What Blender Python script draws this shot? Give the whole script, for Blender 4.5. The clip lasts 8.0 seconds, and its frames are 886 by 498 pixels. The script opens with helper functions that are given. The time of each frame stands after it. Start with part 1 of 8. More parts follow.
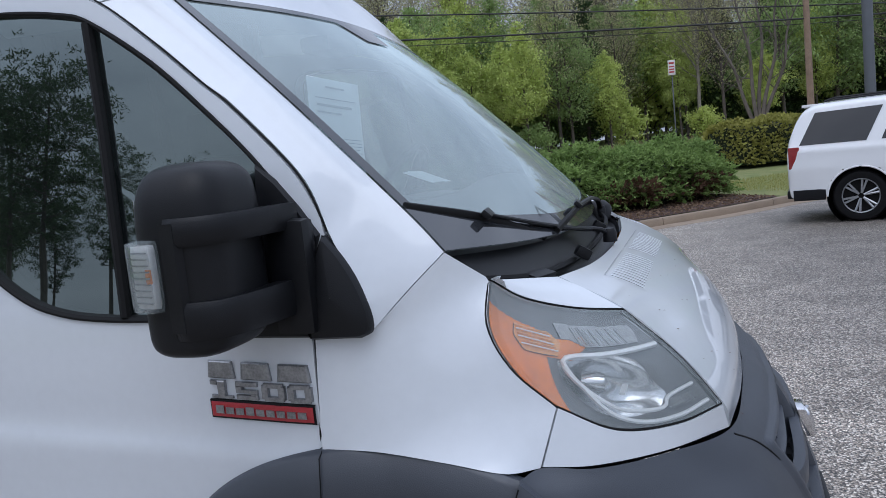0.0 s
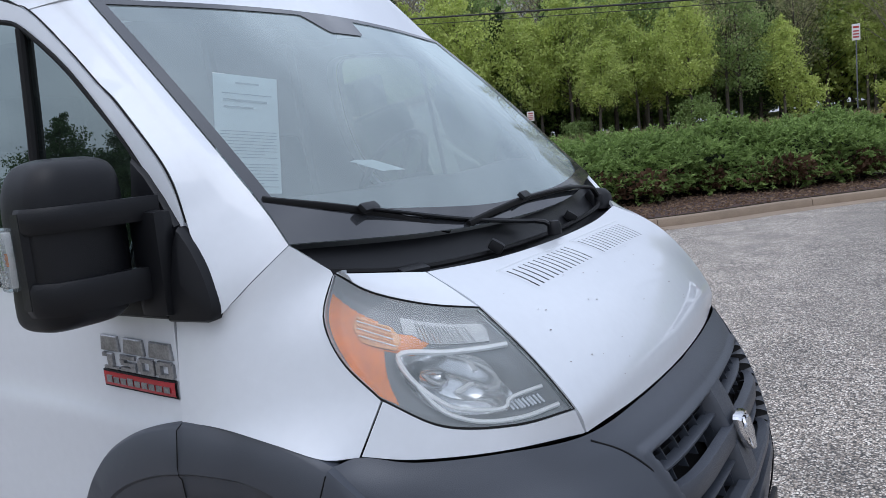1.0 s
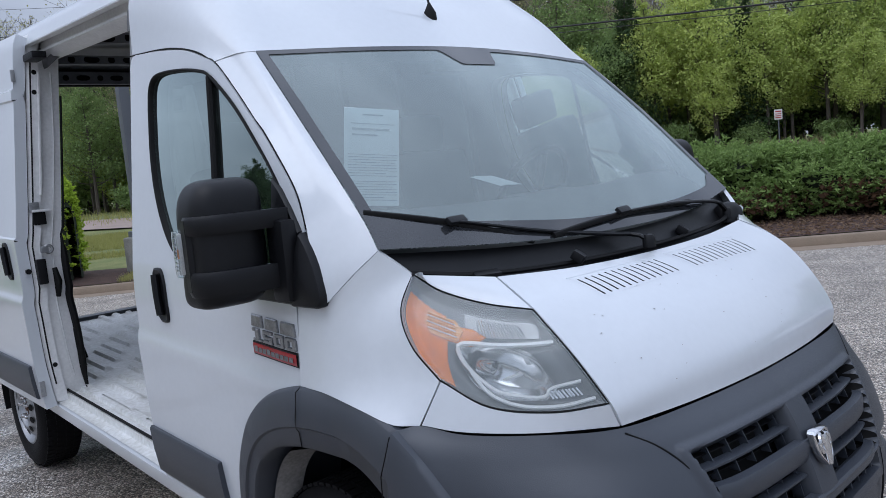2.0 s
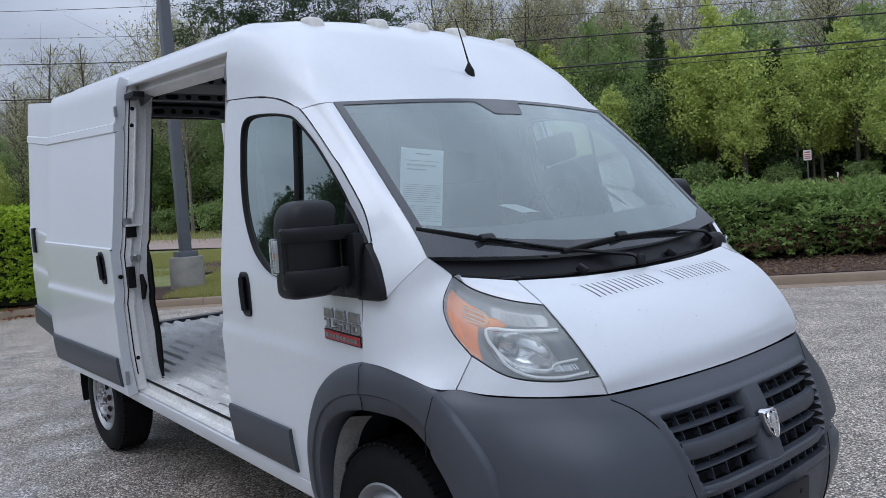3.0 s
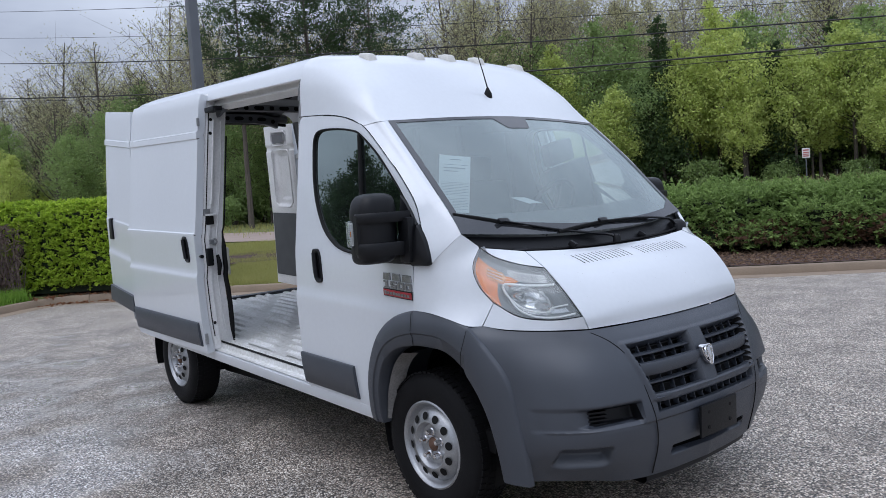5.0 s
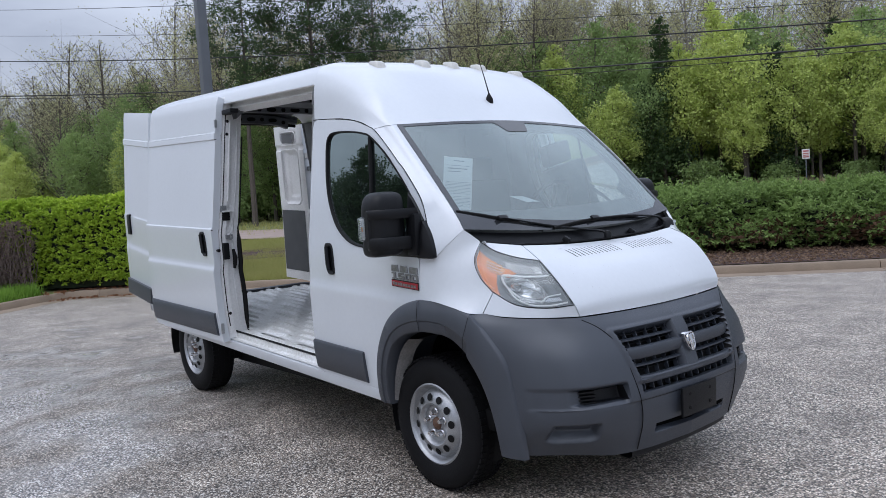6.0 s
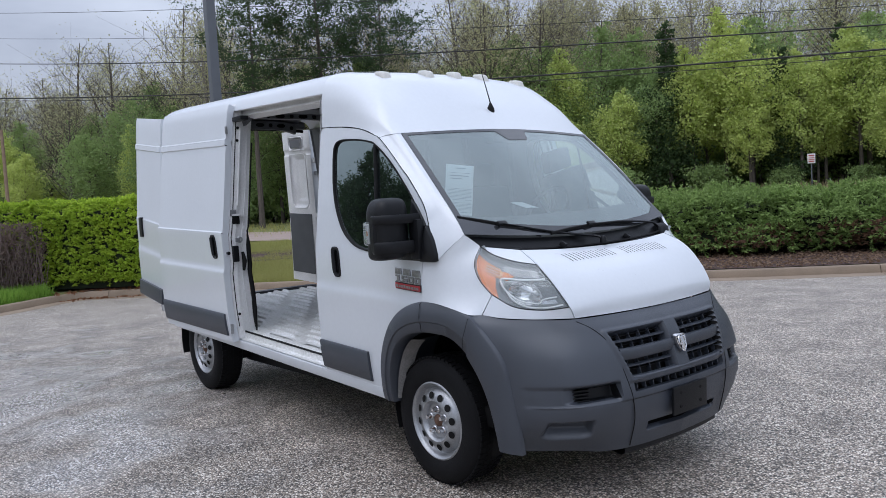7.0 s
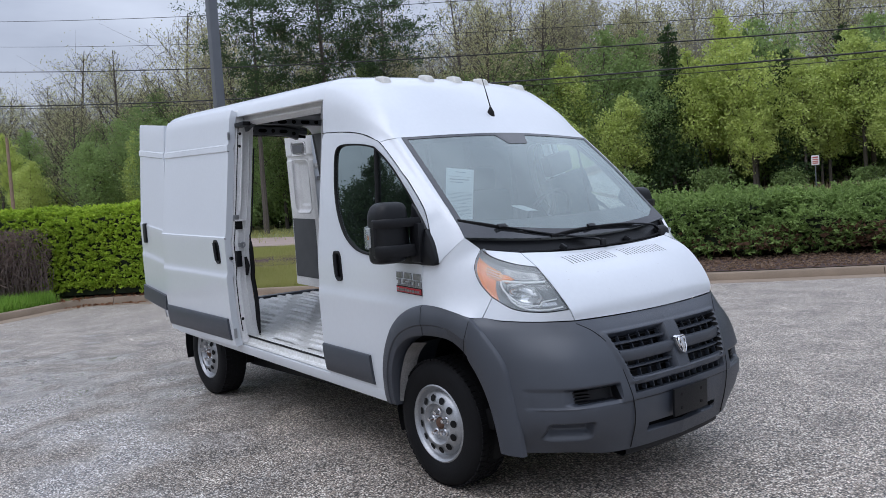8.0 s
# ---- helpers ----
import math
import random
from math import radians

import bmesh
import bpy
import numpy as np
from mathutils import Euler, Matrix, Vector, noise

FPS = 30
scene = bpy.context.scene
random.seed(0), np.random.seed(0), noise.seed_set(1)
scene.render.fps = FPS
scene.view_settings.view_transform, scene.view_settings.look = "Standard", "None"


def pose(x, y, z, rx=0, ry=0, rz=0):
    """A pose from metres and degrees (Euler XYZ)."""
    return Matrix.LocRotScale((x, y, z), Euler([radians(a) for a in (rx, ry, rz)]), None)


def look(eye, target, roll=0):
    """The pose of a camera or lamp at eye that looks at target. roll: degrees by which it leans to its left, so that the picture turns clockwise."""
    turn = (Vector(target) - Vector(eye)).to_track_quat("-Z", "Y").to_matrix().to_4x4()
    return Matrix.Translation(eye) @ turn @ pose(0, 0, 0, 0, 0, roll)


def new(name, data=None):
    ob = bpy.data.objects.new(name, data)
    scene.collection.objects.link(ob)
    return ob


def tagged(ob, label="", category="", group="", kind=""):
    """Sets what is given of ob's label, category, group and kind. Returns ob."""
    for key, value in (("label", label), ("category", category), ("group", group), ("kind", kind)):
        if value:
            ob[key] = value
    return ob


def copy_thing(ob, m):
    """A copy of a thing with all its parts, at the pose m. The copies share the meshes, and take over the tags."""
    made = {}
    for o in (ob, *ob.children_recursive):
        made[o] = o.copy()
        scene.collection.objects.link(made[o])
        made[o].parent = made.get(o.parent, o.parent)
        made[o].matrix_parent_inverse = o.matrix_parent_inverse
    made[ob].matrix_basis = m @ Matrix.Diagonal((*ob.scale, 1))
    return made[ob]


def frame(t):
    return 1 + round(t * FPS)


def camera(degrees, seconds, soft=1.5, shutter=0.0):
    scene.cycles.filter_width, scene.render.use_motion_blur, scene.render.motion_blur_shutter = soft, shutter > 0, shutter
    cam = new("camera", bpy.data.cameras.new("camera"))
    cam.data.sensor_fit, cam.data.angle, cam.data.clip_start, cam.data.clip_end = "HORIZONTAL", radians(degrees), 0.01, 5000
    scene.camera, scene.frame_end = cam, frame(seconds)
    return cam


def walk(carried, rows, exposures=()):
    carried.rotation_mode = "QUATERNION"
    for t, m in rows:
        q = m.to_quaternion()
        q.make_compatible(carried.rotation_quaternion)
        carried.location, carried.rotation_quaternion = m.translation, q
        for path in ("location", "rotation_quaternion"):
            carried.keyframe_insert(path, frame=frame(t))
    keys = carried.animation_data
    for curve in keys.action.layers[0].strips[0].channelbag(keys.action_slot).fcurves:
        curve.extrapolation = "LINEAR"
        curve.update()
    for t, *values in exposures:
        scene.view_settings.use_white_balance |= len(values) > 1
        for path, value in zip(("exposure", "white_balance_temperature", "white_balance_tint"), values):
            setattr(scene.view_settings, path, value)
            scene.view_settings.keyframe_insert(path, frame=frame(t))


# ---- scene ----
cam = camera(58.7, 8.0, soft=0.5)
PATH = [
    (0, (0.799, -2.341, 1.613), (0.15, -0.464, 1.384), -6.0),
    (0.3, (1.036, -2.335, 1.621), (0.339, -0.482, 1.34), -6.0),
    (0.5, (1.163, -2.301, 1.615), (0.406, -0.473, 1.324), -6.2),
    (1, (1.404, -2.107, 1.605), (0.378, -0.41, 1.343), -5.5),
    (1.3, (1.542, -2.03, 1.611), (0.294, -0.487, 1.368), -5.8),
    (1.5, (1.654, -2.006, 1.622), (0.289, -0.563, 1.387), -6.1),
    (1.7, (1.757, -2.017, 1.625), (0.321, -0.644, 1.395), -6.1),
    (2.8, (2.27, -2.468, 1.617), (0.748, -1.177, 1.483), -4.3),
    (3, (2.36, -2.54, 1.615), (0.828, -1.259, 1.494), -4.0),
    (3.5, (2.537, -2.77, 1.617), (1.0, -1.495, 1.511), -3.4),
    (4, (2.7, -2.995, 1.622), (1.163, -1.72, 1.511), -3.5),
    (4.5, (2.943, -3.156, 1.604), (1.403, -1.886, 1.484), -3.7),
    (5, (3.104, -3.319, 1.607), (1.564, -2.049, 1.478), -3.9),
    (6.5, (3.451, -3.604, 1.604), (1.905, -2.343, 1.473), -3.4),
    (7, (3.513, -3.637, 1.623), (1.96, -2.383, 1.499), -3.4),
    (7.5, (3.545, -3.641, 1.62), (1.987, -2.392, 1.505), -3.6),
    (8, (3.547, -3.637, 1.617), (1.987, -2.391, 1.505), -3.8),
]
walk(cam, [(t, look(eye, target, roll)) for t, eye, target, roll in PATH], [(0, 0.15, 5740, 12), (0.5, 0.33, 5900, 12), (1.0, 0.28, 5900, 12), (1.5, 0.14, 5740, 12), (3, 0.11, 5820, 11.5), (4, 0.19, 5860, 12), (8, 0.28, 5920, 12.5)])

# ---- world, sun ----
world = bpy.data.worlds.new("overcast_sky")
scene.world = world
world.use_nodes = True
wn, wl = world.node_tree.nodes, world.node_tree.links
wn.clear()
w_out, w_bg = wn.new("ShaderNodeOutputWorld"), wn.new("ShaderNodeBackground")
w_sky = wn.new("ShaderNodeTexSky")
w_sky.sky_type, w_sky.sun_disc = "NISHITA", False
w_sky.sun_elevation, w_sky.sun_rotation = radians(50), radians(200)
w_sky.dust_density, w_sky.air_density = 4.0, 1.0
w_co, w_map = wn.new("ShaderNodeTexCoord"), wn.new("ShaderNodeMapping")
w_map.inputs["Scale"].default_value = (1.6, 1.6, 4.5)
w_noise = wn.new("ShaderNodeTexNoise")
w_noise.inputs["Scale"].default_value, w_noise.inputs["Detail"].default_value = 1.7, 6.0
w_ramp = wn.new("ShaderNodeValToRGB")
w_ramp.color_ramp.elements[0].position, w_ramp.color_ramp.elements[0].color = 0.32, (5.6, 6.0, 6.9, 1)
w_ramp.color_ramp.elements[1].position, w_ramp.color_ramp.elements[1].color = 0.68, (10.2, 10.7, 11.6, 1)
w_mix = wn.new("ShaderNodeMix")
w_mix.data_type = "RGBA"
w_mix.inputs[0].default_value = 0.85
wl.new(w_co.outputs["Generated"], w_map.inputs["Vector"])
wl.new(w_map.outputs["Vector"], w_noise.inputs["Vector"])
wl.new(w_noise.outputs["Fac"], w_ramp.inputs["Fac"])
wl.new(w_sky.outputs["Color"], w_mix.inputs[6])
wl.new(w_ramp.outputs["Color"], w_mix.inputs[7])
wl.new(w_mix.outputs[2], w_bg.inputs["Color"])
wl.new(w_bg.outputs["Background"], w_out.inputs["Surface"])
# an overcast sky is brightest overhead
w_sep, w_up = wn.new("ShaderNodeSeparateXYZ"), wn.new("ShaderNodeMapRange")
w_up.inputs["From Min"].default_value = 0.14
w_up.inputs["To Min"].default_value, w_up.inputs["To Max"].default_value = 0.056, 0.155
wl.new(w_co.outputs["Generated"], w_sep.inputs[0])
wl.new(w_sep.outputs["Z"], w_up.inputs["Value"])
wl.new(w_up.outputs["Result"], w_bg.inputs["Strength"])
sun = new("sun", bpy.data.lights.new("sun", "SUN"))
sun.data.energy, sun.data.angle, sun.data.color = 0.6, radians(45), (1.0, 0.96, 0.9)
sun.matrix_world = look((6, -9, 24), (0, 0, 0))

# ---- materials ----


def material(name, color, rough=0.5, metal=0.0, vary=0.15, scale=6.0, fine=120.0, bump=0.0, coat=0.0, tint=None, random_tone=0.0, island=0.0, spec=0.5):
    """A surface with variation at two scales; color and tint are its two tones."""
    m = bpy.data.materials.new(name)
    m.use_nodes = True
    nt = m.node_tree
    n, l = nt.nodes, nt.links
    b = n["Principled BSDF"]
    b.inputs["Roughness"].default_value, b.inputs["Metallic"].default_value = rough, metal
    b.inputs["Coat Weight"].default_value, b.inputs["Coat Roughness"].default_value = coat, 0.035
    b.inputs["Specular IOR Level"].default_value = spec
    co = n.new("ShaderNodeTexCoord")
    big, small = n.new("ShaderNodeTexNoise"), n.new("ShaderNodeTexNoise")
    big.inputs["Scale"].default_value, big.inputs["Detail"].default_value = scale, 4.0
    small.inputs["Scale"].default_value, small.inputs["Detail"].default_value = fine, 3.0
    l.new(co.outputs["Object"], big.inputs["Vector"])
    l.new(co.outputs["Object"], small.inputs["Vector"])
    add = n.new("ShaderNodeMath")
    add.operation = "ADD"
    l.new(big.outputs["Fac"], add.inputs[0])
    l.new(small.outputs["Fac"], add.inputs[1])
    last = add.outputs[0]
    for amount, node, out in ((random_tone, "ShaderNodeObjectInfo", "Random"), (island, "ShaderNodeNewGeometry", "Random Per Island")):
        if amount:
            src, mul = n.new(node), n.new("ShaderNodeMath")
            mul.operation = "MULTIPLY_ADD"
            l.new(src.outputs[out], mul.inputs[0])
            mul.inputs[1].default_value = amount
            l.new(last, mul.inputs[2])
            last = mul.outputs[0]
    rng = n.new("ShaderNodeMapRange")
    rng.inputs["From Min"].default_value, rng.inputs["From Max"].default_value = 0.7, 1.3 + random_tone + island
    l.new(last, rng.inputs["Value"])
    mix = n.new("ShaderNodeMix")
    mix.data_type = "RGBA"
    tint = tint or tuple(c * (1 - vary) for c in color)
    mix.inputs[6].default_value, mix.inputs[7].default_value = (*color, 1), (*tint, 1)
    l.new(rng.outputs["Result"], mix.inputs[0])
    l.new(mix.outputs[2], b.inputs["Base Color"])
    if bump:
        bp = n.new("ShaderNodeBump")
        bp.inputs["Strength"].default_value, bp.inputs["Distance"].default_value = min(1.0, bump * 20), 0.004
        l.new(small.outputs["Fac"], bp.inputs["Height"])
        l.new(bp.outputs["Normal"], b.inputs["Normal"])
    return m


def glass(name, tone, gloss=1.0, ior=1.5, rough=0.0, haze=0.0, sheen=(1.0, 1.0, 1.0)):
    """A thin pane: clear or tinted, with mirror gloss by the angle."""
    m = bpy.data.materials.new(name)
    m.use_nodes = True
    n, l = m.node_tree.nodes, m.node_tree.links
    n.clear()
    out, mix = n.new("ShaderNodeOutputMaterial"), n.new("ShaderNodeMixShader")
    tr, gl, fr = n.new("ShaderNodeBsdfTransparent"), n.new("ShaderNodeBsdfGlossy"), n.new("ShaderNodeFresnel")
    mul = n.new("ShaderNodeMath")
    mul.operation, mul.use_clamp = "MULTIPLY", True
    mul.inputs[1].default_value = gloss
    fr.inputs["IOR"].default_value = ior
    tr.inputs["Color"].default_value = (*tone, 1)
    gl.inputs["Roughness"].default_value = rough
    gl.inputs["Color"].default_value = (*sheen, 1)
    l.new(fr.outputs["Fac"], mul.inputs[0])
    l.new(mul.outputs[0], mix.inputs["Fac"])
    l.new(tr.outputs[0], mix.inputs[1])
    l.new(gl.outputs[0], mix.inputs[2])
    last = mix
    if haze:
        df, mh = n.new("ShaderNodeBsdfDiffuse"), n.new("ShaderNodeMixShader")
        nz, co = n.new("ShaderNodeTexNoise"), n.new("ShaderNodeTexCoord")
        nz.inputs["Scale"].default_value = 14.0
        sc = n.new("ShaderNodeMath")
        sc.operation = "MULTIPLY_ADD"
        sc.inputs[1].default_value, sc.inputs[2].default_value = 0.35 * haze, 0.82 * haze
        l.new(co.outputs["Object"], nz.inputs["Vector"])
        l.new(nz.outputs["Fac"], sc.inputs[0])
        df.inputs["Color"].default_value = (0.66, 0.75, 0.75, 1)
        l.new(sc.outputs[0], mh.inputs["Fac"])
        l.new(mix.outputs[0], mh.inputs[1])
        l.new(df.outputs[0], mh.inputs[2])
        last = mh
    l.new(last.outputs[0], out.inputs["Surface"])
    return m


WHITE = material("white_paint", (0.652, 0.684, 0.72), 0.34, vary=0.04, scale=1.5, fine=40, coat=1.0)
JAMB = material("white_jamb_paint", (0.80, 0.80, 0.80), 0.34, vary=0.18, scale=5, fine=60)
GREY = material("grey_moulded_plastic", (0.042, 0.049, 0.064), 0.40, vary=0.25, scale=3, fine=700, bump=0.010, spec=0.72)
BLACK = material("black_plastic", (0.0075, 0.008, 0.0098), 0.40, vary=0.25, scale=8, fine=500, bump=0.006, spec=0.27)
RUBBER = material("black_rubber", (0.004, 0.004, 0.0045), 0.65, vary=0.3, scale=10, fine=200, spec=0.25)
TYRE = material("tyre_rubber", (0.0085, 0.0085, 0.0095), 0.70, vary=0.35, scale=9, fine=150, bump=0.02, spec=0.16)
STEEL = material("silver_wheel_paint", (0.43, 0.44, 0.455), 0.40, 0.75, vary=0.25, scale=9, fine=120)
DUSTY = material("dusty_body_sheet", (0.28, 0.27, 0.26), 0.7, vary=0.45, scale=7, fine=90)
RUST = material("rusty_steel", (0.16, 0.09, 0.06), 0.7, 0.3, vary=0.5, scale=30, fine=200)
BADGE = material("worn_chrome", (0.36, 0.365, 0.375), 0.30, 0.75, vary=0.45, scale=40, fine=200)
CHROME = material("chrome", (0.72, 0.72, 0.73), 0.14, 1.0, vary=0.05)
RED = material("red_plaque", (0.42, 0.02, 0.03), 0.3, vary=0.2, coat=0.5)
# white inner sheet coloured dark grey: the shade inside the load space
SHADED_SHEET = material("shaded_inner_sheet", (0.17, 0.175, 0.185), 0.6, vary=0.25, scale=5, fine=120)
INSIDE = material("grey_interior_plastic", (0.13, 0.135, 0.14), 0.7, vary=0.2, scale=5, fine=300, bump=0.005)
CLOTH = material("seat_cloth", (0.10, 0.105, 0.11), 0.9, vary=0.3, scale=8, fine=400, bump=0.02)
FLOORM = material("bare_metal_floor", (0.84, 0.85, 0.85), 0.36, 0.1, vary=0.5, scale=4, fine=45, tint=(0.58, 0.58, 0.55))
PAPER = material("paper", (0.86, 0.90, 0.91), 0.8, vary=0.05)
INK = material("grey_ink", (0.30, 0.34, 0.36), 0.8)
ORANGE = material("amber_reflector", (0.95, 0.27, 0.015), 0.25, vary=0.3, scale=30, coat=0.5)
LAMPGREY = material("lamp_housing_grey", (0.20, 0.205, 0.215), 0.30, 0.2, vary=0.25, scale=12)
REFLECT = material("lamp_reflector", (0.80, 0.81, 0.82), 0.16, 0.9, vary=0.25, scale=25)
AMBERPALE = material("pale_amber_lens", (0.90, 0.42, 0.12), 0.25, vary=0.3, scale=60, coat=0.5)
SIGNAL = material("clear_signal_lens", (0.92, 0.92, 0.91), 0.16, 0.1, vary=0.25, scale=60, fine=300, coat=0.6)
CLOUDY = material("cloudy_white_lens", (0.62, 0.61, 0.57), 0.35, vary=0.2, scale=30)
FRIT = material("black_printed_glass", (0.030, 0.032, 0.036), 0.05, vary=0.2, spec=0.85)
SCREEN = glass("windscreen_glass", (0.62, 0.71, 0.72), 1.9, 1.5, 0.0, 0.22, (0.86, 0.97, 0.97))
TINT = glass("side_glass", (0.16, 0.20, 0.19), 4.9, 1.5, 0.0, 0.006, (0.82, 0.95, 0.92))
CLEAR = glass("headlamp_lens_glass", (0.93, 0.94, 0.94), 1.2, 1.45, 0.03, 0.15)

# ---- mesh tools ----


class Geo:
    """Collects vertices and faces for one mesh."""

    def __init__(self):
        self.v, self.f = [], []

    def grid(self, p, wrap_u=False, wrap_v=False):
        p = np.asarray(p, float)
        r, c = p.shape[:2]
        o = len(self.v)
        self.v += [tuple(q) for q in p.reshape(-1, 3)]
        for i in range(r if wrap_u else r - 1):
            for j in range(c if wrap_v else c - 1):
                a, b2 = (i + 1) % r, (j + 1) % c
                self.f.append((o + i * c + j, o + i * c + b2, o + a * c + b2, o + a * c + j))
        return self

    def face(self, pts):
        o = len(self.v)
        self.v += [tuple(q) for q in pts]
        self.f.append(tuple(range(o, o + len(pts))))
        return self

    def tube(self, pts, r, seg=8, flat=1.0, caps=True):
        pts = np.asarray(pts, float)
        rr = np.broadcast_to(r, len(pts))
        tan = np.gradient(pts, axis=0)
        tan /= np.linalg.norm(tan, axis=1)[:, None] + 1e-9
        rings = []
        up = np.array((0, 0, 1.0)) if abs(tan[0][2]) < 0.9 else np.array((1.0, 0, 0))
        for p, t, q in zip(pts, tan, rr):
            a = np.cross(t, up)
            a /= np.linalg.norm(a) + 1e-9
            b = np.cross(a, t)
            ang = np.arange(seg) * 2 * np.pi / seg
            rings.append(p + q * (np.cos(ang)[:, None] * a + flat * np.sin(ang)[:, None] * b))
        o = len(self.v)
        self.grid(rings, wrap_v=True)
        if caps:
            self.f.append(tuple(o + k for k in range(seg)))
            self.f.append(tuple(o + (len(pts) - 1) * seg + k for k in reversed(range(seg))))
        return self

    def box(self, c, s, bevel=0.006, m=None):
        """A box of full size s round c with chamfered edges, turned by m."""
        c, h = np.array(c, float), np.array(s, float) / 2
        k = min(bevel, h.min() * 0.9)
        bm = bmesh.new()
        bmesh.ops.create_cube(bm, size=2)
        for v in bm.verts:
            v.co = Vector(tuple(np.array(v.co) * h))
        if k > 0:
            bmesh.ops.bevel(bm, geom=bm.edges[:], offset=k, segments=2, profile=0.7, affect="EDGES")
        o = len(self.v)
        bm.verts.index_update()
        for v in bm.verts:
            q = (m @ v.co) if m is not None else v.co
            self.v.append((q[0] + c[0], q[1] + c[1], q[2] + c[2]))
        self.f += [tuple(o + v.index for v in f.verts) for f in bm.faces]
        bm.free()
        return self

    def lathe(self, prof, centre, axis="y", seg=48, out=-1):
        """prof: (radius, along) pairs turned round an axis; along runs outwards."""
        ang = np.arange(seg) * 2 * np.pi / seg
        rings = []
        for r, a in prof:
            ring = np.zeros((seg, 3))
            if axis == "y":
                ring[:, 0], ring[:, 2], ring[:, 1] = r * np.cos(ang), r * np.sin(ang), out * a
            elif axis == "z":
                ring[:, 0], ring[:, 1], ring[:, 2] = r * np.cos(ang), r * np.sin(ang), a
            else:
                ring[:, 1], ring[:, 2], ring[:, 0] = r * np.cos(ang), r * np.sin(ang), out * a
            rings.append(ring + np.array(centre))
        return self.grid(rings, wrap_v=True)

    def mesh(self, name, mat, sharp=38):
        me = bpy.data.meshes.new(name)
        me.from_pydata(self.v, [], self.f)
        me.materials.append(mat)
        me.polygons.foreach_set("use_smooth", [True] * len(me.polygons))
        if sharp:
            me.set_sharp_from_angle(angle=radians(sharp))
        me.update()
        return me


def part(name, geo, mat, parent, label="", sharp=38, out=None):
    me = geo.mesh(name, mat, sharp)
    if out is not None:
        nv = np.zeros(len(me.polygons) * 3)
        me.polygons.foreach_get("normal", nv)
        if np.dot(nv.reshape(-1, 3).mean(0), out) < 0:
            me.flip_normals()
    ob = new(name, me)
    ob.parent = parent
    return tagged(ob, label) if label else ob


def thing(name, label, category, group="", at=(0, 0, 0), turn=0.0):
    ob = new(name)
    ob.empty_display_size = 0.2
    ob.matrix_world = pose(*at, 0, 0, turn)
    return tagged(ob, label, category, group)


def curve(pts, n=24):
    """n points, evenly spaced, on a smooth line through pts."""
    p = np.asarray(pts, float)
    if len(p) > 2:
        q = np.vstack([2 * p[0] - p[1], p, 2 * p[-1] - p[-2]])
        out = []
        for i in range(1, len(q) - 2):
            t = np.linspace(0, 1, 14, endpoint=False)[:, None]
            a, b, c, d = q[i - 1], q[i], q[i + 1], q[i + 2]
            out.append(0.5 * (2 * b + (c - a) * t + (2 * a - 5 * b + 4 * c - d) * t**2 + (3 * b - a - 3 * c + d) * t**3))
        p = np.vstack(out + [p[-1:]])
    s = np.r_[0, np.cumsum(np.linalg.norm(np.diff(p, axis=0), axis=1))]
    w = np.linspace(0, s[-1], n)
    return np.stack([np.interp(w, s, p[:, k]) for k in range(p.shape[1])], 1)


def line(pts, n=24):
    p = np.asarray(pts, float)
    s = np.r_[0, np.cumsum(np.linalg.norm(np.diff(p, axis=0), axis=1))]
    w = np.linspace(0, s[-1], n)
    return np.stack([np.interp(w, s, p[:, k]) for k in range(p.shape[1])], 1)


def coons(c0, c1, d0, d1):
    """The patch between c0 (v=0), c1 (v=1), d0 (u=0) and d1 (u=1); rows run over v."""
    u = np.linspace(0, 1, len(c0))[None, :, None]
    v = np.linspace(0, 1, len(d0))[:, None, None]
    return ((1 - v) * c0[None] + v * c1[None] + (1 - u) * d0[:, None] + u * d1[:, None]
            - ((1 - u) * (1 - v) * c0[0] + u * (1 - v) * c0[-1] + (1 - u) * v * c1[0] + u * v * c1[-1]))


def loft(rows, n, m):
    """A smooth sheet through several lines of points."""
    lines = np.array([curve(r, m) for r in rows])
    return np.stack([curve(lines[:, k], n) for k in range(m)], 1)


def normals(p):
    n = np.cross(np.gradient(p, axis=1), np.gradient(p, axis=0))
    return n / (np.linalg.norm(n, axis=2)[:, :, None] + 1e-12)


def panel(p, geo=None, gap=0.0030, fold=0.014):
    """A body panel: its rim drawn in by gap and folded inwards, away from the outside."""
    p = p.copy()
    q = p.copy()
    for a, b in ((0, 1), (-1, -2)):
        d = q[b] - q[a]
        p[a] += gap * d / (np.linalg.norm(d, axis=1)[:, None] + 1e-9)
        d = q[:, b] - q[:, a]
        p[:, a] += gap * d / (np.linalg.norm(d, axis=1)[:, None] + 1e-9)
    nrm = normals(p)
    mid = p.reshape(-1, 3).mean(0)
    inward = np.array((-1.2, 0, 1.0)) - mid
    inward[2] *= 0.4
    if np.sum(nrm.reshape(-1, 3).mean(0) * inward) < 0:
        nrm = -nrm
    big = np.zeros((p.shape[0] + 2, p.shape[1] + 2, 3))
    big[1:-1, 1:-1] = p
    big[0, 1:-1], big[-1, 1:-1] = p[0] + fold * nrm[0], p[-1] + fold * nrm[-1]
    big[1:-1, 0], big[1:-1, -1] = p[:, 0] + fold * nrm[:, 0], p[:, -1] + fold * nrm[:, -1]
    for a, b in ((0, 0), (0, -1), (-1, 0), (-1, -1)):
        big[a, b] = p[a, b] + fold * nrm[a, b]
    return (geo or Geo()).grid(big)


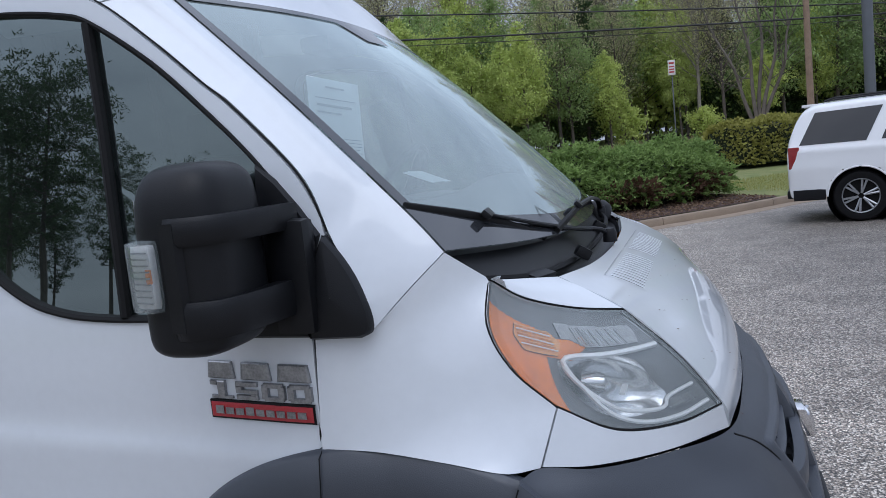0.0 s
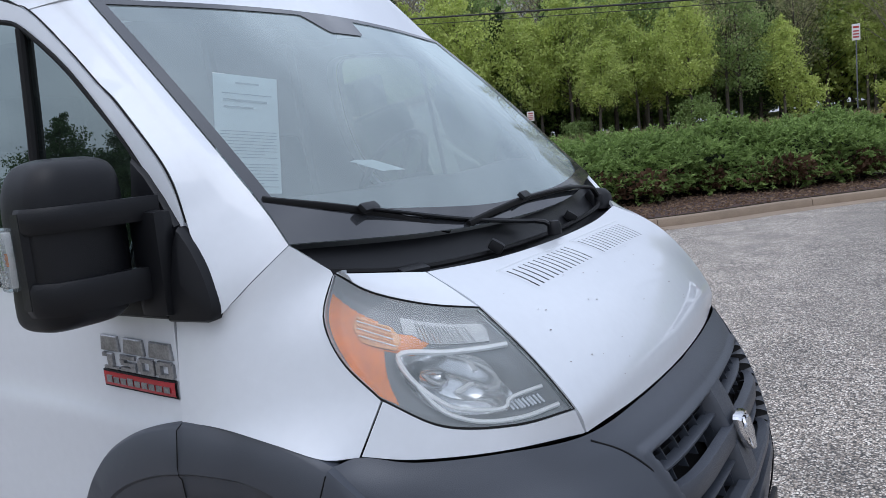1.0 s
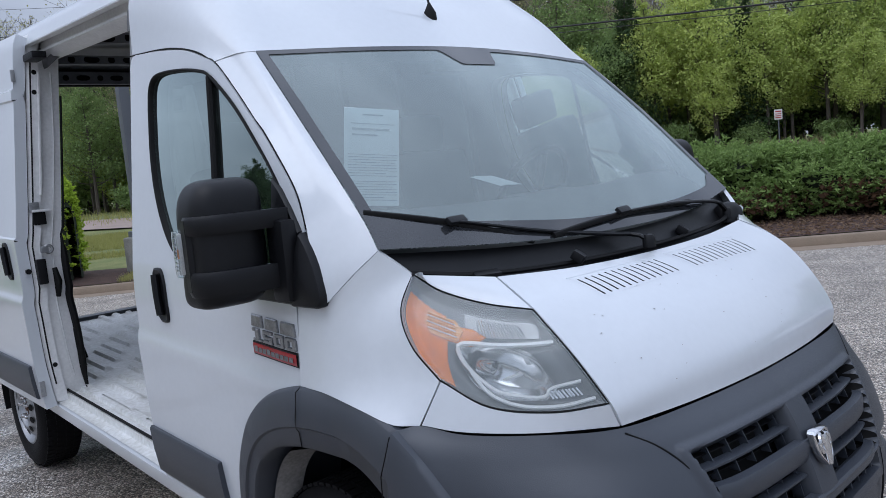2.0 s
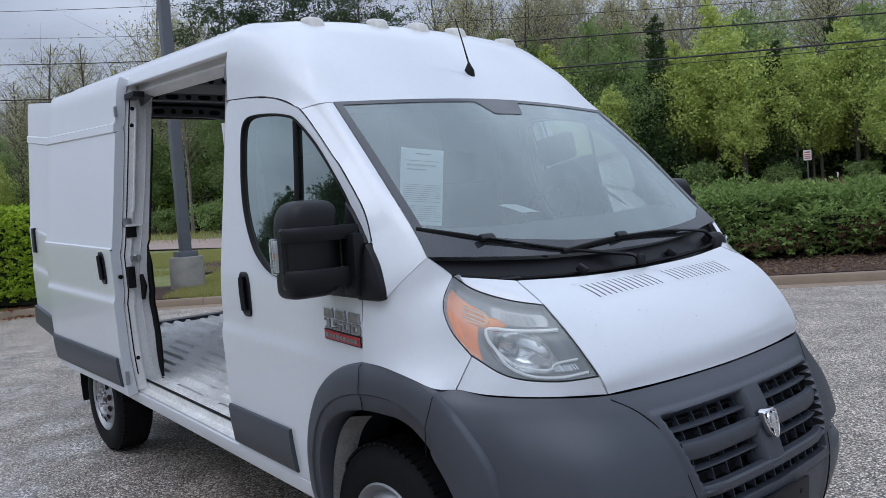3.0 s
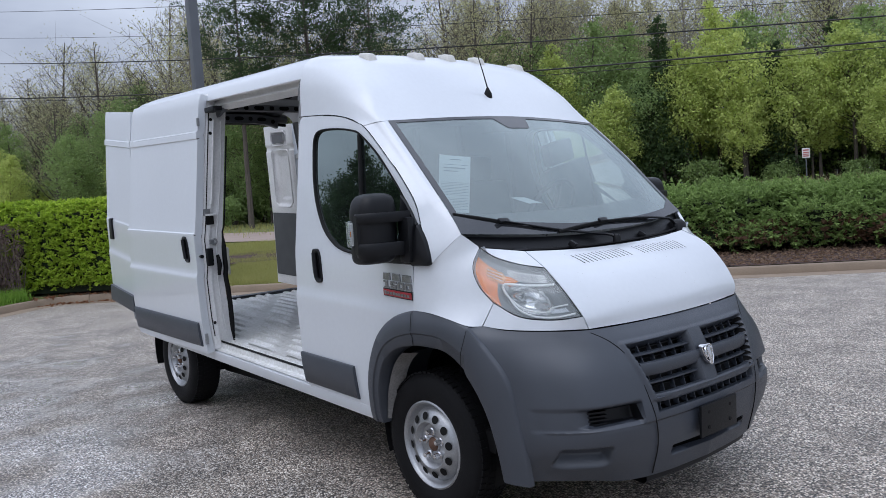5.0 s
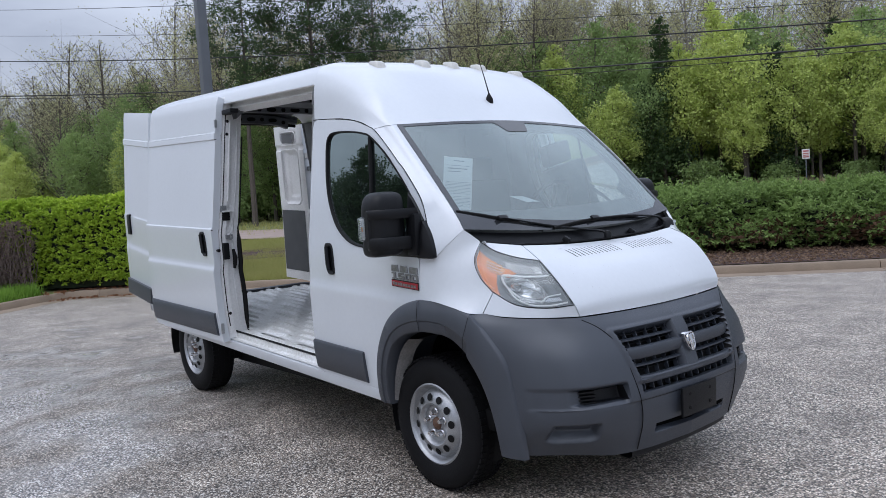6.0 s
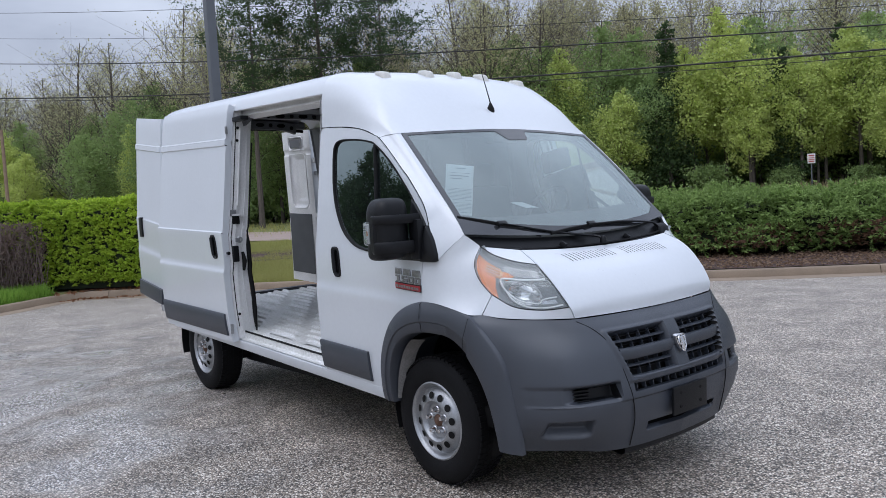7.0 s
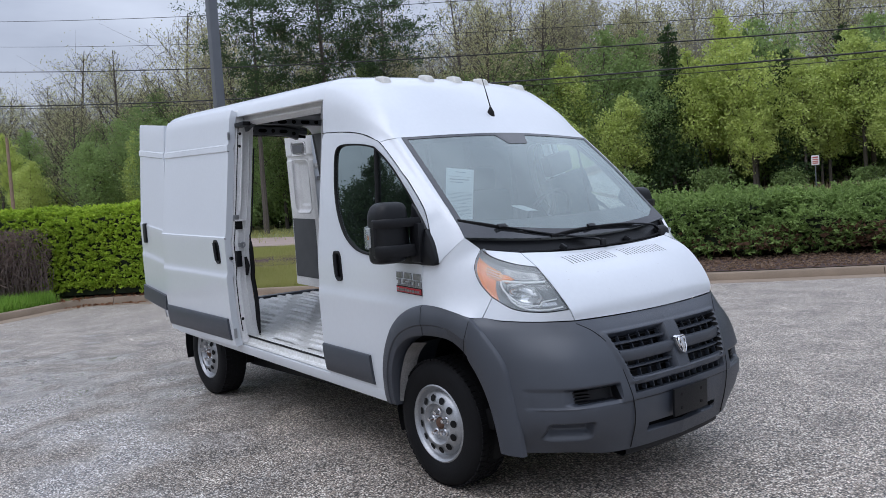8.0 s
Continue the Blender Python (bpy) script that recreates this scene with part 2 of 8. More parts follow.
def smoothstep(a, b, x):
    t = np.clip((x - a) / (b - a), 0, 1)
    return t * t * (3 - 2 * t)


def mirrored(p):
    return np.asarray(p) * np.array((1, -1, 1))

# ---- the van: its front axle is over x = 0, its nose points along +x ----
RAKE = 0.042
PROFILE = curve([(0.36, 0.93), (0.44, 0.958), (0.52, 0.975), (0.72, 0.996), (0.95, 1.005), (1.02, 1.008), (1.045, 1.007), (1.068, 0.999), (1.10, 0.996), (1.14, 0.997), (1.20, 0.998), (1.28, 1.000),
                 (1.350, 1.001), (1.372, 0.998), (1.384, 0.988), (1.65, 0.955), (1.97, 0.918), (2.11, 0.902), (2.25, 0.885), (2.33, 0.872), (2.40, 0.845)], 400)
DOOR_PROFILE = curve([(0.36, 0.93), (0.44, 0.958), (0.52, 0.975), (0.72, 0.997), (0.95, 1.007), (1.02, 1.010), (1.045, 1.009), (1.075, 1.002), (1.10, 0.999), (1.20, 0.999), (1.30, 0.995),
                      (1.40, 0.984), (1.65, 0.955), (1.97, 0.918), (2.11, 0.902), (2.25, 0.885), (2.33, 0.872), (2.40, 0.845)], 400)
ROOF = [(0.845, 2.40), (0.795, 2.452), (0.70, 2.482), (0.50, 2.500), (0.25, 2.508), (0.0, 2.511)]


def side_w(x, z):
    """Half the van's width on its flank at (x, z)."""
    x, zu = np.asarray(x, float), np.asarray(z) + RAKE * np.asarray(x)
    w = np.where(x < -1.117, np.interp(zu, PROFILE[:, 0], PROFILE[:, 1]), np.interp(zu, DOOR_PROFILE[:, 0], DOOR_PROFILE[:, 1]))
    w = w * (1 - 0.062 * smoothstep(-3.70, -4.42, x))
    return w * (1 - 0.02 * np.clip((np.asarray(x) + 0.05) / 0.22, 0, 1) ** 2)


def on_side(xz, sgn, out=0.0):
    xz = np.asarray(xz, float)
    far = 1 + (0.13 * smoothstep(-3.70, -4.42, xz[..., 0]) if sgn > 0 else 0.0)
    return np.stack([xz[..., 0], sgn * (side_w(xz[..., 0], xz[..., 1]) * far + out), xz[..., 1]], -1)


def radial(loop, centre, ang):
    """Where the rays from centre at the angles meet a closed loop."""
    loop, c = np.asarray(loop, float), np.asarray(centre, float)
    nxt = np.roll(loop, -1, 0)
    res = []
    for a in ang:
        d = np.array((math.cos(a), math.sin(a)))
        e = nxt - loop
        den = d[0] * e[:, 1] - d[1] * e[:, 0]
        den = np.where(abs(den) < 1e-12, 1e-12, den)
        q = loop - c
        t = (q[:, 0] * e[:, 1] - q[:, 1] * e[:, 0]) / den
        s = (q[:, 0] * d[1] - q[:, 1] * d[0]) / den
        ok = (t > 0) & (s >= -1e-6) & (s <= 1 + 1e-6)
        res.append(c + d * t[ok].min())
    return np.array(res)


van = thing("cargo_van", "white high-roof cargo van with grey bumpers, side and rear doors open", "van")

# roof, one sheet from the back to the front cap
FRONT_CAP = [
    [(-1.09, 0.897, 2.150), (-1.09, 0.875, 2.385), (-1.09, 0.78, 2.506), (-1.09, 0.45, 2.547), (-1.09, 0, 2.555)],
    [(-0.76, 0.902, 2.119), (-0.78, 0.862, 2.33), (-0.745, 0.72, 2.435), (-0.735, 0.40, 2.468), (-0.735, 0, 2.478)],
    [(-0.545, 0.908, 2.073), (-0.55, 0.868, 2.205), (-0.525, 0.745, 2.275), (-0.50, 0.38, 2.295), (-0.49, 0, 2.298)],
    [(-0.415, 0.914, 2.018), (-0.358, 0.876, 2.030), (-0.305, 0.825, 2.034), (-0.26, 0.40, 2.052), (-0.245, 0, 2.060)],
]
half = loft(FRONT_CAP, 30, 34)
cap = np.concatenate([half * (1, -1, 1), half[:, -2::-1]], 1)
part("front_roof_cap", panel(cap, fold=0.01), WHITE, van, "white front cap of the high roof")
xs = np.linspace(-1.095, -4.40, 46)
ring = curve([(0.872, 2.33)] + ROOF, 30)
rows = []
for x in xs:
    drop = 0.05 * smoothstep(-4.15, -4.42, x)
    rib = 0.006 * math.sin((x + 1) * 9.0)
    tp_ = 1 - 0.062 * smoothstep(-3.70, -4.42, x)
    rows.append([(x, -w * tp_, z - RAKE * x - drop * (z - 2.2) * 4 + rib * (w < 0.6)) for w, z in ring] + [(x, w * (2 - tp_), z - RAKE * x - drop * (z - 2.2) * 4 + rib * (w < 0.6)) for w, z in ring[-2::-1]])
part("roof", Geo().grid(rows), WHITE, van, "white ribbed sheet roof")
rows = np.array(rows)
inner = rows.copy()
inner[:, :, 2] -= 0.05
inner[:, :, 1] *= 0.95
part("roof_lining", Geo().grid(inner[:, 7:-7]), SHADED_SHEET, van)

# windscreen and the parts round it
APL, WSC = (0.299, 0.889, 1.430), (-0.305, 0.825, 2.034)
ws_top = curve([(-0.305, -0.825, 2.034), (-0.26, -0.40, 2.052), (-0.245, 0, 2.060), (-0.26, 0.40, 2.052), (-0.305, 0.825, 2.034)], 41)
ws_bot = curve([(0.299, -0.889, 1.430), (0.385, -0.55, 1.400), (0.428, -0.28, 1.386), (0.44, 0, 1.382), (0.428, 0.28, 1.386), (0.385, 0.55, 1.400), (0.299, 0.889, 1.430)], 41)
ws_r = curve([(-0.305, -0.825, 2.034), (-0.052, -0.852, 1.795), (0.211, -0.872, 1.525), (0.299, -0.889, 1.430)], 31)
ws = coons(ws_top, ws_bot, ws_r, mirrored(ws_r))
bow = np.sin(np.linspace(0, np.pi, 31))[:, None] * np.sin(np.linspace(0, np.pi, 41))[None] * 0.012
ws[:, :, 0] += bow
ws[:, :, 2] += bow
screen = part("windscreen", Geo().grid(ws), SCREEN, van, "laminated windscreen reflecting a cloudy sky", out=(1, 0, 1))
screen.visible_shadow = False
# black printed border, wide at the foot
frit = Geo()


def screen_at(p):
    """Point of the windscreen, a little outside, at (u, v) with u across and v downwards."""
    i, j = min(p[1], 1) * 30, min(p[0], 1) * 40
    i0, j0 = int(min(i, 29)), int(min(j, 39))
    a, b = i - i0, j - j0
    q = ws[i0, j0] * (1 - a) * (1 - b) + ws[i0 + 1, j0] * a * (1 - b) + ws[i0, j0 + 1] * (1 - a) * b + ws[i0 + 1, j0 + 1] * a * b
    return q + np.array((0.0024, 0, 0.0024))


def top_edge(u):
    """Lower edge of the border's top: a shield hangs down in the middle."""
    return 0.026 + 0.10 * smoothstep(0.085, 0.045, abs(u - 0.5))


def foot_edge(u):
    return 0.905 - 0.05 * smoothstep(0.10, 0.02, u) - 0.05 * smoothstep(0.90, 0.985, u) + 0.035 * smoothstep(0.12, 0.45, u)


US, VS, SIDE = np.linspace(0, 1, 241), np.linspace(0, 1, 61), 0.020
INU = SIDE + US * (1 - 2 * SIDE)
v0, v1 = top_edge(0.0), foot_edge(SIDE)
for outer, inner_ in (([(u, 0.0) for u in US], [(u, top_edge(u)) for u in INU]), ([(u, 1.0) for u in US], [(u, foot_edge(u)) for u in INU]),
                      ([(0.0, v) for v in VS], [(SIDE, v0 + v * (v1 - v0)) for v in VS]), ([(1.0, v) for v in VS], [(1 - SIDE, v0 + v * (foot_edge(1 - SIDE) - v0)) for v in VS])):
    o2, i2 = np.array(outer), np.array(inner_)
    frit.grid([[screen_at(p) for p in o2 + (i2 - o2) * k] for k in np.linspace(0, 1, 7)])
part("windscreen_border", frit, FRIT, screen)

# cowl
HOOD_REAR = [(0.373, -0.838, 1.360), (0.471, -0.647, 1.330), (0.505, -0.35, 1.312), (0.515, 0, 1.306)]
hr = curve(HOOD_REAR + [tuple(mirrored(p)) for p in HOOD_REAR[-2::-1]], 41)
cw0, cw1 = ws_bot + np.array((-0.03, 0, -0.012)), hr + np.array((-0.012, 0, -0.018))
cowl = coons(cw0, cw1, line([cw0[0], cw1[0]], 13), line([cw0[-1], cw1[-1]], 13))
cowl[:, :, 2] -= 0.03 * np.sin(np.linspace(0, np.pi, 13))[:, None]
cowl[:, :, 2] -= 0.012 * (smoothstep(0.45, 0.5, np.linspace(0, 1, 13)) - smoothstep(0.9, 1.0, np.linspace(0, 1, 13)))[:, None]
cw = part("cowl_panel", Geo().grid(cowl), BLACK, van, "black plastic cowl below the windscreen")

# hood
HJ, HTIP, HIN, HFC = (0.808, -0.612, 0.976), (0.798, -0.636, 1.038), (0.612, -0.668, 1.256), (0.471, -0.647, 1.330)
hood_side = curve([HFC, HIN, (0.72, -0.66, 1.150), HTIP, HJ], 29)
H_ROWS = [[HFC, (0.505, -0.35, 1.312), (0.515, 0, 1.306)], [HIN, (0.612, -0.35, 1.263), (0.618, 0, 1.262)], [(0.72, -0.66, 1.150), (0.738, -0.35, 1.172), (0.748, 0, 1.174)],
          [HTIP, (0.822, -0.35, 1.058), (0.836, 0, 1.056)], [HJ, (0.841, -0.33, 0.970), (0.853, 0, 0.967)]]
HR_, HC_ = 57, 113
hood = loft([r + [tuple(mirrored(q)) for q in r[-2::-1]] for r in H_ROWS], HR_, HC_)
VENTS = ((-0.425, -0.058), (0.050, 0.418))


def hood_z(x, y):
    """Height of the hood over (x, y)."""
    row = np.array([np.interp(y, hood[i, :, 1], hood[i, :, 2]) for i in range(HR_)])
    rx_ = np.array([np.interp(y, hood[i, :, 1], hood[i, :, 0]) for i in range(HR_)])
    return float(np.interp(x, rx_, row))


hood_geo = panel(hood, fold=0.02)
kept = []
for f_ in hood_geo.f:
    m_ = np.mean([hood_geo.v[k] for k in f_], 0)
    t_ = (m_[0] - 0.560) / 0.072
    if not any(-0.06 < t_ < 1.06 and y0 - 0.011 < m_[1] - 0.022 * t_ < y1 + 0.011 for y0, y1 in VENTS):
        kept.append(f_)
hood_geo.f = kept
hd = part("hood", hood_geo, WHITE, van, "white painted hood with two slotted vents")
for y0, y1 in VENTS:
    slots = [y0 + (y1 - y0) * k / 12 for k in range(13)]
    ss, sunk = [y0 - 0.021], [0]
    for y in slots:
        ss += [y - 0.0056, y - 0.0046, y + 0.0046, y + 0.0056]
        sunk += [0, 1, 1, 0]
    ss.append(y1 + 0.021)
    sunk.append(0)
    ts, tsunk = (-0.12, -0.02, 0.0, 0.33, 0.66, 1.0, 1.02, 1.12), (0, 0, 1, 1, 1, 1, 0, 0)
    vent = []
    for t, dt in zip(ts, tsunk):
        vent.append([(0.560 + 0.072 * t, y + 0.022 * t, hood_z(0.560 + 0.072 * t, y + 0.022 * t) + 0.0007 - 0.0013 * ds_ * dt) for y, ds_ in zip(ss, sunk)])
    whole = Geo().grid(vent)
    cols_, skin = len(ss), Geo()
    skin.v = whole.v
    skin.f = [f_ for k, f_ in enumerate(whole.f) if not (sunk[k % (cols_ - 1)] and sunk[k % (cols_ - 1) + 1] and 2 <= k // (cols_ - 1) < 5)]
    vp = part("vent_panel", skin, WHITE, hd, sharp=20)
    for k in range(13):
        c_ = 2 + 4 * k
        part("vent_slot", Geo().grid([[vent[r_][c_], vent[r_][c_ + 1]] for r_ in (2, 3, 4, 5)]), RUBBER, vp)
    part("vent_ridge", Geo().tube([(0.547, y, hood_z(0.547, y) - 0.0008) for y in np.linspace(y0 - 0.03, y1 + 0.03, 9)], 0.0022, 5), WHITE, hd)
# dirt specks
rng = random.Random(5)
for k in range(34):
    y, x = rng.uniform(-0.56, 0.25), rng.uniform(0.60, 0.84)
    try_z = hood_z(x, y)
    part("dirt_speck", Geo().lathe([(0.0, 0.0012), (rng.uniform(0.0012, 0.003), 0.0008)], (x, y, try_z + 0.0008), "z", 6), RUST, hd)

FLUTED = material("fluted_lamp_grey", (0.50, 0.51, 0.52), 0.35, 0.4, vary=0.4, scale=20, fine=150)
DRL = material("white_light_guide", (0.93, 0.94, 0.95), 0.3, vary=0.05)
# white strip beside the hood, fender, strip below the lamp
for sgn in (-1, 1):
    fl = (lambda p: p) if sgn < 0 else mirrored
    HLT, HOUT, FBT, FBB = (0.373, -0.841, 1.364), (0.376, -0.893, 1.280), (0.496, -0.893, 1.118), (0.465, -0.944, 1.013)
    lamp_top = curve([HLT, (0.43, -0.80, 1.315), (0.52, -0.735, 1.277), HIN], 23)
    lamp_in = curve([HIN, (0.72, -0.66, 1.150), HTIP], 17)
    lamp_out = curve([HLT, HOUT, (0.42, -0.905, 1.195), FBT], 17)
    lamp_low = curve([FBT, (0.60, -0.835, 1.052), (0.71, -0.735, 1.030), HTIP], 23)
    strip_top = curve([HLT, HFC], 23)
    part("hood_side_strip", panel(fl(coons(strip_top, lamp_top, line([HLT, HLT], 9), curve([HFC, (0.54, -0.665, 1.300), HIN], 9))), fold=0.012), WHITE, van)
    under_low = curve([FBB, (0.56, -0.885, 0.995), (0.69, -0.765, 0.982), HJ], 23)
    part("lamp_underpanel", panel(fl(coons(lamp_low, under_low, line([FBT, FBB], 9), line([HTIP, HJ], 9))), fold=0.015), WHITE, van)
    arch_top = curve([(0.042, -1.008, 1.066), (0.16, -1.006, 1.062), (0.30, -1.000, 1.040), (0.405, -0.984, 1.016), FBB], 21)
    fend_back = curve([(0.042, -1.008, 1.066), (0.0445, -1.000, 1.18), (0.047, -0.990, 1.290)], 17)
    APR = (APL[0], -APL[1], APL[2])
    fend_front = line(np.concatenate([line([FBB, FBT], 9), lamp_out[::-1][1:], line([HLT, APR], 9)[1:]]), 33)
    p_low = curve([(0.170, -0.975, 1.300), (0.2345, -0.934, 1.367), (0.299, -0.889, 1.430)], 15)
    fend_top = line(np.concatenate([line([(0.047, -0.990, 1.290), (0.170, -0.975, 1.300)], 8), p_low[1:]]), 21)
    fender = coons(arch_top, fend_top, curve(fend_back, 33), fend_front)
    for _ in range(500):
        fender[1:-1, 1:-1] = 0.25 * (fender[:-2, 1:-1] + fender[2:, 1:-1] + fender[1:-1, :-2] + fender[1:-1, 2:])
    bul = np.sin(np.linspace(0, np.pi, 33))[:, None] * np.sin(np.linspace(0, np.pi, 21))[None] * 0.010
    fender[:, :, 1] -= bul
    part("fender", panel(fl(fender), gap=0.0013, fold=0.016), WHITE, van, "white front fender")
    # pillar beside the windscreen
    p_out = on_side(curve([(-0.415, 2.018), (-0.28, 1.917), (-0.16, 1.811), (-0.11, 1.772), (0.006, 1.652), (0.058, 1.58), (0.089, 1.495)], 28), -1, -0.003)
    p_out = np.concatenate([p_out, curve([(0.089, -0.967, 1.495), (0.130, -0.972, 1.415), (0.160, -0.977, 1.345), (0.170, -0.975, 1.300)], 9)[1:]])
    cap_end = int(np.argmin(np.linalg.norm(half[-1] - np.array((-0.305, 0.825, 2.034)), axis=1)))
    p_top = line(half[-1, :cap_end + 1] * (1, -1, 1), 15)
    part("windscreen_pillar", panel(fl(coons(p_top, p_low, p_out, curve(ws_r, 36))), gap=0.0008, fold=0.016), WHITE, van)

    # headlamp: housing behind, details, clear lens in front
    lens = coons(lamp_top, lamp_low, lamp_out, lamp_in)
    n_l = normals(lens)
    if n_l[:, :, 0].mean() < 0:
        n_l = -n_l
    bl = np.sin(np.linspace(0, np.pi, 17))[:, None] * np.sin(np.linspace(0, np.pi, 23))[None]
    lens = lens + n_l * bl[:, :, None] * 0.012
    lamp = part("headlamp", panel(fl(lens), fold=0.009, gap=0.004), CLEAR, van, "large swept headlamp with amber reflector and cloudy clear lens", out=(1, sgn * 0.6, 0.3))
    lamp.visible_shadow = False
    L = np.stack([curve(r, 185) for r in lens])
    L = np.stack([curve(L[:, k], 137) for k in range(185)], 1)
    NL = normals(L)
    if NL[:, :, 0].mean() < 0:
        NL = -NL
    uu, vv = np.meshgrid(np.linspace(0, 1, 185), np.linspace(0, 1, 137))
    bowl = np.exp(-(((uu - 0.56) / 0.22) ** 2 + ((vv - 0.63) / 0.24) ** 2) ** 2)
    depth = 0.012 + 0.008 * smoothstep(0.0, 0.1, np.minimum(np.minimum(uu, 1 - uu), np.minimum(vv, 1 - vv))) + 0.055 * bowl
    back = L - NL * depth[:, :, None]
    cell_u, cell_v = (np.arange(184) + 0.5) / 184, (np.arange(136) + 0.5) / 136

    def lamp_piece(name, test, mat, lift=0.0):
        g = Geo()
        g.v = [tuple(q) for q in fl(back + NL * lift).reshape(-1, 3)]
        for i in range(136):
            for j in range(184):
                if test(cell_u[j], cell_v[i]):
                    g.f.append((i * 185 + j, i * 185 + j + 1, (i + 1) * 185 + j + 1, (i + 1) * 185 + j))
        return part(name, g, mat, lamp)

    def lamp_pt(a, b, lift):
        i, j = int(round(b * 136)), int(round(a * 184))
        return fl(L[i, j] - NL[i, j] * lift)

    window = lambda a, b: 0.16 + 0.25 * abs(b - 0.28) < a < 0.42 - 0.55 * abs(b - 0.28) and 0.18 + 0.06 * a < b < 0.38
    amber = lambda a, b: ((0.02 < a < 0.31 - 0.30 * max(0, b - 0.36) and 0.13 + 0.15 * a < b < 0.93) or (0.29 < a < 0.56 - 1.2 * abs(b - 0.30) and 0.24 < b < 0.40)) and not window(a, b)
    inbowl = lambda a, b: ((a - 0.56) / 0.24) ** 4 + ((b - 0.63) / 0.26) ** 4 < 1
    upper = lambda a, b: 0.44 < a < 0.93 - 0.4 * max(0, b - 0.2) and 0.10 + 0.04 * a < b < 0.30
    lamp_piece("amber_reflector", amber, ORANGE, 0.002)
    lamp_piece("reflector_bowl", lambda a, b: inbowl(a, b) and not amber(a, b), REFLECT)
    lamp_piece("upper_reflector", lambda a, b: upper(a, b) and not window(a, b) and not inbowl(a, b) and not amber(a, b), FLUTED, 0.004)
    for k in range(16):
        a = 0.52 + 0.019 * k
        part("fluting", Geo().tube([lamp_pt(a, 0.135 + 0.04 * a, 0.012), lamp_pt(a + 0.004, 0.30, 0.012)], 0.0011, 5), REFLECT if k % 3 else LAMPGREY, lamp)
    lamp_piece("side_marker", lambda a, b: window(a, b) and not amber(a, b), AMBERPALE, 0.006)
    lamp_piece("inner_reflector", lambda a, b: 0.41 < a < 0.53 - 0.15 * (b - 0.5) and 0.48 < b < 0.68, CHROME, 0.012)
    lamp_piece("housing", lambda a, b: not (amber(a, b) or inbowl(a, b) or upper(a, b) or window(a, b)), LAMPGREY)

    trim = [lamp_pt(a, b, 0.008) for a, b in ((0.95, 0.36), (0.80, 0.37), (0.60, 0.38), (0.44, 0.39), (0.36, 0.43), (0.34, 0.52), (0.36, 0.64), (0.40, 0.75), (0.46, 0.83), (0.60, 0.86), (0.70, 0.85), (0.76, 0.79), (0.94, 0.76))]
    part("trim_strip", Geo().tube(curve(trim, 60), np.interp(np.arange(60), (0, 22, 34, 60), (0.0062, 0.0062, 0.0045, 0.0042)), 6), DRL, lamp)
    trim = [lamp_pt(a, b, 0.008) for a, b in ((0.36, 0.66), (0.37, 0.80), (0.42, 0.90), (0.55, 0.95), (0.75, 0.945), (0.95, 0.93))]
    part("trim_strip", Geo().tube(curve(trim, 30), 0.0048, 6), DRL, lamp)
    bulb_c = np.array(lamp_pt(0.50, 0.58, 0.035))
    part("bulb_shield", Geo().lathe([(0.0, 0.02), (0.018, 0.016), (0.024, 0.0), (0.024, -0.03)], bulb_c, "x", 20, 1), CHROME, lamp)
    for k in range(9):
        a = 0.73 + 0.02 * k
        part("fluting", Geo().tube([lamp_pt(a, 0.81, 0.014), lamp_pt(a + 0.005, 0.885, 0.014)], 0.0035, 5), REFLECT, lamp)
    for k in range(6):
        b_ = 0.21 + 0.026 * k
        part("fluting", Geo().tube([lamp_pt(0.18, b_, 0.010), lamp_pt(0.37, b_ + 0.01, 0.010)], 0.0016, 5), DRL if k % 2 else AMBERPALE, lamp)
    part("bulb_baffle", Geo().box(tuple(lamp_pt(0.60, 0.66, 0.030)), (0.012, 0.06, 0.006), 0.002), DRL, lamp)
    edge = np.concatenate([lamp_top, lamp_in[1:], lamp_low[::-1][1:], lamp_out[::-1][1:]])
    part("lamp_seal", Geo().tube(fl(edge) - np.array((0.004, 0, 0)), 0.0024, 6), RUBBER, lamp)

# dark backing behind the panel joints
joints = [(hood_side, RUBBER), (curve([FBB, (0.56, -0.885, 0.995), (0.69, -0.765, 0.982), HJ], 20), RUBBER), (line([FBT, FBB], 6), RUBBER), (fend_back, RUBBER), (fend_top, JAMB)]
for jn, jm in joints:
    for q in (jn, mirrored(jn)):
        c0 = q - 0.017 * (q - np.array((-0.4, 0, 0.8))) / np.linalg.norm(q - np.array((-0.4, 0, 0.8)), axis=1)[:, None]
        part("joint_backing", Geo().tube(c0, 0.0065, 6), jm, van)

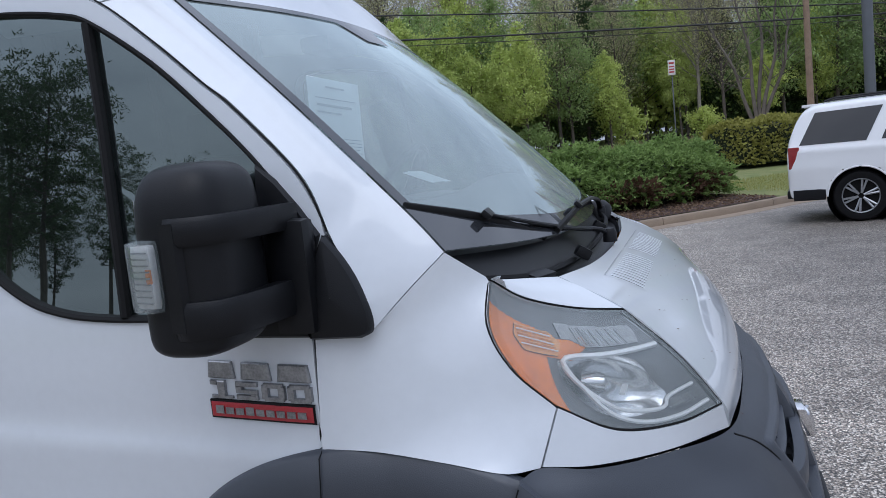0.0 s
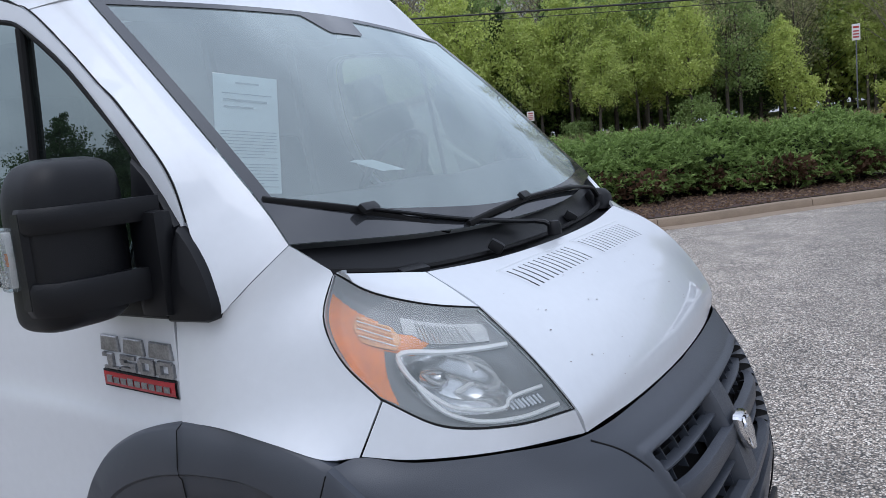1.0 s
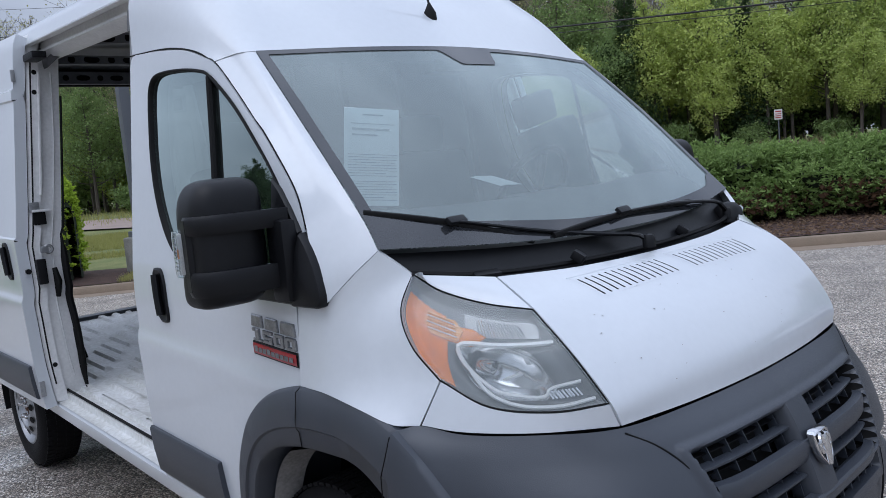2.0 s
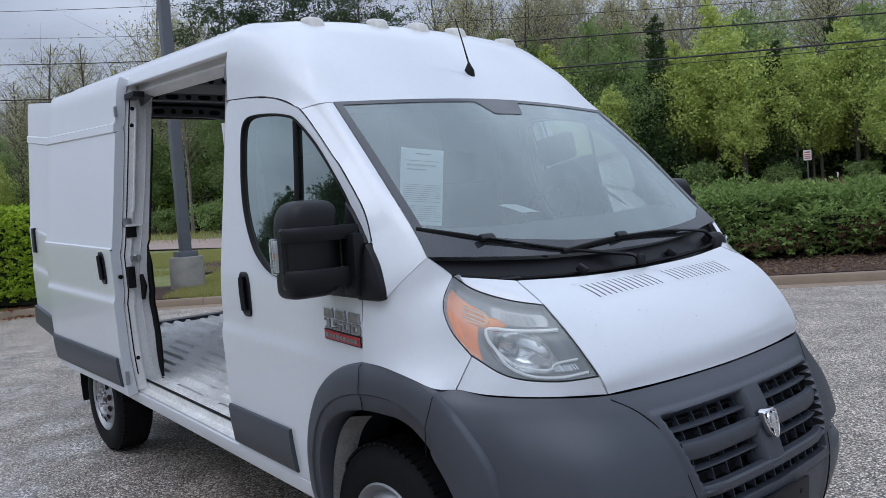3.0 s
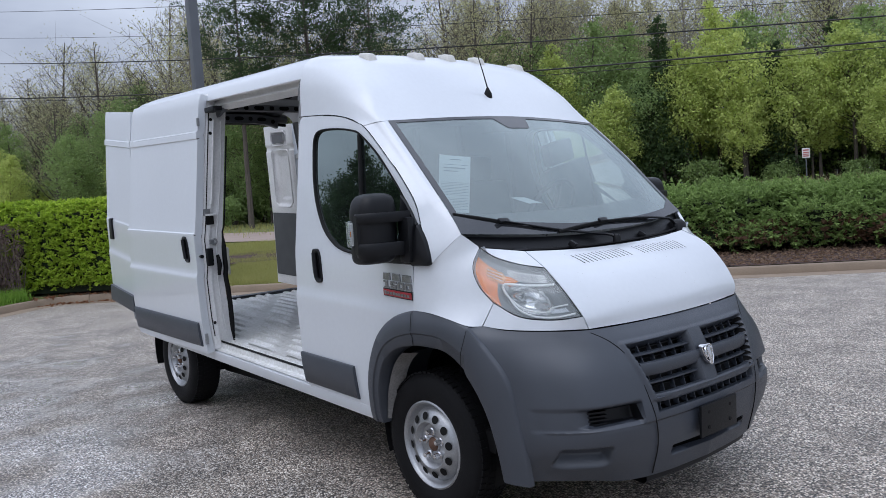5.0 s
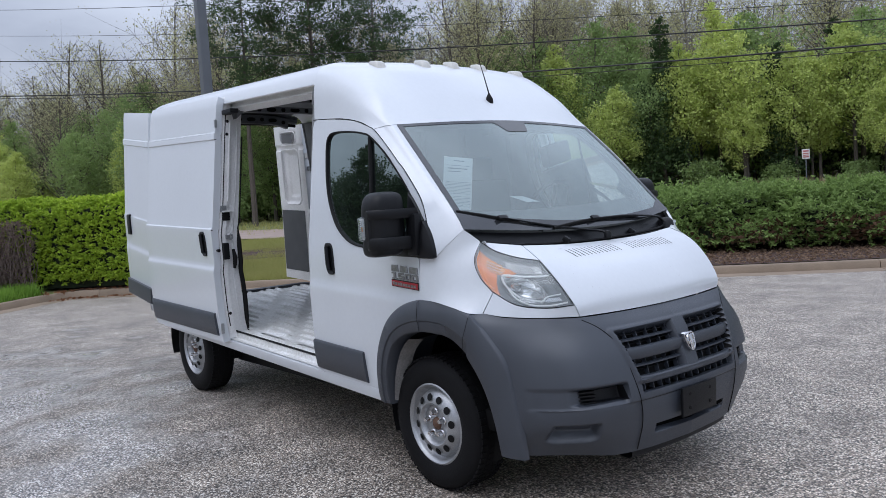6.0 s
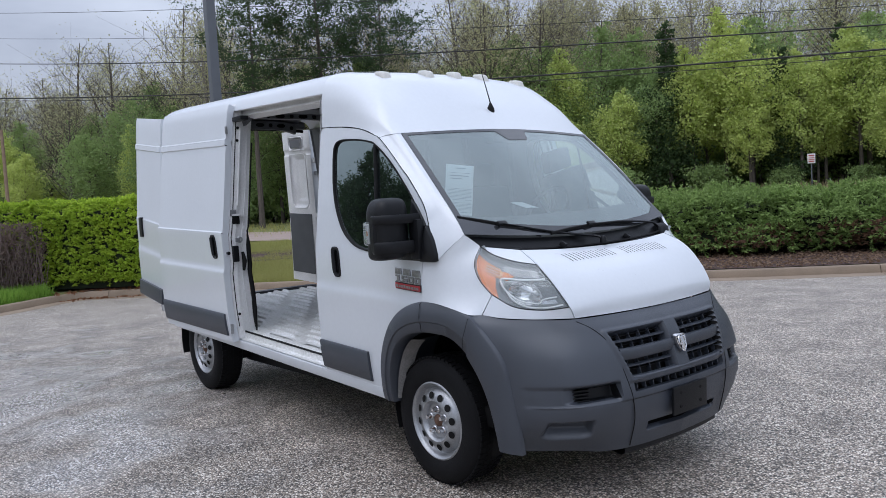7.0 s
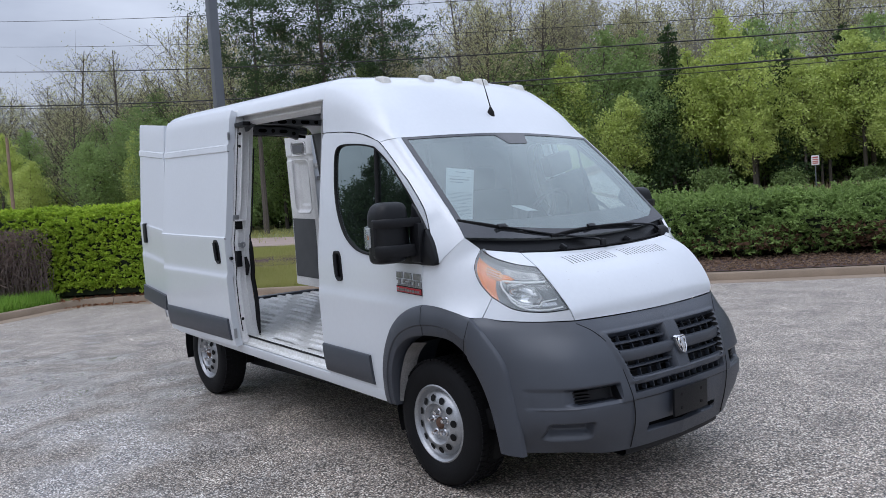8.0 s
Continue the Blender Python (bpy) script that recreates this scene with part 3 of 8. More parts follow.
# bumper
B_ROWS = [
    [(0.437, 0.992, 1.011), (0.47, 0.944, 1.0145), (0.565, 0.888, 0.9935), (0.69, 0.768, 0.9805), (0.808, 0.612, 0.9738), (0.843, 0.33, 0.967), (0.855, 0, 0.964)],
    [(0.470, 0.990, 0.955), (0.53, 0.950, 0.945), (0.63, 0.872, 0.930), (0.75, 0.750, 0.918), (0.855, 0.600, 0.912), (0.905, 0.33, 0.908), (0.925, 0, 0.905)],
    [(0.545, 0.978, 0.80), (0.61, 0.935, 0.795), (0.725, 0.862, 0.79), (0.855, 0.745, 0.785), (0.930, 0.580, 0.78), (0.972, 0.33, 0.775), (0.985, 0, 0.772)],
    [(0.605, 0.965, 0.60), (0.655, 0.925, 0.60), (0.785, 0.858, 0.597), (0.915, 0.735, 0.59), (0.985, 0.560, 0.585), (1.022, 0.33, 0.578), (1.04, 0, 0.575)],
    [(0.628, 0.947, 0.46), (0.672, 0.908, 0.455), (0.79, 0.845, 0.45), (0.91, 0.720, 0.445), (0.975, 0.555, 0.44), (1.015, 0.33, 0.435), (1.035, 0, 0.432)],
    [(0.612, 0.905, 0.315), (0.648, 0.868, 0.310), (0.715, 0.79, 0.303), (0.815, 0.67, 0.295), (0.92, 0.545, 0.287), (0.975, 0.33, 0.283), (0.995, 0, 0.28)],
]
NU, NV = 150, 170
Bh = loft(B_ROWS, NV, NU)
B = np.concatenate([Bh * (1, -1, 1), Bh[:, -2::-1]], 1)
bw, bz = np.abs(B[:, :, 1]), B[:, :, 2]


def rounded(w, z, w0, w1, z0, z1, soft=0.006):
    """1 inside a rectangle of half-soft edges, 0 outside."""
    return (smoothstep(w0 - soft, w0 + soft, w) * (1 - smoothstep(w1 - soft, w1 + soft, w)) * smoothstep(z0 - soft, z0 + soft, z) * (1 - smoothstep(z1 - soft, z1 + soft, z)))


grille_w = 0.405 + 0.30 * np.clip(bz - 0.66, 0, 0.23)
g_main = rounded(bw, bz, -1, grille_w, 0.655, 0.885)
g_low = rounded(bw, bz, -1, 0.40, 0.592, 0.632)
g_slot = rounded(bw, bz, -1, 0.30, 0.362, 0.402)
fog = rounded(bw, bz, 0.50, 0.79, 0.575 + 0.0 * bw, 0.648) * smoothstep(0.80, 0.70, bw)
shelf = rounded(bw, bz, 0.50, 0.90, 0.556, 0.652, 0.012) * (0.35 + 0.65 * smoothstep(0.90, 0.62, bw))
tow = rounded(bw, bz, 0.66, 0.835, 0.385 + 0.3 * np.clip(bw - 0.80, 0, 1) + 0.3 * np.clip(0.69 - bw, 0, 1), 0.468, 0.014)
step = smoothstep(0.556, 0.548, bz) * smoothstep(0.90, 0.86, bw) * 0.008
deep = 0.075 * np.maximum(np.maximum(g_main, g_low), g_slot) + 0.058 * fog + 0.018 * shelf + 0.062 * tow + step
nb = normals(B)
if nb[:, :, 0].mean() < 0:
    nb = -nb
lip = 0.010 * (rounded(bw, bz, -1, grille_w + 0.03, 0.640, 0.905, 0.010) - g_main) * (g_main < 0.5)
B2 = B - nb * deep[:, :, None] + nb * lip[:, :, None]
Bp = np.concatenate([B2, (B2[-1:] * 1.0 - np.array((0.06, 0, -0.015)))], 0)
bumper, dark, pocket = Geo(), Geo(), Geo()
cols = Bp.shape[1]
allv = [tuple(q) for q in Bp.reshape(-1, 3)]
for i in range(Bp.shape[0] - 1):
    for j in range(cols - 1):
        ii = min(i, NV - 1)
        q = (i * cols + j, i * cols + j + 1, (i + 1) * cols + j + 1, (i + 1) * cols + j)
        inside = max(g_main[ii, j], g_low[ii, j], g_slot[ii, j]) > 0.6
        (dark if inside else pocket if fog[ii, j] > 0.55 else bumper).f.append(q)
bumper.v = dark.v = pocket.v = allv
bp = part("front_bumper", bumper, GREY, van, "dark grey moulded plastic front bumper", sharp=50)
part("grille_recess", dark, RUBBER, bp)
part("fog_lamp_pocket", pocket, BLACK, bp)



def front_x(w, z):
    """The bumper's face at half-width w and height z."""
    d2 = ((Bh[:, :, 1] - abs(w)) ** 2 + (Bh[:, :, 2] - z) ** 2).ravel()
    k = np.argpartition(d2, 6)[:6]
    near = 1.0 / (d2[k] + 2e-6)
    return float((Bh.reshape(-1, 3)[k, 0] * near).sum() / near.sum())


def bar(name, w0, w1, z0, z1, high, proud, mat, parent, sag=0.0, label=""):
    ws_, out = np.linspace(w0, w1, 25), []
    for w in ws_:
        t = (w - w0) / (w1 - w0)
        z = z0 + (z1 - z0) * t - sag * (1 - (2 * t - 1) ** 2)
        x = front_x(w, z) + proud - (max(proud, 0) + 0.006) * abs(2 * t - 1) ** 10
        out.append([(x - 0.03, w, z - high), (x - 0.004, w, z - high), (x + 0.002, w, z - 0.6 * high), (x + 0.002, w, z + 0.6 * high), (x - 0.004, w, z + high), (x - 0.03, w, z + high)])
    return part(name, Geo().grid(out), mat, parent, label)


bar("grille_bar", -0.444, 0.444, 0.775, 0.775, 0.029, 0.012, GREY, bp, label="thick grey grille crossbar")
bar("grille_bar", -0.402, 0.402, 0.646, 0.646, 0.019, 0.010, GREY, bp)
for zz, ww in ((0.836, 0.455), (0.712, 0.415)):
    bar("grille_slat", -ww, ww, zz, zz, 0.0048, -0.010, GREY, bp)
for zz, ww in ((0.858, 0.46), (0.814, 0.44), (0.690, 0.405), (0.735, 0.42)):
    bar("grille_slat", -ww, ww, zz, zz, 0.0020, -0.034, BLACK, bp)
post = Geo()
pr = []
for z in np.linspace(0.64, 0.90, 18):
    x = front_x(0, z)
    pr.append([(x - 0.07, -0.064, z), (x - 0.004, -0.060, z), (x + 0.010, -0.050, z), (x + 0.013, 0.0, z), (x + 0.010, 0.050, z), (x - 0.004, 0.060, z), (x - 0.07, 0.064, z)])
part("grille_post", post.grid(pr), GREY, bp)
for k in range(-5, 6):
    if k:
        for z0, z1 in ((0.66, 0.755), (0.797, 0.88)):
            w = k * 0.078
            if abs(w) < 0.40 or z0 > 0.7:
                zz = np.linspace(z0, z1, 6)
                part("grille_fin", Geo().grid([[(front_x(w, z) - 0.052, w - 0.002, z), (front_x(w, z) - 0.026, w - 0.0014, z), (front_x(w, z) - 0.026, w + 0.0014, z), (front_x(w, z) - 0.052, w + 0.002, z)] for z in zz]), GREY, bp)
for k in range(-6, 7):
    w = k * 0.062
    part("grille_fin", Geo().grid([[(front_x(w, z) - 0.045, w - 0.003, z), (front_x(w, z) - 0.016, w - 0.002, z), (front_x(w, z) - 0.016, w + 0.002, z), (front_x(w, z) - 0.045, w + 0.003, z)] for z in np.linspace(0.592, 0.632, 4)]), GREY, bp)
# emblem: a plain chrome shield with a dark centre
ex = front_x(0, 0.775) + 0.012
shield = [(0.0, 0.048), (0.030, 0.050), (0.042, 0.043), (0.041, 0.012), (0.030, -0.022), (0.013, -0.044), (0.0, -0.049)]
shield = shield + [(-a, b) for a, b in shield[-2:0:-1]]
slope = (front_x(0, 0.84) - front_x(0, 0.71)) / 0.13 * 0.8
emb = lambda dx, y, dz: (ex + 0.016 + dx + slope * dz, y, 0.777 + dz)
em = Geo()
em.grid([[emb(dx, k * a, k * b) for a, b in shield] for k, dx in ((1.0, -0.01), (1.0, 0.006), (0.93, 0.011), (0.82, 0.009), (0.78, 0.003))], wrap_v=True)
emblem = part("emblem", em, CHROME, bp, "chrome shield emblem")
part("emblem_centre", Geo().face([emb(0.004, 0.80 * a, 0.80 * b) for a, b in shield]), BLACK, emblem)
relief = Geo()
relief.tube([emb(0.006, 0, 0.034), emb(0.010, 0, 0.0), emb(0.008, 0, -0.044)], [0.017, 0.014, 0.007], 10)
for s_ in (-1, 1):
    relief.tube(curve([emb(0.008, s_ * 0.008, 0.036), emb(0.012, s_ * 0.024, 0.030), emb(0.010, s_ * 0.027, 0.006), emb(0.008, s_ * 0.019, -0.008)], 12), 0.0065, 6)
part("emblem_relief", relief, CHROME, emblem)
# plate holder with four screw holes
px = front_x(0, 0.49)
turn = Euler((0, radians(2), 0)).to_matrix()
ph = part("plate_holder", Geo().box((px + 0.012, 0.0, 0.487), (0.014, 0.305, 0.150), 0.005, turn), BLACK, bp, "empty black plate holder")
for a in (-0.09, 0.09):
    for b in (-0.035, 0.038):
        part("screw_hole", Geo().lathe([(0.0, 0.001), (0.009, 0.001), (0.010, -0.002)], (px + 0.020, a, 0.487 + b), "x", 12, 1), RUBBER, ph)
for sgn in (-1, 1):
    for zz in (0.575, 0.592, 0.609, 0.626):
        g = Geo()
        out = []
        for w in np.linspace(0.64, 0.752, 8):
            x = front_x(w, zz) - 0.050
            out.append([(x - 0.02, sgn * w, zz - 0.005), (x, sgn * w, zz - 0.003), (x, sgn * w, zz + 0.003), (x - 0.02, sgn * w, zz + 0.005)])
        part("fog_slat", g.grid(out), BLACK, bp)
    seam = [np.array((front_x(w, z) - 0.001, sgn * w, z)) for w, z in ((0.612, 0.962), (0.55, 0.92), (0.50, 0.86), (0.47, 0.78), (0.448, 0.66), (0.43, 0.56), (0.415, 0.44), (0.415, 0.30))]
    part("bumper_seam", Geo().tube(curve(seam, 40), 0.0030, 6), RUBBER, bp)
part("bumper_step", Geo().tube(curve([(front_x(w, 0.553) - 0.006, w, 0.553) for w in np.linspace(-0.43, 0.43, 15)], 30), 0.003, 6), RUBBER, bp)
# chin below the bumper
part("air_dam", Geo().grid([[(front_x(w, 0.30) - 0.03 - d, w, 0.30 - h) for w in np.linspace(-0.42, 0.42, 17)] for d, h in ((0, 0), (0.0, 0.045), (0.02, 0.06), (0.10, 0.05))]), BLACK, bp)

# wheel-arch flares
for sgn in (-1, 1):
    o_xz = curve([(-0.443, 0.44), (-0.428, 0.55), (-0.408, 0.66), (-0.350, 0.805), (-0.252, 0.943), (-0.118, 1.026), (0.04, 1.067), (0.16, 1.066), (0.30, 1.047), (0.437, 1.004)], 60)
    i_xz = curve([(-0.335, 0.43), (-0.325, 0.53), (-0.30, 0.64), (-0.235, 0.77), (-0.135, 0.850), (0.02, 0.893), (0.16, 0.893), (0.26, 0.875), (0.34, 0.835), (0.40, 0.79)], 60)
    ow = side_w(o_xz[:, 0], o_xz[:, 1])
    taper = smoothstep(0.1, 0.45, o_xz[:, 0])
    rows = []
    for k, (t, out) in enumerate(((0, -0.012), (0, 0.008), (0.06, 0.020), (0.5, 0.032), (0.62, 0.032), (0.66, 0.024), (0.95, 0.020), (1.0, 0.012), (1.0, -0.10), (1.02, -0.30))):
        xz = o_xz * (1 - t) + i_xz * t
        rows.append(np.stack([xz[:, 0], sgn * (np.minimum(ow, 1.005) - 0.012 * taper + out), xz[:, 1]], 1))
    part("wheel_arch_flare", Geo().grid(rows), GREY, van, "dark grey plastic wheel-arch flare", sharp=45)
    fs_ = [np.array((0.043, sgn * (min(float(side_w(0.043, 1.0)), 1.005) + o_ + 0.001), z_)) for z_, o_ in ((1.064, 0.004), (1.055, 0.020), (0.975, 0.032), (0.955, 0.031), (0.945, 0.024), (0.90, 0.020))]
    part("flare_seam", Geo().tube(fs_, 0.0013, 6), RUBBER, van)
    f_o = curve([(0.437, 0.997, 1.011), (0.535, 0.962, 0.90), (0.615, 0.938, 0.775), (0.650, 0.922, 0.61), (0.672, 0.912, 0.46), (0.685, 0.900, 0.31)], 40)
    f_i = curve([(0.40, 1.0, 0.79), (0.455, 0.995, 0.72), (0.50, 0.985, 0.63), (0.53, 0.975, 0.53), (0.55, 0.965, 0.42), (0.56, 0.955, 0.32)], 40)
    rows = []
    for t, out in ((0, -0.01), (0, 0.014), (0.06, 0.022), (0.5, 0.026), (0.9, 0.016), (1.0, 0.004), (1.0, -0.10), (1.02, -0.30)):
        q = f_o * (1 - t) + f_i * t
        rows.append(np.stack([q[:, 0], sgn * (q[:, 1] + out), q[:, 2]], 1))
    part("bumper_arch", Geo().grid(rows), GREY, bp, sharp=45)
    part("flare_seam", Geo().tube(np.array([(0.437, sgn * 1.018, 1.003), (0.40, sgn * 1.028, 0.90), (0.385, sgn * 1.02, 0.80)]), 0.0016, 6), RUBBER, van)
    # pale body sheet showing inside the arch
    pale = [np.stack([i_xz[2:27, 0] + 0.010 + 0.25 * d_, np.full(25, sgn * (0.955 - d_)), i_xz[2:27, 1] - 0.012 - 0.15 * d_], 1) for d_ in (0.0, 0.03, 0.06, 0.085)]
    part("wheel_house_flange", Geo().grid(pale), DUSTY, van, "dusty pale body sheet inside the wheel arch")
    # inner liner of the wheel house
    an = np.linspace(-0.35, math.pi + 0.35, 30)
    liner = [[(0.44 * math.cos(a) + 0.05, sgn * y, 0.42 + 0.47 * math.sin(a)) for a in an] for y in (0.93, 0.55)]
    lg = Geo().grid(liner)
    lg.face([(0.44 * math.cos(a) + 0.05, sgn * 0.55, 0.42 + 0.47 * math.sin(a)) for a in an])
    part("wheel_liner", lg, RUBBER, van)
    lg = Geo().grid([[(-3.45 + 0.42 * math.cos(a), sgn * y, 0.46 + 0.40 * math.sin(a)) for a in an] for y in (0.93, 0.60)])
    lg.face([(-3.45 + 0.42 * math.cos(a), sgn * 0.60, 0.46 + 0.40 * math.sin(a)) for a in an])
    part("wheel_liner", lg, RUBBER, van)

# wheels


def wheel(x, sgn, rise=0.0):
    c = np.array((x, sgn * 0.925, 0.366 + rise))
    ty = [(0.205, -0.20), (0.215, -0.215), (0.27, -0.228), (0.330, -0.222), (0.355, -0.205), (0.367, -0.18), (0.369, -0.11), (0.367, -0.04), (0.355, -0.012), (0.330, 0.006), (0.29, 0.012), (0.25, 0.008), (0.218, -0.004), (0.205, -0.016)]
    w = part("wheel", Geo().lathe(ty, c, "y", 72, sgn), TYRE, van, "black tyre on a silver steel rim")
    tread = Geo()
    for k in range(64):
        a = 2 * math.pi * k / 64
        for y0, off in ((-0.035, 0.0), (-0.085, 0.5), (-0.135, 0.0), (-0.18, 0.5)):
            aa = a + off * 2 * math.pi / 64
            m = Matrix.Rotation(-aa, 3, "Y")
            tread.box(tuple(c + np.array((0.366 * math.cos(aa), sgn * y0, 0.366 * math.sin(aa)))), (0.010, 0.038, 0.026), 0.0, m)
    part("tread", tread, TYRE, w)
    rim = [(0.222, -0.008), (0.226, 0.0), (0.218, 0.004), (0.208, -0.004), (0.202, -0.016), (0.196, -0.03), (0.188, -0.035), (0.176, -0.018), (0.150, 0.004), (0.118, 0.010), (0.106, 0.0), (0.100, -0.022), (0.062, -0.026), (0.040, -0.026), (0.036, -0.018), (0.0, -0.018)]
    rm = part("rim", Geo().lathe(rim, c, "y", 60, sgn), STEEL, w)
    for k in range(12):
        a = 2 * math.pi * (k + 0.3) / 12
        rad, tg = np.array((math.cos(a), 0, math.sin(a))), np.array((-math.sin(a), 0, math.cos(a)))
        cc = c + 0.150 * rad + np.array((0, sgn * 0.0065, 0))
        pts = [cc + 0.0215 * math.cos(b) * tg + (0.0200 * math.sin(b)) * (rad + np.array((0, -sgn * 0.35, 0))) for b in np.arange(14) * 2 * math.pi / 14]
        part("rim_hole", Geo().face(pts), RUBBER, rm)
    for k in range(5):
        a = 2 * math.pi * k / 5 + 0.4
        part("lug_bolt", Geo().lathe([(0.0, 0.044), (0.011, 0.042), (0.014, 0.034), (0.015, 0.012), (0.021, 0.008), (0.023, -0.004)], c + np.array((0.065 * math.cos(a), -sgn * 0.022, 0.065 * math.sin(a))), "y", 10, sgn), CHROME, rm)
    part("hub", Geo().lathe([(0.0, 0.020), (0.014, 0.019), (0.024, 0.014), (0.034, 0.006), (0.038, -0.006)], c - np.array((0, sgn * 0.018, 0)), "y", 20, sgn), RUST, rm)


for sgn in (-1, 1):
    wheel(0.0, sgn)
    wheel(-3.36, sgn, 0.05)
ax = Geo().tube([(-3.36, -0.75, 0.41), (-3.36, 0.75, 0.41)], 0.05, 10)
part("rear_axle", ax, RUBBER, van)
# plain unseen box, added to keep light from under the van
part("underfloor_blocker", Geo().box((-1.85, 0, 0.36), (2.6, 1.25, 0.14), 0.03), RUBBER, van)
part("underbody", Geo().box((-1.9, 0, 0.535), (4.7, 1.72, 0.11), 0.02, Euler((0, 0.042, 0)).to_matrix()), RUBBER, van)

# front doors
DOOR_ARCH = [(-0.425, 0.475), (-0.405, 0.60), (-0.385, 0.68), (-0.335, 0.805), (-0.24, 0.94), (-0.11, 1.025), (0.036, 1.066)]
GASKET = [(-0.922, 1.93), (-0.915, 2.000), (-0.880, 2.038), (-0.80, 2.046), (-0.65, 2.034), (-0.52, 2.012), (-0.44, 1.984), (-0.285, 1.876), (-0.15, 1.750), (-0.05, 1.645), (0.045, 1.520), (0.058, 1.43), (0.03, 1.338), (-0.25, 1.333), (-0.45, 1.338), (-0.58, 1.356), (-0.68, 1.394), (-0.785, 1.475), (-0.868, 1.610), (-0.910, 1.76)]
for sgn in (-1, 1):
    rear_e = [(-1.120, 0.53), (-1.115, 0.75), (-1.108, 1.28)]
    d_low = on_side(line([(-1.120, 0.53), (-0.425, 0.475)], 31), sgn)
    d_top = on_side(line([(-1.108, 1.28), (0.042, 1.28)], 31), sgn)
    d_b = on_side(curve(rear_e, 45), sgn)
    d_f = on_side(curve(DOOR_ARCH + [(0.040, 1.15), (0.042, 1.28)], 45), sgn)
    low = coons(d_low[:, [0, 2]], d_top[:, [0, 2]], d_b[:, [0, 2]], d_f[:, [0, 2]])
    low = on_side(low, sgn)
    g = Geo().grid(low)
    rim = [np.concatenate([low[0], low[1:, -1]]), np.concatenate([low[0], low[1:, -1]]) - np.array((0, sgn * 0.03, 0))]
    g.grid(rim)
    g.grid([low[:, 0], low[:, 0] - np.array((0, sgn * 0.05, 0))])
    outline = np.concatenate([line([(0.042, 1.28), (0.042, 1.38)], 4), curve([(0.042, 1.38), (0.058, 1.43), (0.082, 1.492), (0.050, 1.575), (-0.002, 1.648), (-0.118, 1.768), (-0.168, 1.808), (-0.288, 1.914), (-0.405, 2.008), (-0.47, 2.040), (-0.60, 2.084), (-0.70, 2.105)], 40)[1:], line([(-0.70, 2.105), (-0.86, 2.127), (-1.04, 2.143)], 8)[1:],
                              curve([(-1.04, 2.143), (-1.075, 2.136), (-1.092, 2.10)], 6)[1:], curve([(-1.092, 2.10), (-1.095, 1.95), (-1.10, 1.65), (-1.108, 1.28)], 12)[1:], line([(-1.108, 1.28), (0.042, 1.28)], 20)[1:-1]])
    gasket = curve(GASKET + GASKET[:1], 160)[:-1]
    c = (-0.50, 1.62)
    ang = np.unwrap([math.atan2(p[1] - c[1], p[0] - c[0]) for p in outline])
    ang = np.concatenate([np.linspace(a, b, 4, endpoint=False) for a, b in zip(ang, np.r_[ang[1:], ang[0] + 2 * math.pi])])
    ro, ri = radial(outline, c, ang), radial(gasket, c, ang)
    rows = [on_side(ro * (1 - t) + ri * t, sgn) for t in np.linspace(0, 1, 9)]
    rows.append(rows[-1] - np.array((0, sgn * 0.025, 0)))
    g.grid(rows, wrap_v=True)
    g.grid([rows[0][: int(len(ang) * 0.87)], rows[0][: int(len(ang) * 0.87)] - np.array((0, sgn * 0.03, 0))])
    door = part("front_door", g, WHITE, van, "white front door with a black-framed window", sharp=50)
    seal_line = on_side(curve([(-1.10, 2.149), (-0.86, 2.131), (-0.70, 2.110), (-0.60, 2.089), (-0.47, 2.043), (-0.405, 2.013), (-0.284, 1.918), (-0.164, 1.812), (-0.114, 1.770), (0.002, 1.651), (0.054, 1.578), (0.086, 1.494)], 60), sgn, -0.004)
    part("door_seal", Geo().tube(seal_line, 0.0022, 6), RUBBER, door)
    part("door_seal", Geo().tube(on_side(line([(0.046, 1.285), (0.043, 1.07)], 8), sgn, -0.006), 0.0024, 6), RUBBER, door)
    part("door_seal", Geo().tube(on_side(line([(0.084, 1.488), (0.058, 1.43), (0.046, 1.38), (0.046, 1.29)], 8), sgn, 0.010), 0.002, 6), RUBBER, door)
    inner = [on_side(ro * (1 - t) + ri * t, sgn, -0.07) for t in (0.02, 0.5, 1.0)]
    gi = Geo().grid(inner, wrap_v=True)
    gi.grid(low - np.array((0, sgn * 0.08, 0)))
    part("door_lining", gi, INSIDE, door)
    # rubber frame and panes
    gk = curve(GASKET + GASKET[:1], 121)[:-1]
    cen = np.array((-0.45, 1.68))
    rr = []
    for t, out in ((0.0, 0.002), (0.0, 0.006), (0.012, 0.007), (0.028, 0.003), (0.034, -0.010)):
        dirv = cen - gk
        ln = np.linalg.norm(dirv, axis=1)[:, None]
        rr.append(on_side(gk + dirv / ln * t * 0.42, sgn, out))
    part("window_seal", Geo().grid(rr, wrap_v=True), RUBBER, door)
    inner_loop = rr[-1]
    fan = Geo()
    mid = inner_loop.mean(0)
    fan.grid([inner_loop * (1 - t) + mid * t for t in (0, 0.5, 0.999)], wrap_v=True)
    pane = part("window_pane", fan, TINT, door, "side window mirroring dark pines and cloud", out=(0, sgn, 0))
    pane.visible_shadow = False
    div = on_side(line([(-0.448, 1.978), (-0.425, 1.75), (-0.397, 1.345)], 14), sgn, -0.002)
    part("window_divider", Geo().tube(div, 0.0125, 8, 1.0), RUBBER, door)
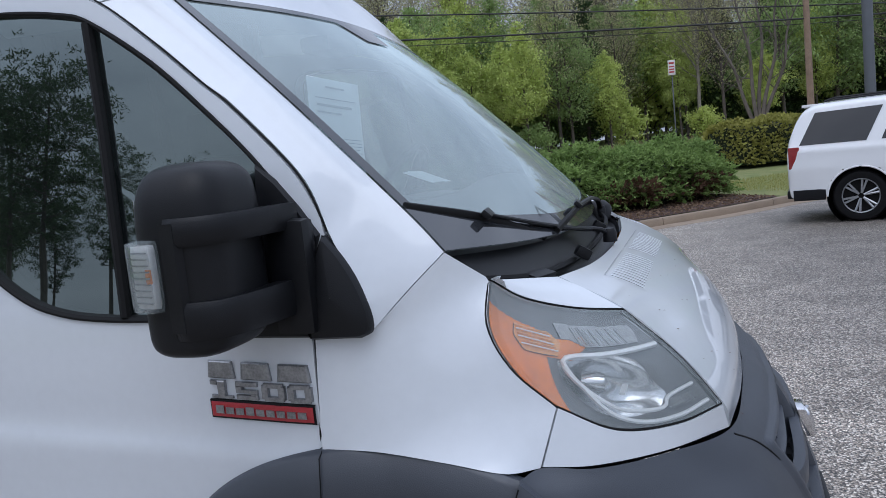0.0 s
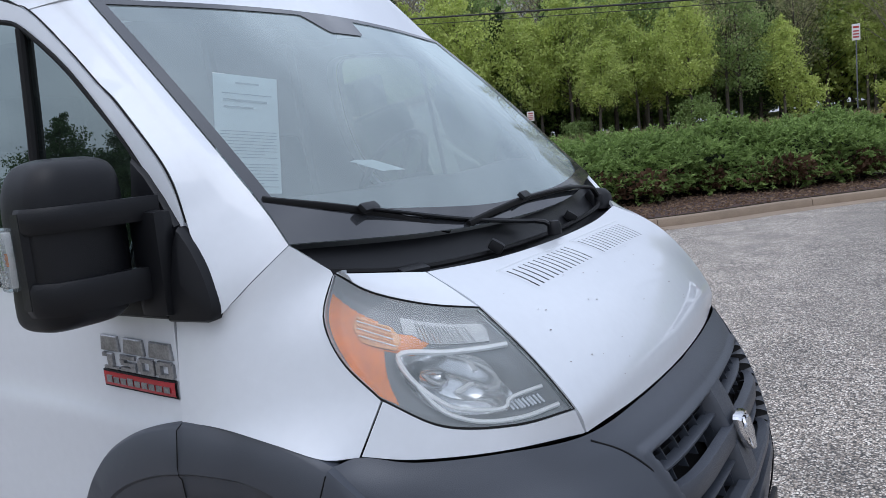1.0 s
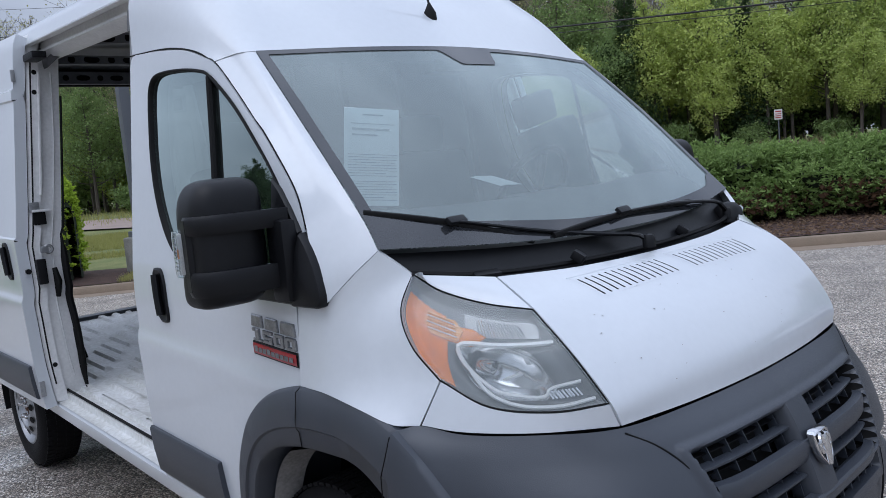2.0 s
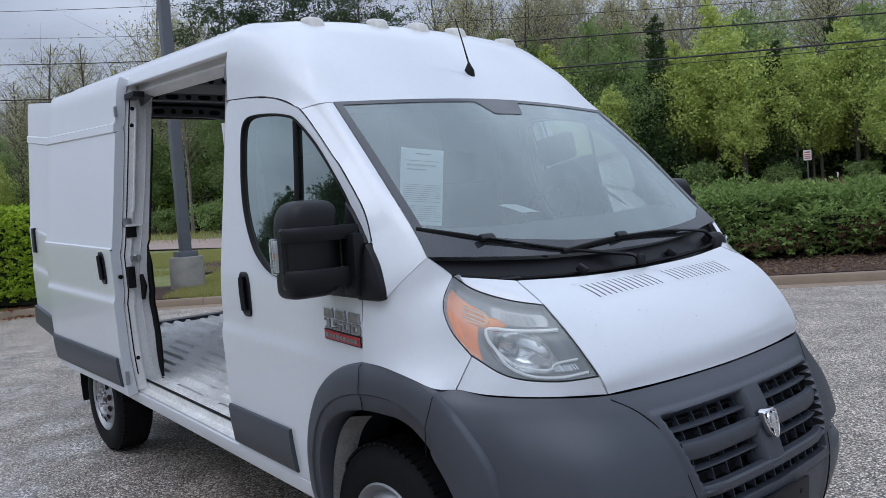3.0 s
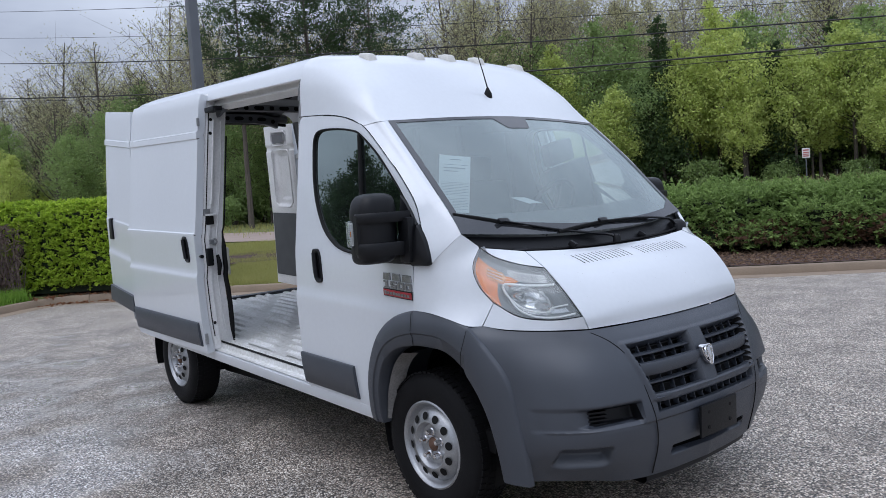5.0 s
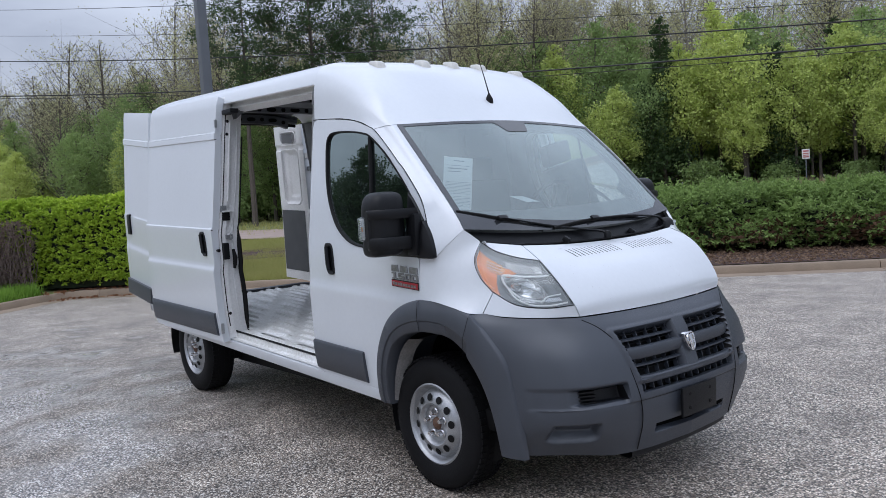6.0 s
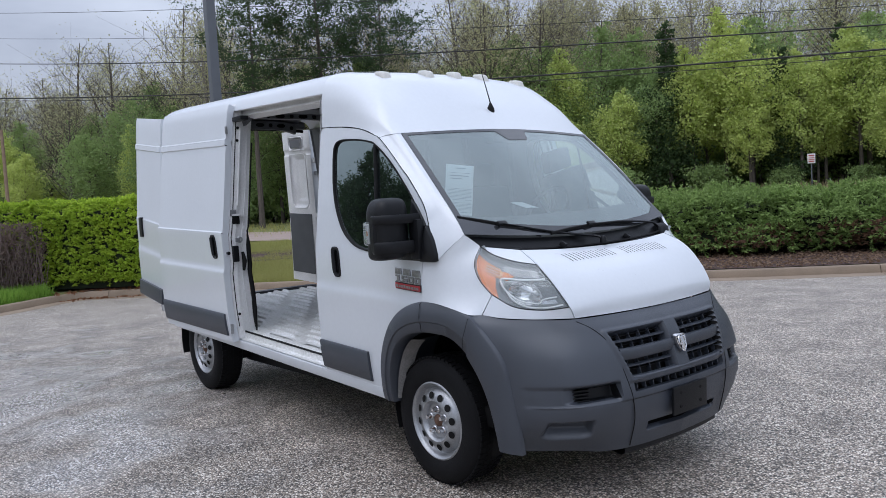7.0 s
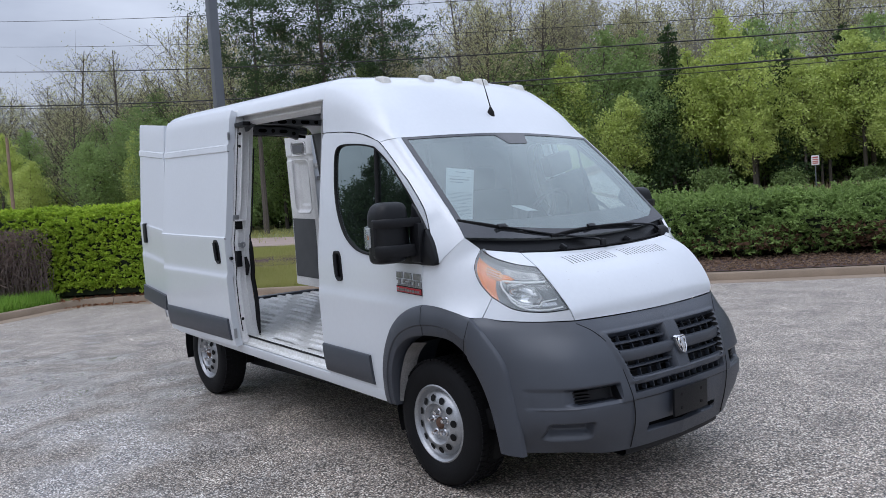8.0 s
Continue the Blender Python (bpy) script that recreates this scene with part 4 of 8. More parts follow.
    # mirror foot on door and fender
    foot = [(-0.052, 1.640), (-0.012, 1.605), (0.035, 1.548), (0.075, 1.490), (0.055, 1.43), (0.042, 1.38), (0.042, 1.292), (-0.20, 1.298), (-0.23, 1.345), (-0.05, 1.355), (-0.055, 1.48)]
    rows = [on_side([(0.01 + (a - 0.01) * k, 1.42 + (b - 1.42) * k) for a, b in foot], sgn, o_) for k, o_ in ((1.0, -0.002), (1.0, 0.008), (0.96, 0.014), (0.5, 0.018), (0.01, 0.018))]
    mf = part("side_mirror", Geo().grid(rows, wrap_v=True), BLACK, van, "large black towing mirror with a clear turn signal")
    sail = [(0.083, 1.487)] + [tuple(q) for q in curve([(0.090, 1.482), (0.118, 1.445), (0.146, 1.395), (0.165, 1.345), (0.171, 1.312), (0.166, 1.294), (0.150, 1.287)], 16)] + [(0.050, 1.289), (0.050, 1.38), (0.062, 1.43)]
    rows = [on_side([(0.10 + (a - 0.10) * k, 1.37 + (b - 1.37) * k) for a, b in sail], sgn, o_) for k, o_ in ((1.0, -0.006), (1.0, 0.014), (0.94, 0.022), (0.5, 0.030), (0.01, 0.032))]
    part("mirror_foot", Geo().grid(rows, wrap_v=True), BLACK, mf)
    # mirror head
    hs = []
    head = ((1.308, 0.25, 0.35, 0, 0.02), (1.311, 0.60, 0.70, 0, 0.015), (1.324, 0.86, 0.88, 0, 0.012), (1.345, 0.97, 0.95, 0, 0.008), (1.38, 1.0, 0.98, 0, 0.004), (1.42, 1.0, 1.0, 0, 0), (1.50, 1.0, 1.0, 0, 0), (1.55, 1.0, 1.0, 0, 0),
                              (1.59, 0.97, 0.97, 0.0, -0.002), (1.620, 0.88, 0.90, 0, -0.006), (1.640, 0.70, 0.76, 0, -0.008), (1.650, 0.45, 0.50, 0, -0.008), (1.652, 0.2, 0.25, 0, -0.008))
    for z, kx, ky, dx, dy in curve(head, 52):
        a = np.arange(72) * 2 * np.pi / 72
        X = 0.090 * kx * np.sign(np.cos(a)) * abs(np.cos(a)) ** 0.58
        Y = 0.104 * ky * np.sign(np.sin(a)) * abs(np.sin(a)) ** 0.58
        hs.append(np.stack([-0.088 + dx + X, sgn * (1.118 + dy) + Y, np.full(72, z)], 1))
    hs = [hs[0] * 0 + hs[0].mean(0)] + hs + [hs[-1] * 0 + hs[-1].mean(0)]
    part("mirror_head", Geo().grid(hs, wrap_v=True), BLACK, mf, sharp=60)

    def arm(z0, z1, name_):
        k = (z1 - z0) * 0.18
        rows_ = []
        for x, y, o_ in ((-0.095, 1.216, -0.004), (-0.085, 1.218, 0.012), (-0.055, 1.220, 0.014), (-0.01, 1.205, 0.014), (0.012, 1.15, 0.012), (0.024, 1.07, 0.010), (0.034, 1.012, 0.008), (0.040, 0.985, 0.0)):
            d_ = np.array((0.8, 0.6)) if x > -0.03 else np.array((0.1, 1.0))
            ox, oy = d_ * o_
            ix, iy = -d_ * 0.03
            rows_.append([(x + ix, sgn * (y + iy), z0), (x + ox * 0.6, sgn * (y + oy * 0.6), z0), (x + ox, sgn * (y + oy), z0 + k), (x + ox, sgn * (y + oy), z1 - k), (x + ox * 0.6, sgn * (y + oy * 0.6), z1), (x + ix, sgn * (y + iy), z1)])
        g_ = Geo().grid(rows_, wrap_v=True)
        g_.face(rows_[0])
        g_.face(rows_[-1])
        part(name_, g_, BLACK, mf, sharp=50)

    arm(1.508, 1.558, "mirror_arm")
    arm(1.345, 1.412, "mirror_arm")
    part("mirror_bracket", Geo().box((0.030, sgn * 1.005, 1.415), (0.085, 0.05, 0.225), 0.02), BLACK, mf)
    part("mirror_upright", Geo().grid([[(-0.100, sgn * 1.212, z), (-0.092, sgn * 1.231, z), (-0.062, sgn * 1.234, z), (-0.050, sgn * 1.212, z)] for z in np.linspace(1.36, 1.55, 8)]), BLACK, mf)
    rot = Euler((0, 0, sgn * 0.35)).to_matrix()
    sg = part("turn_signal", Geo().box((-0.138, sgn * 1.210, 1.460), (0.070, 0.050, 0.128), 0.014, rot), CLEAR, mf, "clear turn signal lens")
    part("signal_core", Geo().box((-0.137, sgn * 1.203, 1.460), (0.060, 0.046, 0.114), 0.010, rot), SIGNAL, sg)
    part("amber_bulb", Geo().box((-0.124, sgn * 1.2315, 1.462), (0.014, 0.005, 0.026), 0.003, rot), ORANGE, sg)
    for k in range(9):
        part("signal_rib", Geo().box((-0.142, sgn * 1.2300, 1.416 + 0.011 * k), (0.052, 0.004, 0.003), 0.001, rot), CHROME, sg)
    part("mirror_glass", Geo().box((-0.169, sgn * 1.11, 1.47), (0.006, 0.16, 0.25), 0.003), CHROME, mf)
    # handle, molding, badge

    def handle(parent, x0, z0, off, x_lean=0.03):
        pts = [(x0 + 0.047 * math.copysign(abs(math.cos(a)) ** 0.5, math.cos(a)) - x_lean * math.sin(a) * 0.5, z0 + 0.098 * math.copysign(abs(math.sin(a)) ** 0.6, math.sin(a))) for a in np.arange(28) * 2 * np.pi / 28]
        pts = np.array(pts)
        cc = pts.mean(0)
        rows_ = [on_side(cc + (pts - cc) * k, sgn, off + o_) for k, o_ in ((1.0, -0.004), (1.0, 0.006), (0.93, 0.009), (0.84, 0.006), (0.74, 0.0025), (0.01, 0.0025))]
        h_ = part("door_handle", Geo().grid(rows_, wrap_v=True), BLACK, parent, "black recessed handle")
        part("grip", Geo().tube(on_side(line([(x0 - 0.012, z0 + 0.075), (x0 - 0.004, z0), (x0 + 0.008, z0 - 0.07)], 9), sgn, off + 0.016), 0.014, 8), BLACK, h_)

    handle(door, -0.855, 1.268, 0.0)

    def moulding(parent, x0, x1, z0, z1, off, name="side_moulding"):
        """Grey strip from x0 (rear) to x1; z0 and z1 are heights at x = 0 on the unraked van."""
        cs = [(0.0, -0.004), (0.0, 0.010), (0.05, 0.017), (0.5, 0.019), (0.95, 0.017), (1.0, 0.010), (1.0, -0.004)]
        xs_ = np.r_[x0, x0 + 0.0001, np.linspace(x0 + 0.008, x1 - 0.012, 10), x1 - 0.0001, x1]
        rows_ = []
        for k, x in enumerate(xs_):
            edge_ = 0 if k in (0, len(xs_) - 1) else 1
            rows_.append(on_side([(x, z0 + (z1 - z0) * t - RAKE * x) for t, _ in cs], sgn, 0) + np.array([(0, sgn * ((off(x) if callable(off) else off) + (o_ if edge_ else -0.004)), 0) for _, o_ in cs]))
        return part(name, Geo().grid(rows_), GREY, parent, "dark grey side moulding", sharp=50)

    moulding(door, -1.112, -0.545, 0.505, 0.695, 0.0)
    # badge of chrome blocks, digits and a red plaque
    def on_badge(a, b, o_):
        """a: 0 to 1 along the badge from the rear; b: height above its foot."""
        x = -0.203 + 0.235 * a
        z = 1.1325 - 0.066 * 0.235 * a + b
        return on_side((x, z), sgn, o_)

    plaque = Geo().grid([[on_badge(a, b, o_) for a in np.linspace(0.008, 0.995, 9)] for b, o_ in ((0.001, 0.0), (0.002, 0.007), (0.004, 0.008), (0.030, 0.008), (0.033, 0.007), (0.034, 0.0))])
    bd = part("badge", plaque, RED, door, "chrome and red model badge")
    part("plaque_rim", Geo().grid([[on_badge(a, b, o_) for a in np.linspace(-0.008, 1.012, 9)] for b, o_ in ((-0.003, 0.0), (-0.002, 0.0055), (0.037, 0.0055), (0.038, 0.0))]), BLACK, bd)
    for k in range(9):
        a0 = 0.055 + 0.100 * k
        part("plaque_bar", Geo().grid([[on_badge(a, b, o_) for a in (a0, a0 + 0.080)] for b, o_ in ((0.009, 0.008), (0.0095, 0.0105), (0.0255 if k in (0, 3) else 0.0225, 0.0105), (0.026 if k in (0, 3) else 0.023, 0.008))]), BADGE, bd)

    def raised(name_, loop_ab, parent_, mat_, low_=0.0, high_=0.008, inset=0.93):
        """A bevelled chrome plate over an outline of (along, height) pairs."""
        pts_ = np.array(loop_ab, float)
        cc_ = pts_.mean(0)
        rows_ = [[on_badge(a, b, o_) for a, b in cc_ + (pts_ - cc_) * k_] for k_, o_ in ((1.0, low_), (1.0, high_ * 0.7), (inset, high_))]
        g_ = Geo().grid(rows_, wrap_v=True)
        g_.face(rows_[-1])
        return part(name_, g_, mat_, parent_)

    # plain chrome blocks over the figures
    for a0, a1 in ((0.0, 0.27), (0.33, 0.63), (0.69, 1.0)):
        raised("chrome_block", [(a0, 0.083), (a1, 0.083), (a1 - 0.02, 0.119), (a0 + 0.02, 0.119)], bd, BADGE, 0.0, 0.008, 0.88)

    def stroke(a0, b0, a1, b1):
        return [(a0, b0), (a1, b0), (a1, b1), (a0, b1)]

    if sgn < 0:
        H0, H1, TH = 0.041, 0.078, 0.0095
        digits = [[(0.085, H0, 0.165, H1), (0.015, H1 - TH, 0.085, H1), (0.02, H0, 0.23, H0 + 0.006)],
                  [(0.27, H1 - TH, 0.48, H1), (0.27, H0 + 0.017, 0.335, H1 - TH), (0.27, H0 + 0.0135, 0.48, H0 + 0.021), (0.415, H0 + TH, 0.48, H0 + 0.0135), (0.27, H0, 0.48, H0 + TH)]]
        for a0 in (0.525, 0.775):
            digits.append([(a0 + 0.02, H0, a0 + 0.205, H0 + TH), (a0 + 0.02, H1 - TH, a0 + 0.205, H1), (a0, H0 + 0.004, a0 + 0.066, H1 - 0.004), (a0 + 0.159, H0 + 0.004, a0 + 0.225, H1 - 0.004)])
        for strokes in digits:
            g_ = Geo()
            for q_ in strokes:
                pts_ = np.array(stroke(*q_))
                cc_ = pts_.mean(0)
                rows_ = [[on_badge(a, b, o_) for a, b in cc_ + (pts_ - cc_) * k_] for k_, o_ in ((1.0, 0.0), (1.0, 0.006), (0.86, 0.008))]
                g_.grid(rows_, wrap_v=True)
                g_.face(rows_[-1])
            part("digit", g_, BADGE, bd)
    # sill below the doors
    s_rows = []
    for x in np.linspace(-0.43, -3.95, 30):
        s_rows.append([(x, sgn * w, z - RAKE * x) for w, z in ((0.80, 0.40), (0.93, 0.395), (0.955, 0.41), (0.968, 0.45), (0.970, 0.480), (0.94, 0.490), (0.80, 0.50))])
    part("sill", Geo().grid(s_rows), WHITE, van)

# cargo sides: the flank behind the sliding-door opening, and the whole flank opposite
for sgn, x0 in ((-1, -2.50), (1, -1.085)):
    xs_ = np.linspace(x0, -4.40, 60)
    zs_ = np.r_[np.linspace(0.50, 1.0, 14), np.linspace(1.03, 2.33, 40)]
    g = Geo()
    pts = np.array([[on_side((x, z - RAKE * x), sgn) for x in xs_] for z in zs_])
    g.v = [tuple(q) for q in pts.reshape(-1, 3)]
    for i in range(len(zs_) - 1):
        for j in range(len(xs_) - 1):
            m_ = pts[i:i + 2, j:j + 2].reshape(-1, 3).mean(0)
            if (m_[0] + 3.45) ** 2 + (m_[2] - 0.46) ** 2 > 0.42 ** 2:
                g.f.append((i * 60 + j, i * 60 + j + 1, (i + 1) * 60 + j + 1, (i + 1) * 60 + j))
    part("side_panel", g, WHITE, van, "white cargo side panel")
    inn = pts.copy()
    inn[:, :, 1] *= 0.984
    part("side_lining", Geo().grid(inn[8:]), SHADED_SHEET, van)
    for x in np.arange(x0 - 0.05, -4.2, -0.55):
        part("side_post", Geo().tube([(x, sgn * (side_w(x, z - RAKE * x) * 0.965 - 0.005), z - RAKE * x) for z in np.linspace(0.62, 2.3, 12)], 0.030, 6, 1.0), SHADED_SHEET, van)

# side-door opening: jamb, seal, header rails, step
JX = -2.49
zz = np.linspace(0.50, 2.34, 30)
jamb = [[(JX - 0.0, -side_w(JX, z - RAKE * JX) + d, z - RAKE * JX) for z in zz] for d in (0.004, 0.02, 0.06, 0.065, 0.165, 0.175)]
jamb = np.array(jamb)
jamb[1, :, 0] += 0.012
jamb[2, :, 0] += 0.012
jamb[3, :, 0] -= 0.010
jamb[4, :, 0] -= 0.010
jamb[5, :, 0] -= 0.08
jb = part("door_jamb", Geo().grid(jamb), JAMB, van, "white door jamb with latch fittings")
sz = np.linspace(0.64, 2.18, 40)
slack = smoothstep(1.46, 1.34, sz) * smoothstep(0.60, 0.80, sz)
part("jamb_seal", Geo().tube([(JX + 0.006, -side_w(JX, z) + 0.168 + 0.008 * k * math.sin(9.0 * (z - 0.75)) + 0.006 * k, z) for z, k in zip(sz, slack)], 0.006 + 0.013 * slack, 8), RUBBER, jb)
part("jamb_seam", Geo().tube([(JX + 0.0005, -side_w(JX, z) + 0.120 + 0.01 * math.sin(4 * z), z) for z in np.linspace(0.72, 2.30, 24)], 0.004, 5), JAMB, jb)
part("striker", Geo().box((JX + 0.02, -0.955, 1.29), (0.05, 0.045, 0.13), 0.008), BLACK, jb)
part("striker", Geo().box((JX + 0.012, -0.945, 1.62), (0.02, 0.05, 0.05), 0.006), STEEL, jb)
part("catch", Geo().box((JX + 0.012, -0.925, 1.40), (0.014, 0.04, 0.035), 0.006), STEEL, jb)
part("cable_boot", Geo().tube([(JX + 0.016, -0.890, 1.30), (JX + 0.030, -0.885, 1.23), (JX + 0.016, -0.890, 1.15)], [0.012, 0.020, 0.012], 8), RUBBER, jb)
part("jamb_shelf", Geo().box((JX + 0.010, -0.915, 1.60), (0.05, 0.09, 0.012), 0.004), JAMB, jb)
part("jamb_recess", Geo().box((JX + 0.004, -0.925, 1.560), (0.03, 0.06, 0.065), 0.006), RUBBER, jb)
part("jamb_ring", Geo().lathe([(0.010, 0.004), (0.020, 0.006), (0.026, 0.0)], (JX + 0.013, -0.905, 1.40), "x", 16, 1), STEEL, jb)
part("jamb_groove", Geo().tube([(JX + 0.0135, -side_w(JX, z) + 0.022, z) for z in np.linspace(0.70, 2.36, 24)], 0.004, 5), RUBBER, jb)
part("jamb_flange", Geo().tube([(JX + 0.018, -side_w(JX, z) + 0.060, z) for z in np.linspace(1.68, 2.30, 14)], 0.007, 6), JAMB, jb)
for z in (2.30, 2.20, 0.80):
    part("jamb_hole", Geo().lathe([(0, 0.002), (0.011, 0.002), (0.013, -0.002)], (JX + 0.013, -side_w(JX, z) + 0.04, z), "x", 12, 1), RUBBER, jb)
hx = np.linspace(-1.10, -2.52, 16)
part("door_header", Geo().grid([[(x, -w, z - RAKE * x) for x in hx] for w, z in ((0.872, 2.335), (0.85, 2.325), (0.845, 2.345), (0.80, 2.345), (0.795, 2.308), (0.815, 2.304), (0.815, 2.292), (0.79, 2.287), (0.77, 2.272), (0.72, 2.268), (0.70, 2.33))]), JAMB, van, "sliding-door header with its guide rail")
part("header_gap", Geo().tube([(x, -0.848, 2.338 - RAKE * x) for x in hx], 0.007, 6), RUBBER, van)
part("slide_arm", Geo().box((-2.40, -0.86, 2.265 + 0.10), (0.16, 0.07, 0.035), 0.01), BLACK, van, "black sliding-door roller arm")
part("step_rail", Geo().grid([[(x, -w, z - RAKE * x) for x in np.linspace(-1.08, -2.55, 12)] for w, z in ((0.96, 0.492), (0.915, 0.50), (0.912, 0.535), (0.875, 0.54), (0.87, 0.53), (0.845, 0.525), (0.84, 0.540), (0.80, 0.543))]), FLOORM, van, "scuffed metal door step")
part("step_seal", Geo().tube([(x, -0.905, 0.545 - RAKE * x) for x in np.linspace(-1.1, -2.55, 8)], 0.007, 6), RUBBER, van)
# pillar behind the front door, facing the opening
part("door_post", Geo().grid([[(x, -side_w(-1.09, z) + d, z) for z in np.linspace(0.56, 2.38, 24)] for x, d in ((-1.125, 0.012), (-1.130, 0.05), (-1.130, 0.16), (-1.09, 0.165))]), JAMB, van)

# corrugated load floor
nx, ny = 170, 150
fx, fy = np.linspace(-1.0, -4.42, nx), np.linspace(-0.82, 0.82, ny)
fl_ = np.zeros((nx, ny, 3))
for i, x in enumerate(fx):
    for j, y in enumerate(fy):
        broken = 0.5 + 0.5 * math.tanh(6 * math.sin(11.0 * x + 1.7 * round(y / 0.105)) + 3.2)
        ridge = smoothstep(0.1, 0.5, math.sin(2 * math.pi * y / 0.105)) * broken
        fl_[i, j] = (x, y, 0.536 - RAKE * x + 0.018 * ridge)
part("load_floor", Geo().grid(fl_), FLOORM, van, "bare ribbed metal load floor")
for x, y in ((-1.55, -0.70), (-2.9, -0.70)):
    a = np.arange(17) * 2 * math.pi / 16
    part("tie_ring", Geo().tube(np.stack([x + 0.035 * np.cos(a), y + 0.022 * np.sin(a), np.full(17, 0.562 - RAKE * x)], 1), 0.005, 6), BLACK, van)
# roof bows with punched holes
for x in (-2.45, -3.40, -4.33):
    hgt = 0.085 if x < -4.2 else 0.05
    span = 0.68 if x < -4.2 else 0.80
    bow_ = [[(x + d, y, 2.40 - 0.16 * (abs(y) / 0.82) ** 6 - RAKE * x - e) for y in np.linspace(-span, span, 31)] for d, e in ((0.05, 0.0), (0.03, hgt), (-0.03, hgt), (-0.05, 0.0))]
    bo = part("roof_bow", Geo().grid(bow_), SHADED_SHEET, van)
    for k, y in enumerate(np.linspace(-0.62, 0.62, 11)):
        wide = 0.050 if k % 2 else 0.022
        part("bow_hole", Geo().face([(x + 0.043 + 0.003, y + wide * math.copysign(abs(math.cos(a)) ** 0.6, math.cos(a)), 2.40 - 0.16 * (abs(y) / 0.82) ** 6 - RAKE * x - hgt * 0.5 + 0.020 * math.sin(a)) for a in np.arange(14) * 2 * math.pi / 14]), RUBBER, bo)
# back frame
for sgn in (-1, 1):
    part("rear_post", Geo().tube([(-4.38, sgn * ((1.13 if sgn > 0 else 1.0) * side_w(-4.38, z) - 0.012), z) for z in np.linspace(0.68, 2.50, 14)], 0.016, 8), SHADED_SHEET, van)
part("rear_header", Geo().tube([(-4.38, y, 2.565 - 0.02 * (abs(y) / 0.8) ** 4) for y in np.linspace(-0.82, 0.82, 12)], 0.045, 8), SHADED_SHEET, van)
part("rear_bumper", Geo().box((-4.46, 0.06, 0.68), (0.12, 1.62, 0.14), 0.02), GREY, van)
part("rear_header_seal", Geo().tube([(-4.36, y, 2.500 - 0.02 * (abs(y) / 0.8) ** 4) for y in np.linspace(-0.80, 0.80, 12)], 0.016, 8), RUBBER, van)


# sliding door, pushed back along the flank
SX0, SX1 = -2.475, -3.79
OFF = lambda x: 0.058 + 0.045 * (SX0 - x) / (SX0 - SX1)
zs_ = np.r_[np.linspace(0.475, 1.02, 16), (1.035, 1.045, 1.056, 1.066, 1.075, 1.09), np.linspace(1.10, 1.34, 9), (1.352, 1.362, 1.370, 1.376, 1.382, 1.388, 1.394, 1.40), np.linspace(1.42, 2.04, 18), (2.050, 2.057, 2.104, 2.111), np.linspace(2.12, 2.385, 12)]


def panel_out(z):
    """Raised band near the top, a crisp ledge at the belt."""
    return 0.010 * (smoothstep(2.050, 2.057, z) - smoothstep(2.104, 2.111, z))


xs_ = np.linspace(SX0, SX1, 26)
sd = np.array([[on_side((x, z - RAKE * x), -1, OFF(x) + panel_out(z)) for x in xs_] for z in zs_])
sdoor = part("sliding_door", panel(sd, gap=0.0, fold=0.055), WHITE, van, "white sliding side door pushed open", sharp=24)
part("door_inner", Geo().grid(sd[::6] + np.array((0, 0.055, 0))), JAMB, sdoor)
sgn = -1
moulding(sdoor, SX1 + 0.02, SX0 - 0.05, 0.525, 0.705, OFF)
handle(sdoor, -2.63, 1.355, OFF(-2.63))
part("hinge", Geo().box((SX0 + 0.006, -0.955, 2.28), (0.012, 0.02, 0.06), 0.003), STEEL, sdoor)
part("latch_pin", Geo().tube([(SX0 - 0.01, -1.02, 1.30), (SX0 + 0.03, -1.02, 1.30)], [0.010, 0.014], 8), BLACK, sdoor)
part("latch_plate", Geo().box((SX0 + 0.005, -1.03, 0.69), (0.01, 0.025, 0.08), 0.003), STEEL, sdoor)


